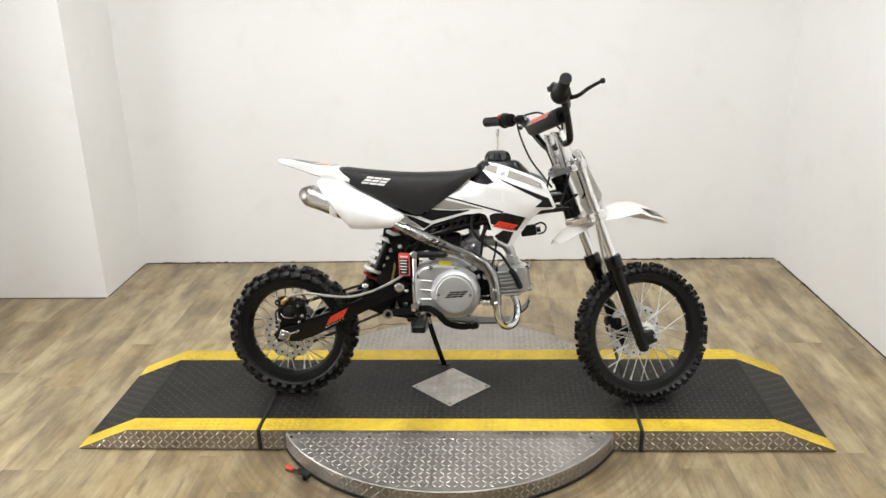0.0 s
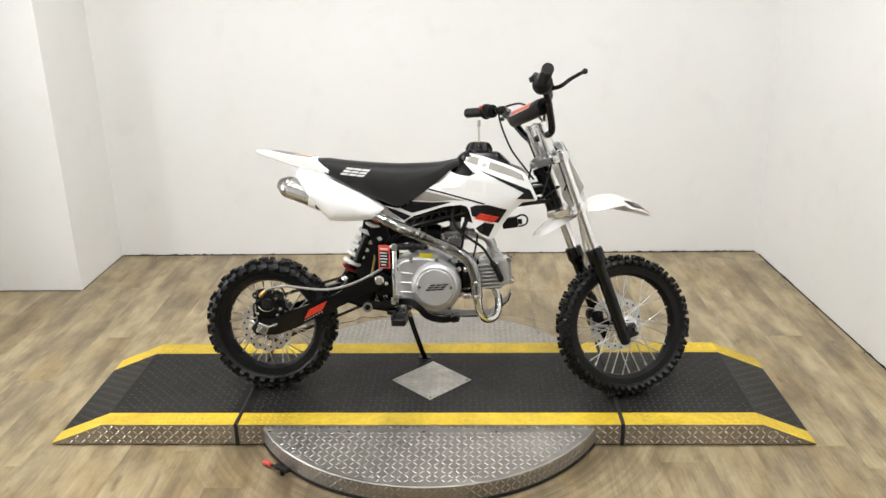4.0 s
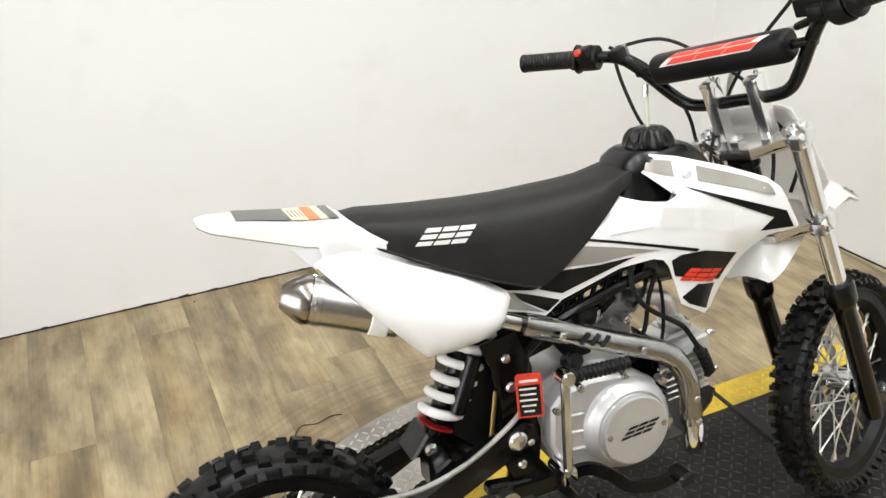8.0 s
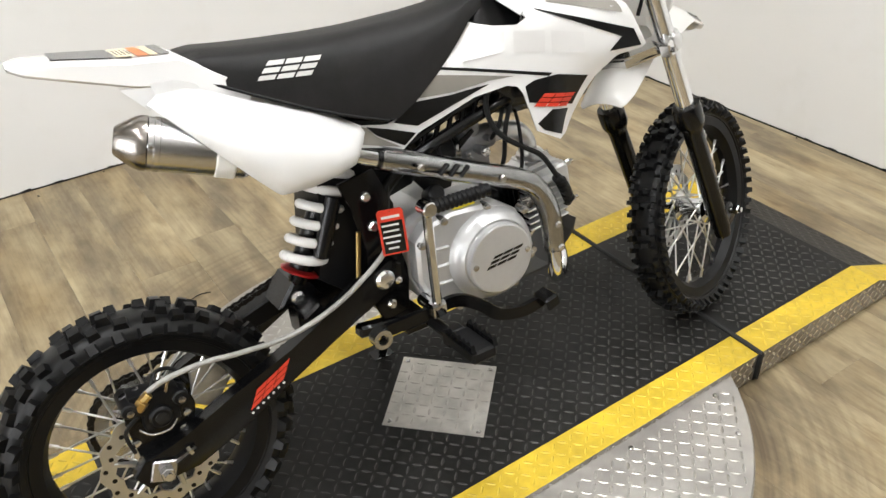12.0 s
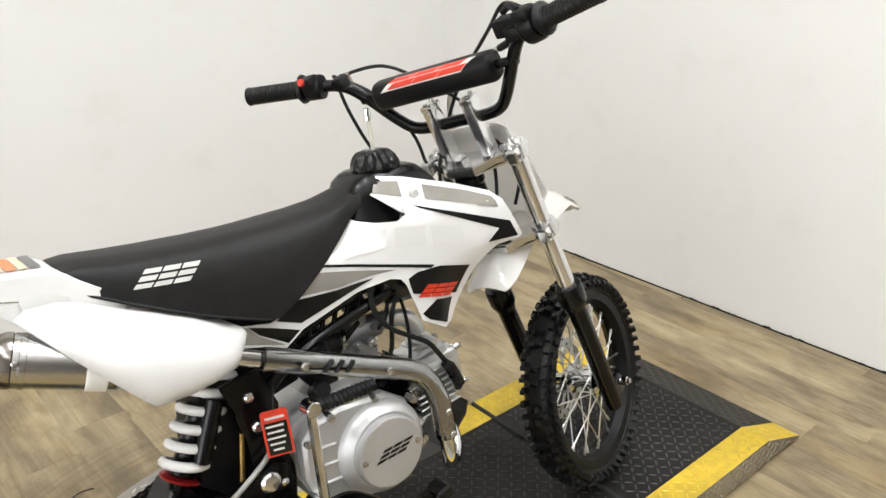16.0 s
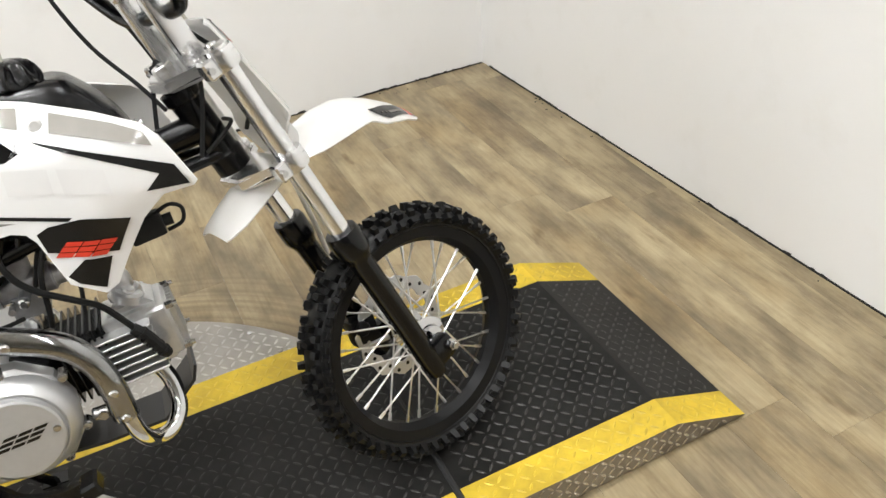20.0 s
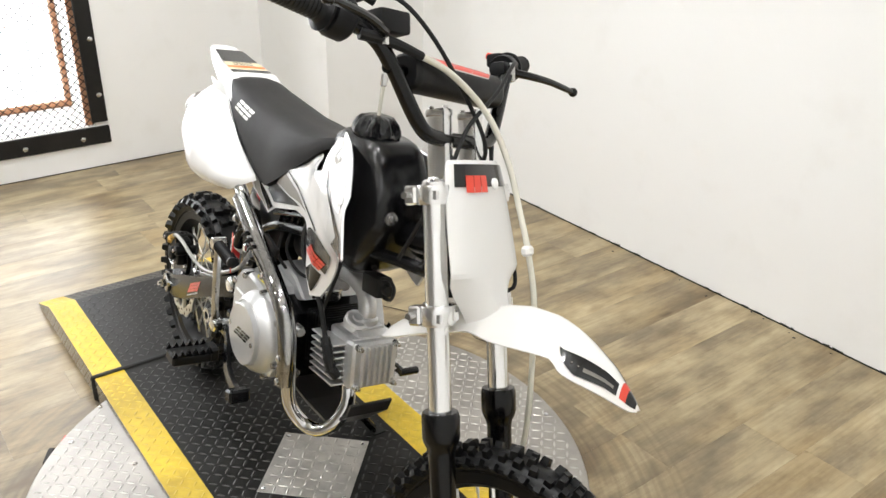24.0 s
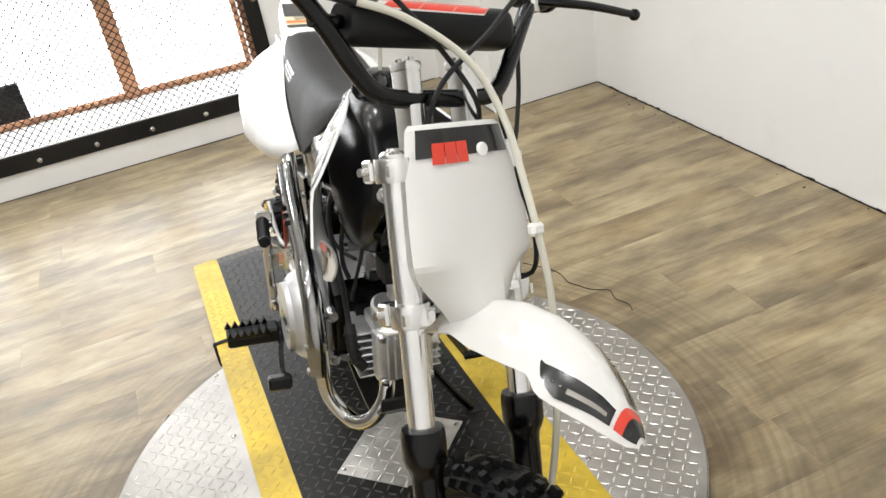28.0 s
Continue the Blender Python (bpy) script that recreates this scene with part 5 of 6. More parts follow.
# intake and carburettor
bm = tube(BM(), [(0.150, 0.004, 0.470), (0.148, 0.004, 0.500), (0.130, 0.004, 0.525), (0.095, 0.002, 0.535), (0.070, 0.0, 0.535)], 0.0165, 14)
part("intake_pipe", bm, "cast", bike, "cast intake manifold")
bm = BM()
box(bm, (0.152, 0.004, 0.470), (0.050, 0.046, 0.007), (0, -6, 0), 0.002)
part("intake_flange", bm, "cast", bike)
bm = BM()
cyl(bm, (-0.015, 0, 0.532), (0.072, 0, 0.535), 0.021, seg=20, bevel=0.003)
box(bm, (0.030, 0, 0.505), (0.048, 0.048, 0.040), (0, 0, 0), 0.008, 2)
cyl(bm, (0.030, 0, 0.535), (0.030, 0, 0.578), 0.018, seg=18, bevel=0.003)
cyl(bm, (0.030, -0.045, 0.525), (0.030, -0.02, 0.525), 0.008, seg=10)
cyl(bm, (0.010, -0.040, 0.512), (0.010, -0.02, 0.512), 0.005, seg=8)
cyl(bm, (0.050, -0.038, 0.540), (0.050, -0.02, 0.540), 0.006, seg=8)
carb = part("carburettor", bm, "carb_metal", bike, "cast carburettor with screws")
for x, z in ((0.010, 0.488), (0.050, 0.488), (0.012, 0.520), (0.048, 0.520)):
    part("carburettor_screw", lathe(BM(), [(0.0035, 0), (0.0035, 0.003), (0.0012, 0.0034)], 8, pose(x, -0.024, z, 90, 0, 0)), "polished", carb)
part("float_bowl", lathe(BM(), [(0.004, 0.462), (0.017, 0.464), (0.020, 0.470), (0.020, 0.486), (0.025, 0.488), (0.025, 0.492)], 18, Matrix.Translation((0.030, -0.002, 0))), "polished", carb, "bright float bowl")
part("slide_cap", lathe(BM(), [(0.020, 0.574), (0.021, 0.576), (0.021, 0.590), (0.016, 0.596), (0.006, 0.600), (0.005, 0.614)], 18, Matrix.Translation((0.030, 0, 0))), "black_plastic", carb, "black slide cap")
part("choke_lever", prism(BM(), [(-0.012, 0.536), (-0.006, 0.542), (0.020, 0.560), (0.016, 0.566), (-0.010, 0.552)], -0.036, -0.033, 0.0008), "black_paint", carb)
part("idle_knob", lathe(BM(), [(0.007, 0.0), (0.0075, 0.002), (0.0075, 0.008), (0.005, 0.010), (0.002, 0.010)], 12, pose(0.030, -0.044, 0.525, 90, 0, 0)), "polished", carb)
part("fuel_hose", tube(BM(), [(0.050, -0.036, 0.540), (0.058, -0.050, 0.560), (0.070, -0.050, 0.590), (0.090, -0.040, 0.615)], 0.0036, 8), "cable", carb)
part("carburettor_clamp", lathe(BM(), [(0.0235, 0.0), (0.0245, 0.001), (0.0245, 0.010), (0.0235, 0.011)], 20, pose(-0.012, 0, 0.532, 0, 90, 0)), "steel", carb)
bm = lathe(BM(), [(0.026, 0.0), (0.030, -0.01), (0.036, -0.06), (0.034, -0.066), (0.01, -0.068)], 24, pose(-0.015, 0, 0.534, 0, 90, 0))
part("air_filter", bm, "black_plastic", bike, "black cone air filter")

# spark plug, leads and coil
bm = BM()
tube(bm, [(0.150, -0.074, 0.452), (0.164, -0.075, 0.436), (0.176, -0.072, 0.410), (0.182, -0.060, 0.392)], 0.0088, 10)
for k in range(5):
    a = Vector((0.158, -0.0752, 0.444)).lerp(Vector((0.178, -0.070, 0.404)), k / 4)
    cyl(bm, a, a + Vector((0.0018, 0, -0.0034)), 0.0108, seg=10)
pc = part("plug_cap", bm, "cable", bike, "black ribbed spark plug cap")
bm = tube(BM(), [(0.205, -0.03, 0.600), (0.12, -0.045, 0.640), (0.045, -0.060, 0.640), (0.026, -0.070, 0.606), (0.034, -0.074, 0.572), (0.056, -0.075, 0.546), (0.090, -0.075, 0.522), (0.121, -0.075, 0.500), (0.142, -0.075, 0.470), (0.156, -0.075, 0.446)], 0.0046, 8)
part("plug_lead", bm, "cable", bike)
bm = tube(BM(), [(0.088, -0.055, 0.640), (0.082, -0.058, 0.605), (0.064, -0.062, 0.560), (0.058, -0.060, 0.512), (0.052, -0.050, 0.480)], 0.0040, 8)
part("breather_hose", bm, "cable", bike)
bm = box(BM(), (0.208, -0.025, 0.574), (0.050, 0.030, 0.034), (0, -8, 0), 0.005, 2)
cyl(bm, (0.233, -0.025, 0.577), (0.246, -0.025, 0.578), 0.009, seg=12)
part("ignition_coil", bm, "cable", bike, "black ignition coil")
bm = tube(BM(), [(0.222, -0.030, 0.590), (0.246, -0.030, 0.600), (0.262, -0.028, 0.590), (0.258, -0.028, 0.570), (0.236, -0.026, 0.562)], 0.003, 8)
part("coil_wire", bm, "cable", bike)
for pts in ([(0.100, -0.03, 0.60), (0.105, -0.04, 0.55), (0.100, -0.05, 0.50), (0.09, -0.055, 0.46)], [(0.06, 0.03, 0.60), (0.06, 0.04, 0.54), (0.04, 0.05, 0.49)], [(-0.06, -0.05, 0.57), (-0.055, -0.06, 0.53), (-0.02, -0.05, 0.50), (0.02, -0.03, 0.495)], [(-0.10, -0.05, 0.545), (-0.085, -0.062, 0.51), (-0.05, -0.06, 0.495)]):
    part("wire", tube(BM(), pts, 0.0032, 8), "cable", bike)
part("heat_flap", prism(BM(), [(-0.125, 0.530), (-0.105, 0.545), (-0.05, 0.532), (-0.06, 0.500), (-0.10, 0.497)], -0.082, -0.076, 0.001), "black_plastic", bike, "black rubber flap")

# exhaust
HEADER = [(0.158, -0.018, 0.362), (0.172, -0.023, 0.325), (0.172, -0.043, 0.288), (0.155, -0.065, 0.268), (0.13, -0.084, 0.272), (0.114, -0.105, 0.305), (0.107, -0.112, 0.36), (0.1, -0.113, 0.415), (0.08, -0.113, 0.46), (0.045, -0.112, 0.488), (-0.04, -0.108, 0.523), (-0.144, -0.102, 0.567), (-0.22, -0.093, 0.6), (-0.3, -0.093, 0.63), (-0.39, -0.088, 0.655)]
bm = tube(BM(), HEADER, 0.0128, 16, 8)
ex = part("exhaust_pipe", bm, "chrome", bike, "chromed exhaust header pipe")
part("exhaust_flange", box(BM(), (0.158, -0.016, 0.362), (0.048, 0.040, 0.008), (0, -6, 0), 0.003), "chrome", ex)
SH = [(0.107, -0.116, 0.345), (0.101, -0.116, 0.413), (0.081, -0.116, 0.46), (0.045, -0.115, 0.49), (-0.04, -0.111, 0.526), (-0.13, -0.106, 0.564), (-0.185, -0.102, 0.587)]
bm = BM()
path = smooth_path(SH, 8)
rings = []
for i, p in enumerate(path):
    d = (path[min(i + 1, len(path) - 1)] - path[max(i - 1, 0)]).normalized()
    out = (Vector((0, -1, 0)) - d * d.dot(Vector((0, -1, 0)))).normalized()
    sd = d.cross(out)
    rings.append([bm.verts.new(p + (out * math.cos(a) + sd * math.sin(a)) * 0.0185) for a in (radians(-115 + 230 * k / 14) for k in range(15))])
for a, b in zip(rings, rings[1:]):
    for k in range(14):
        bm.faces.new((a[k], a[k + 1], b[k + 1], b[k]))
bmesh.ops.solidify(bm, geom=bm.faces[:], thickness=-0.0015)
hs = part("heat_shield", bm, "chrome", ex, "chromed slotted heat shield", 40)
for k in range(3):
    b = box(BM(), (-0.060 - 0.0175 * k, -0.1275, 0.5375 + 0.0064 * k), (0.022, 0.010, 0.0050), (0, -40, 0), 0.0015)
    part("shield_slot", b, "black_plastic", hs)
for x, z in ((-0.135, 0.566), (0.005, 0.508), (0.104, 0.395), (0.108, 0.352)):
    part("shield_bolt", lathe(BM(), [(0.0065, 0), (0.0065, 0.003), (0.004, 0.005), (0.002, 0.005)], 12, pose(x, -0.1325, z, 90, 0, 0)), "steel", hs)
A, B = Vector((-0.375, -0.105, 0.650)), Vector((-0.515, -0.072, 0.697))
mz = Matrix.Translation(A) @ (B - A).to_track_quat("Z", "Y").to_matrix().to_4x4()
Lm = (B - A).length
mf = part("muffler", lathe(BM(), [(0.014, -0.035), (0.027, -0.012), (0.0340, 0.0), (0.0340, Lm * 0.70), (0.0352, Lm * 0.705), (0.0352, Lm * 0.75), (0.0342, Lm * 0.755), (0.0342, Lm * 0.80), (0.031, Lm * 0.81)], 40, mz), "steel", bike, "brushed steel muffler can")
part("muffler_tip", lathe(BM(), [(0.0325, Lm * 0.80), (0.0352, Lm * 0.81), (0.0352, Lm * 0.86), (0.0325, Lm * 0.91), (0.0265, Lm * 0.98), (0.0195, Lm * 1.05), (0.0165, Lm * 1.07), (0.0145, Lm * 1.06), (0.011, Lm * 0.97)], 40, mz), "dark_steel", mf, "tapered muffler tip with its dark reflection put in the colour")
part("muffler_strap", lathe(BM(), [(0.0343, 0.012), (0.0360, 0.014), (0.0360, 0.036), (0.0343, 0.038)], 40, mz), "white_trim", mf, "pale grey mounting strap")
for a in (0.2, 2.3, 4.4):
    part("rivet", lathe(BM(), [(0.004, 0), (0.004, 0.002), (0.002, 0.003)], 8, mz @ Matrix.Rotation(a, 4, "Z") @ pose(0.0345, 0, Lm * 0.78, 0, 90, 0)), "chrome", mf)

# pedals, kick starter, stand
bm = BM()
cyl(bm, (-0.147, -0.100, 0.338), (-0.147, -0.150, 0.338), 0.011, seg=14, bevel=0.001)
box(bm, (-0.147, -0.148, 0.340), (0.026, 0.020, 0.026), (0, 0, 0), 0.006, 2)
tube(bm, [(-0.147, -0.150, 0.342), (-0.148, -0.154, 0.42), (-0.147, -0.156, 0.515)], 0.0075, 10)
cyl(bm, (-0.147, -0.170, 0.512), (-0.147, -0.142, 0.512), 0.012, seg=14, bevel=0.002)
kick = part("kick_starter", bm, "chrome", bike, "chrome kick-start lever folded in")
bm = BM()
lathe(bm, [(0.006, 0.0), (0.010, 0.004)] + [p for k in range(11) for p in ((0.0115, 0.008 + k * 0.0075), (0.0095, 0.0115 + k * 0.0075))] + [(0.010, 0.094), (0.005, 0.096)], 14, Matrix.Translation((-0.140, -0.160, 0.512)) @ Vector((1, -0.10, 0.03)).to_track_quat("Z", "Y").to_matrix().to_4x4())
part("kick_rubber", bm, "black_plastic", kick, "ribbed black rubber", 20)
for s in (-1, 1):
    bm = BM()
    cyl(bm, (-0.135, s * 0.075, 0.290), (-0.135, s * 0.155, 0.290), 0.010, seg=12)
    box(bm, (-0.130, s * 0.160, 0.288), (0.034, 0.024, 0.030), (0, 0, 0), 0.004)
    box(bm, (-0.126, s * 0.205, 0.290), (0.044, 0.078, 0.022), (0, 0, 0), 0.004)
    peg = part("foot_peg", bm, "black_plastic", bike, "black serrated foot peg")
    for i in range(6):
        for x in (-0.145, -0.107):
            b = prism(BM(), [(-0.0065, 0), (0.0065, 0), (0.0, 0.013)], -0.0035, 0.0035)
            part("peg_tooth", shift(b, Matrix.Translation((x, s * (0.172 + 0.0135 * i), 0.300)) @ Matrix.Rotation(math.pi / 2, 4, "Z")), "black_paint", peg, "", 0)
bm = BM()
box(bm, (-0.155, 0, 0.288), (0.055, 0.20, 0.016), (0, 0, 0), 0.004)
box(bm, (-0.205, -0.07, 0.300), (0.10, 0.024, 0.020), (0, 8, 0), 0.004)
part("peg_bar", bm, "black_paint", bike)
bm = lathe(BM(), [(0.009, 0.0), (0.016, 0.0), (0.016, 0.020), (0.009, 0.020)], 20, pose(-0.238, -0.112, 0.312, 90, 0, 0), closed=True)
part("pivot_ring", bm, "steel", bike, "bright steel pivot ring")


def strap(bm, pts, w, t):
    """A flat bar along points."""
    path = smooth_path(pts, 6)
    secs = []
    for i, p in enumerate(path):
        d = (path[min(i + 1, len(path) - 1)] - path[max(i - 1, 0)]).normalized()
        y = Vector((0, 1, 0))
        y = (y - d * y.dot(d)).normalized()
        z = d.cross(y)
        secs.append([p + y * a * t + z * b * w for a, b in ((-0.5, -0.5), (0.5, -0.5), (0.5, 0.5), (-0.5, 0.5))])
    return loft(bm, secs)


bm = strap(BM(), [(-0.225, -0.118, 0.318), (-0.17, -0.128, 0.325), (-0.11, -0.138, 0.335), (-0.075, -0.150, 0.320), (-0.045, -0.158, 0.294), (0.0, -0.163, 0.284), (0.035, -0.166, 0.290)], 0.020, 0.009)
box(bm, (0.042, -0.174, 0.294), (0.026, 0.040, 0.024), (0, -15, 0), 0.004)
part("brake_pedal", bm, "black_paint", bike, "black cranked brake pedal", 25)
bm = strap(BM(), [(-0.06, 0.13, 0.325), (0.02, 0.14, 0.318), (0.085, 0.15, 0.312)], 0.014, 0.007)
cyl(bm, (0.088, 0.145, 0.312), (0.088, 0.185, 0.312), 0.008, seg=10)
part("gear_lever", bm, "black_paint", bike)
bm = BM()
box(bm, (-0.140, 0.055, 0.282), (0.045, 0.04, 0.034), (0, 0, 0), 0.005)
tube(bm, [(-0.140, 0.065, 0.280), (-0.128, 0.11, 0.21), (-0.107, 0.19, 0.100), (-0.096, 0.236, 0.047)], 0.0090, 10)
box(bm, (-0.096, 0.243, 0.0445), (0.046, 0.030, 0.005), (10.3, 0, 0), 0.001)
part("side_stand", bm, "black_paint", bike, "black side stand, folded out")
bm = cyl(BM(), (-0.136, 0.050, 0.272), (-0.128, 0.085, 0.235), 0.005, seg=8)
part("stand_spring", bm, "steel", bike)
bm = prism(BM(), [(-0.08, 0.272), (0.06, 0.264), (0.15, 0.268), (0.206, 0.320), (0.214, 0.345), (0.210, 0.347), (0.202, 0.323), (0.147, 0.273), (0.06, 0.269), (-0.08, 0.277)], -0.042, 0.042)
sk = part("skid_plate", bm, "grey_plate", bike, "dark grey slotted skid plate", 0)
for y in (-0.032, -0.020, -0.008, 0.008, 0.020, 0.032):
    b = box(BM(), (0.181, y, 0.3005), (0.042, 0.006, 0.0024), (0, -42, 0))
    part("skid_slot", b, "gap_rubber", sk, "", 0)

# ---- steering head, bars and front fender (x ahead, y left, z along the steering axis) ----


BARM = FORK @ Matrix.Translation((0.004, 0, 0.082)) @ Matrix.Rotation(radians(2.5), 4, "Z") @ Matrix.Rotation(radians(-1.7), 4, "X") @ Matrix.Translation((0, 0, -0.094))
FKM = [FORK]


def fpart(name, bm, mat, parent, label="", smooth=30.0):
    return part(name, shift(bm, FKM[0]), mat, parent, label, smooth)


EF = 0.045
bm = BM()
outline = [(-0.022, -0.030), (0.010, -0.060), (EF - 0.012, -LEG - 0.021), (EF + 0.018, -LEG - 0.021), (EF + 0.024, -LEG + 0.018), (0.040, -0.038), (0.040, 0.038), (EF + 0.024, LEG - 0.018), (EF + 0.018, LEG + 0.021), (EF - 0.012, LEG + 0.021), (0.010, 0.060), (-0.022, 0.030)]


def slab(z0, z1, bevel):
    b = BM()
    lo, hi = [b.verts.new((x, y, z0)) for x, y in outline], [b.verts.new((x, y, z1)) for x, y in outline]
    fs = [b.faces.new(lo[::-1]), b.faces.new(hi)]
    m = len(outline)
    for k in range(m):
        b.faces.new((lo[k], lo[(k + 1) % m], hi[(k + 1) % m], hi[k]))
    bmesh.ops.bevel(b, geom=list({e for f in fs for e in f.edges}), offset=bevel, segments=2, affect="EDGES")
    return b


top = fpart("top_clamp", slab(-0.006, 0.014, 0.004), "polished", bike, "polished aluminium top triple clamp", 25)
low = fpart("lower_clamp", slab(-0.176, -0.156, 0.004), "polished", bike, "polished lower triple clamp", 25)
for s in (-1, 1):
    for z0, z1, par in ((-0.009, 0.018, top), (-0.178, -0.150, low)):
        b = lathe(BM(), [(0.0168, z0), (0.0235, z0), (0.0245, z0 + 0.003), (0.0245, z1 - 0.003), (0.0235, z1), (0.0168, z1)], 28, Matrix.Translation((EF, s * LEG, 0)))
        fpart("clamp_ring", b, "polished", par)
        b = box(BM(), (EF - 0.026, s * (LEG + 0.012), (z0 + z1) / 2), (0.020, 0.022, z1 - z0), (0, 0, 0), 0.003)
        fpart("clamp_ear", b, "polished", par)
        b = cyl(BM(), (EF - 0.030, s * (LEG - 0.004), (z0 + z1) / 2), (EF - 0.030, s * (LEG + 0.030), (z0 + z1) / 2), 0.005, seg=8)
        fpart("clamp_bolt", b, "steel", par)
    b = lathe(BM(), [(0.0165, 0.017), (0.0175, 0.018), (0.0175, 0.022), (0.013, 0.026), (0.008, 0.026), (0.007, 0.029), (0.002, 0.029)], 24, Matrix.Translation((EF, s * LEG, 0)))
    fpart("fork_cap", b, "polished", top)
b = cyl(BM(), (0.0, 0, 0.012), (0.0, 0, 0.028), 0.015, seg=6, bevel=0.002)
fpart("stem_nut", b, "polished", top)
# bar risers
RIS = 0.042
for s in (-1, 1):
    b = BM()
    box(b, (0.031, s * RIS, 0.066), (0.032, 0.022, 0.106), (0, 0, 0), 0.004, 2)
    r = fpart("bar_riser", b, "polished", bike, "tall polished bar riser")
    b = box(BM(), (0.031, s * RIS, 0.121), (0.034, 0.024, 0.012), (0, 0, 0), 0.004, 2)
    fpart("riser_cap", b, "polished", r)
    for x in (0.018, 0.042):
        b = cyl(BM(), (x, s * RIS, 0.126), (x, s * RIS, 0.131), 0.004, seg=8)
        fpart("cap_bolt", b, "steel", r)
# handlebar, clamped a little askew
FKM[0] = BARM
BAR = [(-0.038, 0.352, 0.262), (-0.020, 0.275, 0.246), (-0.002, 0.225, 0.234), (0.014, 0.188, 0.217), (0.022, 0.160, 0.186), (0.028, 0.120, 0.128), (0.031, 0.095, 0.102), (0.032, 0.062, 0.094), (0.032, 0.0, 0.094)]
full = BAR + [(x, -y, z) for x, y, z in BAR[-2::-1]]
bar = fpart("handlebar", tube(BM(), full, 0.0110, 14, 8), "black_paint", bike, "glossy black handlebar with crossbar")
b = cyl(BM(), (0.020, -0.166, 0.180), (0.020, 0.166, 0.180), 0.008, seg=12)
fpart("crossbar", b, "black_paint", bar)
PADC, PADR, PADL = Vector((0.020, 0, 0.180)), 0.026, 0.126


def pad_ring(y, k):
    return [(PADC.x + PADR * k * math.copysign(abs(math.cos(a)) ** 0.75, math.cos(a)), y, PADC.z + PADR * k * math.copysign(abs(math.sin(a)) ** 0.75, math.sin(a))) for a in (2 * math.pi * j / 28 for j in range(28))]


b = loft(BM(), [pad_ring(-PADL, 0.80), pad_ring(-PADL + 0.004, 0.96), pad_ring(-PADL + 0.010, 1.0), pad_ring(PADL - 0.010, 1.0), pad_ring(PADL - 0.004, 0.96), pad_ring(PADL, 0.80)])
pad = fpart("bar_pad", b, "black_plastic", bar, "black foam crossbar pad with red panel", 40)


def pad_patch(y0, y1, a0, a1, k, skew=0.0):
    bm = BM()
    rows = []
    for i in range(9):
        a = a0 + (a1 - a0) * i / 8
        dy = skew * (i / 8 - 0.5)
        rows.append([bm.verts.new((PADC.x + PADR * k * math.copysign(abs(math.cos(a)) ** 0.75, math.cos(a)), y + dy, PADC.z + PADR * k * math.copysign(abs(math.sin(a)) ** 0.75, math.sin(a)))) for y in (y0, (y0 + y1) / 2, y1)])
    for p, q in zip(rows, rows[1:]):
        for j in range(2):
            bm.faces.new((p[j], p[j + 1], q[j + 1], q[j]))
    return bm


for a0, a1, sk_ in ((radians(103), radians(155), 0.03), (radians(77), radians(25), -0.03)):
    fpart("pad_border", pad_patch(-0.086, 0.086, a0 - 0.05 * (1 if a1 > a0 else -1), a1 + 0.08 * (1 if a1 > a0 else -1), 1.012, sk_), "pale_decal", pad, "", 40)
    for k in range(3):
        y0 = 0.078 - 0.053 * k
        am = (a0 + a1) / 2
        fpart("pad_emblem_bar", pad_patch(y0 - 0.050, y0, a0, am - 0.06 * (1 if a1 > a0 else -1), 1.024, sk_ * 0.5), "red", pad, "", 40)
        fpart("pad_emblem_bar", pad_patch(y0 - 0.051, y0 + 0.001, am, a1, 1.024, sk_ * 0.5), "red", pad, "", 40)
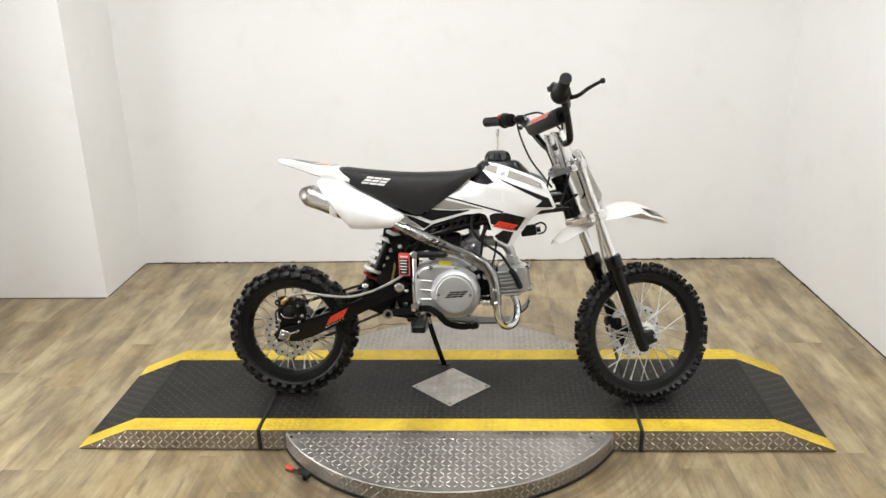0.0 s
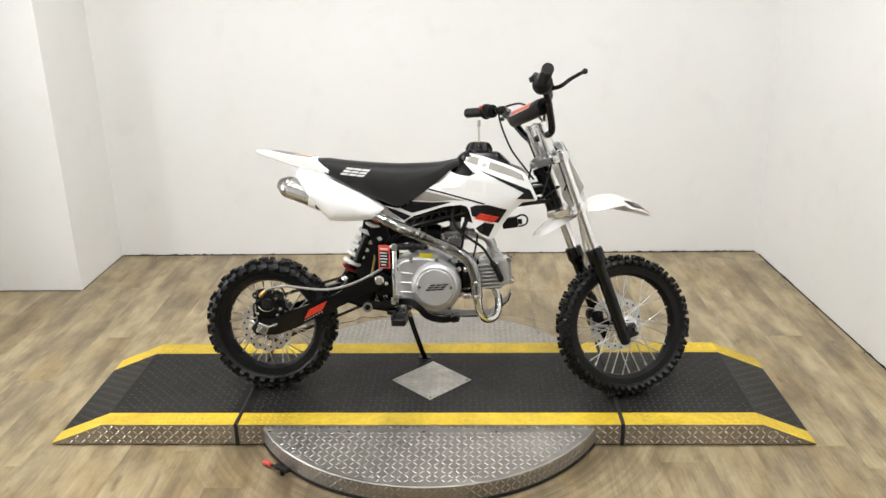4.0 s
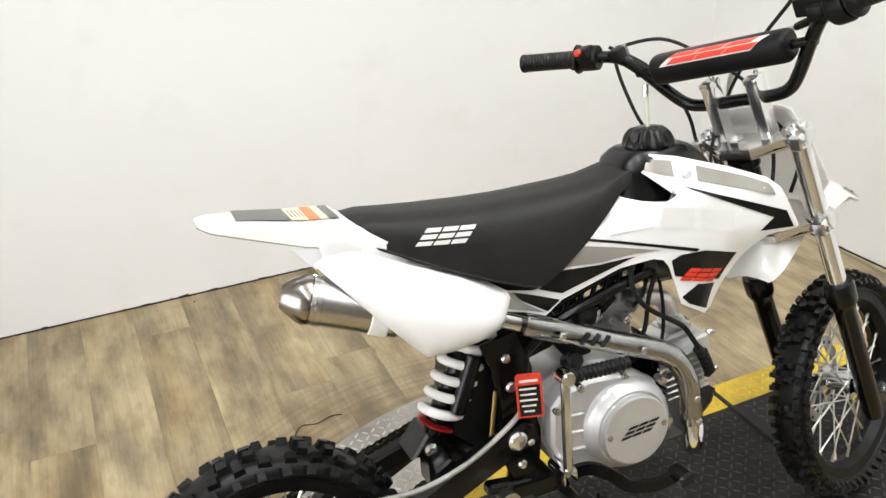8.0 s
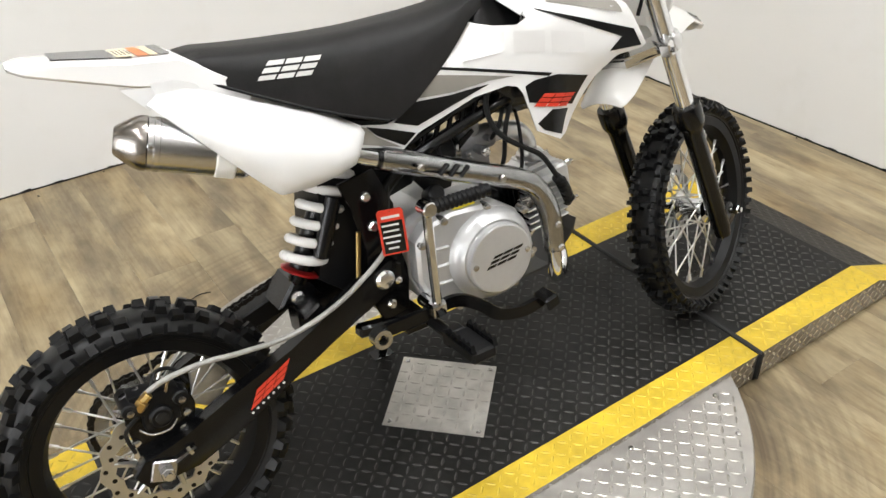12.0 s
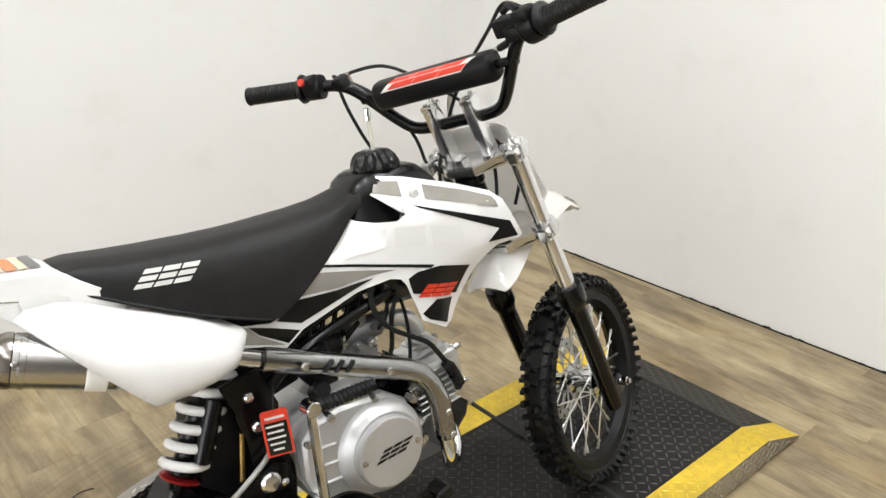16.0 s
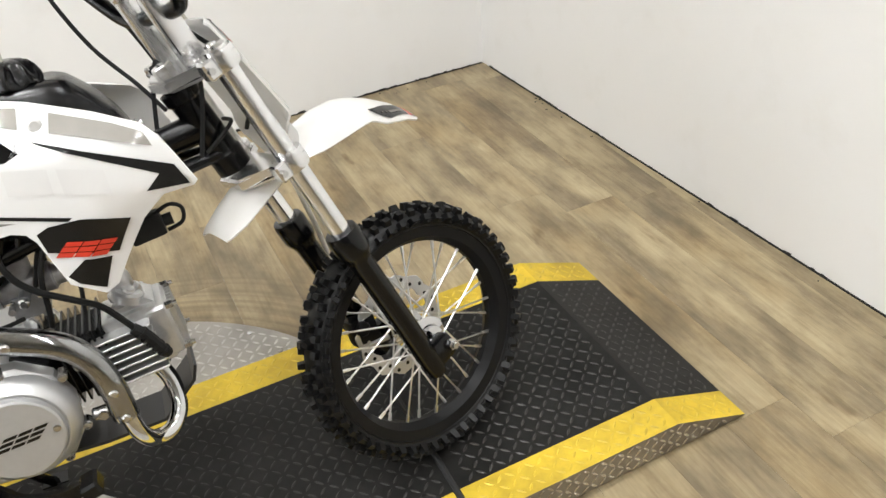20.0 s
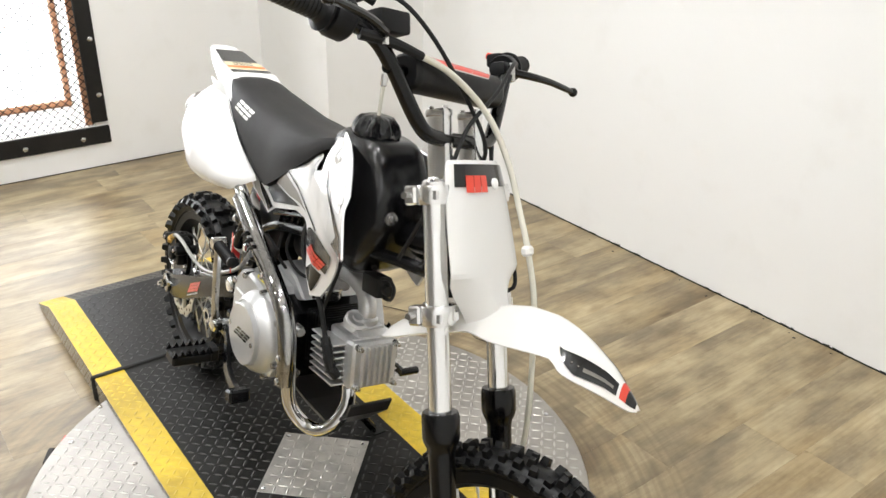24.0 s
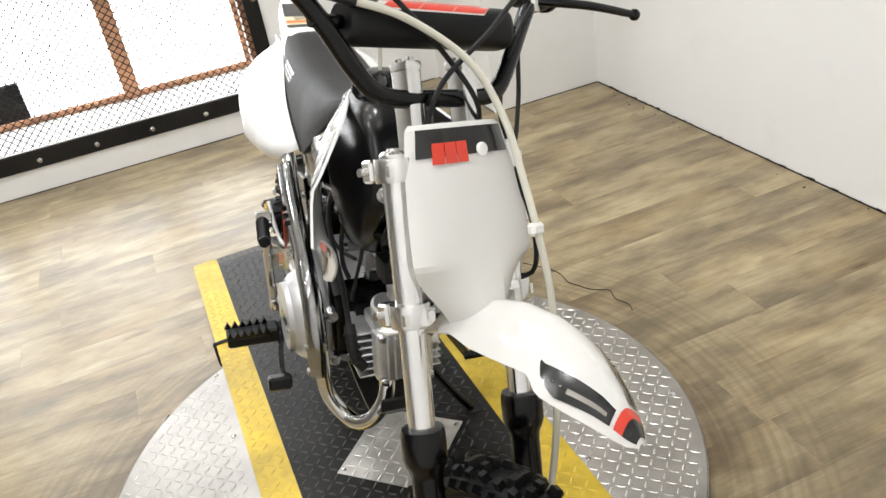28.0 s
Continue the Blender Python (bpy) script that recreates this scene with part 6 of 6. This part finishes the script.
# grips, controls, levers
d = (Vector(BAR[0]) - Vector(BAR[1])).normalized()
for s in (-1, 1):
    mir = Matrix.Diagonal((1, s, 1, 1))
    end = Vector(BAR[0]) + d * 0.010
    st = end - d * 0.118
    mg = Matrix.Translation(st) @ d.to_track_quat("Z", "Y").to_matrix().to_4x4()
    prof = [(0.012, 0.0), (0.026, 0.001), (0.027, 0.005), (0.019, 0.009)] + [p for k in range(17) for p in ((0.0168, 0.012 + k * 0.0060), (0.0158, 0.0155 + k * 0.0060))] + [(0.0175, 0.114), (0.017, 0.118), (0.004, 0.1185)]
    b = lathe(BM(), prof, 20, mg)
    fpart("grip", shift(b, mir), "rubber", bar, "ribbed black rubber grip", 25)
    b = BM()
    cp = st - d * 0.020
    mc = Matrix.Translation(cp) @ d.to_track_quat("Z", "Y").to_matrix().to_4x4()
    if s < 0:
        lathe(b, [(0.014, -0.014), (0.026, -0.014), (0.029, -0.010), (0.029, 0.010), (0.026, 0.016), (0.014, 0.016)], 24, mc)
        box(b, tuple(cp + Vector((-0.012, -0.004, 0.024))), (0.034, 0.028, 0.018), (0, 0, 0), 0.006, 2)
        tube(b, [cp + Vector((-0.014, -0.01, 0.030)), cp + Vector((0.006, -0.030, 0.036)), cp + Vector((0.020, -0.052, 0.026))], 0.006, 8)
        nm, lb = "throttle_housing", "black twist-grip throttle housing"
    else:
        lathe(b, [(0.012, -0.016), (0.022, -0.016), (0.023, -0.012), (0.023, 0.012), (0.021, 0.016), (0.012, 0.016)], 24, mc)
        box(b, tuple(cp + Vector((-0.012, -0.002, 0.014))), (0.030, 0.028, 0.024), (0, 0, 0), 0.006, 2)
        nm, lb = "switch_housing", "black switch housing with red stop button"
    hs_ = fpart(nm, shift(b, mir), "black_plastic", bar, lb)
    if s > 0:
        b = cyl(BM(), cp + Vector((-0.024, 0, 0.022)), cp + Vector((-0.032, 0, 0.025)), 0.0065, seg=14, bevel=0.001)
        fpart("stop_button", b, "red", hs_, "red stop button")
    # lever and perch
    lift = 0.022 if s < 0 else 0.0
    pv = cp - d * 0.050 + Vector((0.024, 0, -0.006))
    b = BM()
    box(b, tuple(cp - d * 0.048 + Vector((0.006, 0, 0.0))), (0.028, 0.026, 0.024), (0, 0, 0), 0.007, 2)
    if s < 0:
        box(b, tuple(cp - d * 0.060 + Vector((0.024, 0, 0.010))), (0.034, 0.052, 0.030), (0, 0, 12), 0.005, 2)
    pr = fpart("lever_perch", shift(b, mir), "black_plastic", bar)
    b = tube(BM(), [pv, pv + Vector((0.024, 0.030, -0.006)), pv + Vector((0.036, 0.085, -0.010 + lift * 0.5)), pv + Vector((0.044, 0.160, -0.018 + lift))], (0.0072, 0.0052), 10)
    ball(b, pv + Vector((0.0445, 0.164, -0.0185 + lift)), 0.0085, 12)
    fpart("hand_lever", shift(b, mir), "black_paint", bar, "black ball-ended hand lever")
    b = cyl(BM(), pv + Vector((0.004, 0.0, 0.014)), pv + Vector((0.004, 0.0, -0.016)), 0.006, seg=8)
    fpart("lever_bolt", shift(b, mir), "steel", pr)

FKM[0] = FORK
# number plate
PROF = [(0.052, 0.066, 0.078), (0.046, 0.073, 0.080), (0.0, 0.083, 0.086), (-0.06, 0.090, 0.093), (-0.105, 0.093, 0.098), (-0.112, 0.091, 0.099), (-0.138, 0.071, 0.101), (-0.165, 0.050, 0.107), (-0.190, 0.034, 0.111)]


def plate_at(s, v, off=0.0):
    w = curve_fn([(p[0], p[1]) for p in PROF[::-1]])(s)
    f = curve_fn([(p[0], p[2]) for p in PROF[::-1]])(s)
    low_ = max(0.0, min(1.0, (-0.108 - s) / 0.08))   # the chin folds back beside its neck
    fold = max(0.0, abs(v) - 0.30) * (0.016 * min(1.0, low_ * 4) + 0.022 * low_)
    return Vector((f - 0.018 * (abs(v) ** 3.2) - fold + off, v * w - 0.003 + 0.002 * low_, s))


def patch(fn, us, vs, off=0.0, thick=0.0):
    bm = BM()
    rows = [[bm.verts.new(fn(u, v, off)) for v in vs] for u in us]
    for a, b in zip(rows, rows[1:]):
        for k in range(len(vs) - 1):
            bm.faces.new((a[k], a[k + 1], b[k + 1], b[k]))
    if thick:
        bmesh.ops.recalc_face_normals(bm, faces=bm.faces)
        bmesh.ops.solidify(bm, geom=bm.faces[:], thickness=thick)
    return bm


SP = [0.052, 0.046, 0.03, 0.0, -0.03, -0.06, -0.09, -0.105, -0.112, -0.125, -0.138, -0.150, -0.165, -0.178, -0.190]
VP = [-1 + 2 * k / 20 for k in range(21)]
plate_ = fpart("number_plate", patch(plate_at, SP, VP, 0.0, 0.003), "thin_white", bike, "white plastic front number plate", 18)
fpart("plate_decal", patch(plate_at, [0.046, 0.03, 0.014], [-0.88 + 1.76 * k / 16 for k in range(17)], 0.002), "black_decal", plate_, "black decal band", 40)
for k in range(3):
    fpart("plate_emblem_bar", patch(plate_at, [0.030, 0.006], [-0.66 + 0.21 * k, -0.56 + 0.21 * k, -0.46 + 0.21 * k], 0.003), "red", plate_, "", 40)
b = lathe(BM(), [(0.0085, 0.0), (0.0085, 0.003), (0.007, 0.005), (0.002, 0.005)], 16, Matrix.Translation(plate_at(0.018, 0.25)) @ pose(0, 0, 0, 0, 90, 0))
fpart("plate_peg", b, "white", plate_)
# front fender
FEN = [(-0.090, -0.200, 0.040, 0.010), (-0.082, -0.192, 0.048, 0.016), (-0.055, -0.180, 0.053, 0.026), (-0.020, -0.170, 0.054, 0.030), (0.03, -0.164, 0.053, 0.028), (0.075, -0.163, 0.051, 0.026), (0.11, -0.156, 0.055, 0.044), (0.15, -0.156, 0.057, 0.050), (0.19, -0.166, 0.056, 0.046), (0.206, -0.174, 0.055, 0.042), (0.220, -0.183, 0.061, 0.049), (0.242, -0.201, 0.053, 0.044), (0.272, -0.231, 0.037, 0.032), (0.298, -0.268, 0.017, 0.016), (0.306, -0.283, 0.006, 0.004)]


def fender_at(u, v, off=0.0):
    top_, w, dr = (curve_fn([(p[0], p[i]) for p in FEN])(u) for i in (1, 2, 3))
    return Vector((u, v * w * (1 + off / 0.05), top_ - dr * abs(v) ** 1.8 + off * (1 - abs(v) * 0.5)))


US = [-0.090 + 0.396 * k / 58 for k in range(59)]
VF = [-1 + 2 * k / 18 for k in range(19)]
fen = fpart("front_fender", patch(fender_at, US, VF, 0.0, 0.0035), "thin_white", bike, "white plastic front fender with pointed tip", 45)
for s in (-1, 1):
    lo_, hi_ = curve_fn([(0.214, 0.68), (0.237, 0.58), (0.284, 0.36)]), curve_fn([(0.214, 0.71), (0.222, 0.84), (0.237, 0.92), (0.284, 0.80)])
    vent = fpart("fender_decal", patch(lambda u, v, o: fender_at(u, s * (lo_(u) + (hi_(u) - lo_(u)) * v), o), [0.214 + 0.070 * k / 12 for k in range(13)], [0, 0.25, 0.5, 0.75, 1.0], 0.0016), "black_decal", fen, "dark side vent", 45)
    fpart("vent_strip", patch(lambda u, v, o: fender_at(u, s * (lo_(u) + (hi_(u) - lo_(u)) * (0.52 + 0.20 * v)), o), [0.246 + 0.034 * k / 6 for k in range(7)], [0, 0.5, 1.0], 0.0024), "dark_steel", vent, "", 45)
    for u in (0.232, 0.240):
        fpart("vent_bolt", ball(BM(), fender_at(u, s * (lo_(u) + (hi_(u) - lo_(u)) * 0.55), 0.002), 0.0016, 8), "dark_steel", vent)
fpart("fender_red_band", patch(fender_at, [0.287, 0.290, 0.294], [-0.8 + 0.1 * k for k in range(17)], 0.0016), "red", fen, "red tip band", 45)
fpart("fender_dark_tip", patch(fender_at, [0.294, 0.299, 0.304], [-0.8 + 0.1 * k for k in range(17)], 0.0016), "black_decal", fen, "dark tip", 45)
# front brake and lines
b = BM()
box(b, (0.030, LEG - 0.020, -0.545), (0.05, 0.034, 0.055), (0, 12, 0), 0.008, 2)
cyl(b, (0.024, LEG - 0.045, -0.535), (0.024, LEG + 0.008, -0.535), 0.014, seg=14, bevel=0.002)
fpart("front_caliper", b, "black_plastic", bike, "black front brake caliper")
HOSE = [(0.058, -0.128, 0.190), (0.066, -0.06, 0.170), (0.074, 0.020, 0.120), (0.088, 0.055, 0.05), (0.100, 0.068, -0.03), (0.108, 0.074, -0.085), (0.110, 0.086, -0.16), (0.10, 0.096, -0.25), (0.085, 0.100, -0.36), (0.06, 0.098, -0.46), (0.035, 0.09, -0.52)]
hose = fpart("front_brake_line", tube(BM(), HOSE, 0.0048, 10), "clear_tube", bike, "cream sheathed front brake line")
b = box(BM(), (0.108, 0.072, -0.084), (0.014, 0.022, 0.016), (0, 0, 0), 0.004)
fpart("line_clip", b, "white_trim", hose)
for pts, nm in (
    ([(0.020, -0.215, 0.250), (0.045, -0.165, 0.262), (0.064, -0.110, 0.222), (0.062, -0.02, 0.145), (0.055, 0.045, 0.065), (0.0, 0.055, 0.010), (-0.05, 0.05, -0.06)], "throttle_cable"),
    ([(0.025, 0.205, 0.215), (0.060, 0.130, 0.205), (0.070, 0.060, 0.155), (0.060, -0.010, 0.100), (0.045, -0.035, 0.045), (0.010, -0.050, -0.02), (-0.045, -0.050, -0.09)], "clutch_cable"),
    ([(0.020, 0.215, 0.220), (0.030, 0.150, 0.165), (0.030, 0.105, 0.078), (0.036, 0.110, 0.0), (0.050, 0.125, -0.09), (0.066, 0.100, -0.145), (0.03, 0.06, -0.14)], "switch_cable"),
    ([(0.010, 0.200, 0.222), (-0.004, 0.192, 0.20), (-0.012, 0.186, 0.15), (-0.010, 0.175, 0.07), (0.0, 0.14, 0.0), (-0.01, 0.07, -0.04)], "control_cable"),
    ([(0.050, -0.035, 0.045), (0.066, -0.055, -0.01), (0.060, -0.060, -0.06), (0.030, -0.050, -0.10)], "loop_cable"),
):
    fpart(nm, tube(BM(), pts, 0.0033, 8), "cable", bike, "thin black control cable")
b = tube(BM(), [(-0.026, -0.02, -0.10), (0.0, -0.034, -0.09), (0.028, -0.024, -0.085), (0.032, 0.01, -0.085)], 0.003, 8)
fpart("cable_tie", b, "cable", bike)
# handle under the left grip side
fpart("hose_boot", tube(BM(), [(0.022, -0.205, 0.212), (0.045, -0.165, 0.202), (0.059, -0.120, 0.188)], (0.0085, 0.0062), 10), "cable", hose, "dark rubber hose boot")
# hanging tag
TAGM = BIKE @ Matrix.Translation((-0.186, -0.112, 0.472)) @ Matrix.Rotation(radians(-1), 4, "Y") @ Matrix.Rotation(radians(-20), 4, "Z")
tag = thing("warning_tag", TAGM, "red and black plastic warning tag hanging by the engine", "tag")
part("card", prism(BM(), [(-0.018, -0.036), (0.018, -0.036), (0.020, -0.034), (0.020, 0.034), (0.016, 0.038), (-0.016, 0.038), (-0.020, 0.034), (-0.020, -0.034)], -0.0008, 0.0008), "red", tag, "red card", 0)
part("black_field", box(BM(), (0, -0.0012, -0.007), (0.033, 0.0006, 0.052)), "black_decal", tag, "", 0)
part("heading_bar", box(BM(), (0, -0.0012, 0.026), (0.028, 0.0006, 0.004)), "pale_decal", tag, "", 0)
for k, w in enumerate((0.026, 0.024, 0.027, 0.022, 0.016)):
    part("text_bar", box(BM(), (-0.002, -0.0018, 0.013 - 0.0095 * k), (w, 0.0005, 0.0030)), "pale_decal", tag, "", 0)
part("tie", tube(BM(), [(0, -0.001, 0.034), (0.004, 0.01, 0.05), (0.008, 0.030, 0.062)], 0.0009, 6), "cable", tag)
# red-tipped pin at the turntable's edge
pin = thing("lock_pin", (-0.456, -0.468, 0.0), "red-gripped locking pin at the turntable's edge", "pin")
part("pin_body", (lambda b: (box(b, (0.022, 0.016, 0.022), (0.050, 0.016, 0.016), (0, 4, -30), 0.003), cyl(b, (-0.020, 0.052, 0.010), (0.040, 0.006, 0.022), 0.0045, seg=8), cyl(b, (0.022, 0.016, 0.0), (0.022, 0.016, 0.022), 0.007, seg=8), b)[-1])(BM()), "iron", pin)
part("pin_grip", cyl(BM(), (-0.046, 0.072, 0.009), (-0.018, 0.050, 0.010), 0.0085, 0.007, 12, 0.003), "red", pin, "red grip")

# ---- screened window ----
WD = WX0 - TW
win = thing("window_1", (0, 0, 0), "wide bright window behind black expanded-metal screen", "window", kind="structure")
FW_ = 0.075
yc, zc = (WIN_Y0 + WIN_Y1) / 2, (WIN_Z0 + WIN_Z1) / 2
for nm, c, s_ in (("frame", (WX0 + 0.004, yc, WIN_Z0 - 0.029), (0.012, WIN_Y1 - WIN_Y0 + 0.106, FW_)), ("frame", (WX0 + 0.004, yc, WIN_Z1 + 0.01), (0.012, WIN_Y1 - WIN_Y0 + 0.06, FW_)), ("frame", (WX0 + 0.0045, WIN_Y1 + 0.018, zc), (0.013, FW_ - 0.01, WIN_Z1 - WIN_Z0 - 0.055)), ("frame", (WX0 + 0.0045, WIN_Y0, zc), (0.013, FW_ - 0.01, WIN_Z1 - WIN_Z0 - 0.055))):
    fr = part(nm, box(BM(), c, s_, (0, 0, 0), 0.002), "iron", win, "black angle-iron frame", 0)
    horiz = s_[1] > s_[2]
    for k in range(8):
        t = (k + 0.5) / 8 - 0.5
        y, z = (c[1] + t * s_[1], c[2] - 0.008) if horiz else (c[1] + 0.012 * (1 if c[1] > yc else -1), c[2] + t * s_[2])
        part("bolt", lathe(BM(), [(0.011, 0), (0.011, 0.003), (0.007, 0.007), (0.003, 0.008)], 12, Matrix.Translation((WX0 + 0.010, y, z)) @ pose(0, 0, 0, 0, 90, 0)), "steel", fr)
bm = BM()
box(bm, (WX0 - 0.025, WIN_Y1 - 0.018, zc), (0.008, 0.030, WIN_Z1 - WIN_Z0))
part("inner_bar", bm, "rust", win, "rusty inner flat bar", 0)
# expanded metal: zigzag strands
bm = BM()
CW, CH, r = 0.034, 0.0165, 0.0021
xm = WX0 - 0.006
ny, nz = int((WIN_Y1 - WIN_Y0) / CW), int((WIN_Z1 - WIN_Z0) / CH)
for j in range(nz):
    z0 = WIN_Z0 + j * CH
    ring0 = None
    for i in range(2 * ny + 1):
        up_ = (i + j) % 2
        p = Vector((xm, WIN_Y0 + i * CW / 2, z0 + (CH * 0.46 if up_ else -CH * 0.46)))
        ring = [bm.verts.new(p + Vector((a, 0, b))) for a, b in ((r, 0), (0, r * 1.3), (-r, 0), (0, -r * 1.3))]
        if ring0:
            for k in range(4):
                bm.faces.new((ring0[k], ring0[(k + 1) % 4], ring[(k + 1) % 4], ring[k]))
        ring0 = ring
tagged(part("mesh_screen", bm, "iron", win, "black expanded-metal mesh", 0), kind="stuff")
# outer sash in the reveal
xs_ = WD + 0.03
part("sill", box(BM(), (WX0 - TW / 2, yc, WIN_Z0 + 0.0065), (TW, WIN_Y1 - WIN_Y0 - 0.004, 0.012)), "white_trim", win, "white sill", 0)
part("lower_rail", box(BM(), (xs_, yc, WIN_Z0 + 0.026), (0.03, WIN_Y1 - WIN_Y0 - 0.005, 0.026), (0, 0, 0), 0.004), "rust", win, "orange-brown lower rail", 0)
for y in (-0.320, -1.05):
    part("mullion", box(BM(), (xs_ + 0.004, y, zc), (0.04, 0.07, WIN_Z1 - WIN_Z0), (0, 0, 0), 0.004), "rust", win, "orange-brown mullion", 0)
part("outer_jamb", box(BM(), (xs_ + 0.002, WIN_Y1 - 0.012, zc), (0.04, 0.02, WIN_Z1 - WIN_Z0)), "rust", win, "", 0)
part("dark_panel", box(BM(), (xs_ - 0.06, -0.88, WIN_Z0 + 0.095), (0.03, 0.22, 0.19), (0, 0, 0), 0.004), "iron", win, "dark low panel outside", 0)
k = Mat("daylight", (1, 1, 1), 1.0)
k.b.inputs["Emission Color"].default_value = (0.96, 0.98, 1.0, 1)
k.b.inputs["Emission Strength"].default_value = 4.0
M["daylight"] = k.m
tagged(mesh_ob("backdrop", box(BM(), (WD - 0.75, yc, 1.2), (0.02, 5.0, 4.0)), "daylight", 0), "overexposed white daylight beyond the window", "backdrop", kind="structure")

# ceiling lamps
lamp0 = None
for i, (lx, ly) in enumerate(LAMPS):
    if lamp0 is None:
        lamp0 = thing("ceiling_light", (lx, ly, CEIL), "round recessed white ceiling downlight", "lamp", "ceiling downlights")
        part("bezel", lathe(BM(), [(0.085, -0.012), (0.105, -0.010), (0.105, -0.001), (0.085, -0.001)], 32, closed=True), "white_trim", lamp0)
        part("diffuser", lathe(BM(), [(0.084, -0.004), (0.084, -0.002)], 32), "lamp_glass", lamp0, "round diffuser")
    else:
        copy_thing(lamp0, Matrix.Translation((lx, ly, CEIL)))

# dark seam along the foot of the walls
bm = BM()
for c, s_ in (((-0.001, -4.5, 0.0025), (0.003, 8.9, 0.005)),):
    box(bm, c, s_)
rng = random.Random(4)
for k in range(60):   # flaked bits and dirt along the side wall's foot
    y, z = rng.uniform(-3.4, -0.02), rng.uniform(0.003, 0.006)
    box(bm, (-0.0015, y, z), (0.003, rng.uniform(0.004, 0.03), rng.uniform(0.002, 0.005)), (rng.uniform(-8, 8), 0, 0))
    if k % 3 == 0:
        box(bm, (-rng.uniform(0.006, 0.03), y, 0.0008), (rng.uniform(0.002, 0.006), rng.uniform(0.002, 0.008), 0.0016), (0, 0, rng.uniform(0, 90)))
shift(bm, SIDE_M)
for c, s_ in ((((PIER_X + WX1) / 2, WY1 - 0.001, 0.002), (WX1 - PIER_X - 0.01, 0.003, 0.004)), ((PIER_X + 0.001, 1.27, 0.002), (0.002, 0.48, 0.003)), (((WX0 + PIER_X) / 2, PIER_Y - 0.001, 0.002), (PIER_X - WX0 - 0.01, 0.002, 0.003)), ((WX0 + 0.001, -3.3, 0.002), (0.002, 8.6, 0.003))):
    box(bm, c, s_)
for k in range(70):   # crumbs and chipped paint along the back wall's foot
    x = rng.uniform(PIER_X + 0.05, WX1 - 0.03)
    box(bm, (x, WY1 - 0.0015, rng.uniform(0.003, 0.006)), (rng.uniform(0.005, 0.03), 0.003, rng.uniform(0.002, 0.006)), (0, rng.uniform(-8, 8), 0))
    if k % 2:
        box(bm, (x + 0.03, WY1 - rng.uniform(0.006, 0.05), 0.0008), (rng.uniform(0.002, 0.009), rng.uniform(0.002, 0.006), 0.0016), (0, 0, rng.uniform(0, 90)))
tagged(mesh_ob("trim", bm, "gap_rubber", 0), "dark gap along the foot of the walls", "trim", kind="structure")

# crack mark on the floor behind the turntable, made as a thin raised strand
crk = thing("floor_cord", (0, 0, 0), "thin dark crack mark on the floor behind the turntable", "cord")
part("cord", tube(BM(), [(-0.62, 0.56, 0.003), (-0.50, 0.63, 0.003), (-0.43, 0.632, 0.003), (-0.40, 0.645, 0.003), (-0.36, 0.665, 0.003), (-0.33, 0.700, 0.003), (-0.29, 0.692, 0.003), (-0.25, 0.705, 0.003), (-0.22, 0.698, 0.003)], 0.0012, 6), "cable", crk)

# ---- floor planks ----
PW, PL = 0.152, 0.92
rng = random.Random(11)
me = None
FX1 = WX1 + 0.4
rows = int((FX1 - WX0) / PW) + 1
for i in range(rows):
    x0 = WX0 + i * PW
    x1 = min(FX1, x0 + PW)
    y = WY0 - rng.uniform(0, PL)
    while y < WY1:
        a, b = max(WY0, y), min(WY1, y + PL)
        if b - a > 0.02:
            g = 0.00012
            bm = BM()
            X0, X1, Y0, Y1 = -(x1 - x0) / 2 + g, (x1 - x0) / 2 - g, -(b - a) / 2 + g, (b - a) / 2 - g
            c = 0.00022
            lo = [bm.verts.new(p) for p in ((X0, Y0, -0.004), (X1, Y0, -0.004), (X1, Y1, -0.004), (X0, Y1, -0.004))]
            mi = [bm.verts.new(p) for p in ((X0, Y0, -c), (X1, Y0, -c), (X1, Y1, -c), (X0, Y1, -c))]
            hi = [bm.verts.new(p) for p in ((X0 + c, Y0 + c, 0), (X1 - c, Y0 + c, 0), (X1 - c, Y1 - c, 0), (X0 + c, Y1 - c, 0))]
            bm.faces.new(hi)
            for k in range(4):
                j = (k + 1) % 4
                bm.faces.new((lo[k], lo[j], mi[j], mi[k]))
                bm.faces.new((mi[k], mi[j], hi[j], hi[k]))
            full = abs(b - a - PL) < 1e-6 and abs(x1 - x0 - PW) < 1e-6
            if full and me:
                bm.free()
                ob = new("plank", me)
            else:
                ob = mesh_ob("plank", bm, "plank", 0)
                if full:
                    me = ob.data
            ob.parent = floor
            ob.location = ((x0 + x1) / 2, (a + b) / 2, 0)
        y += PL
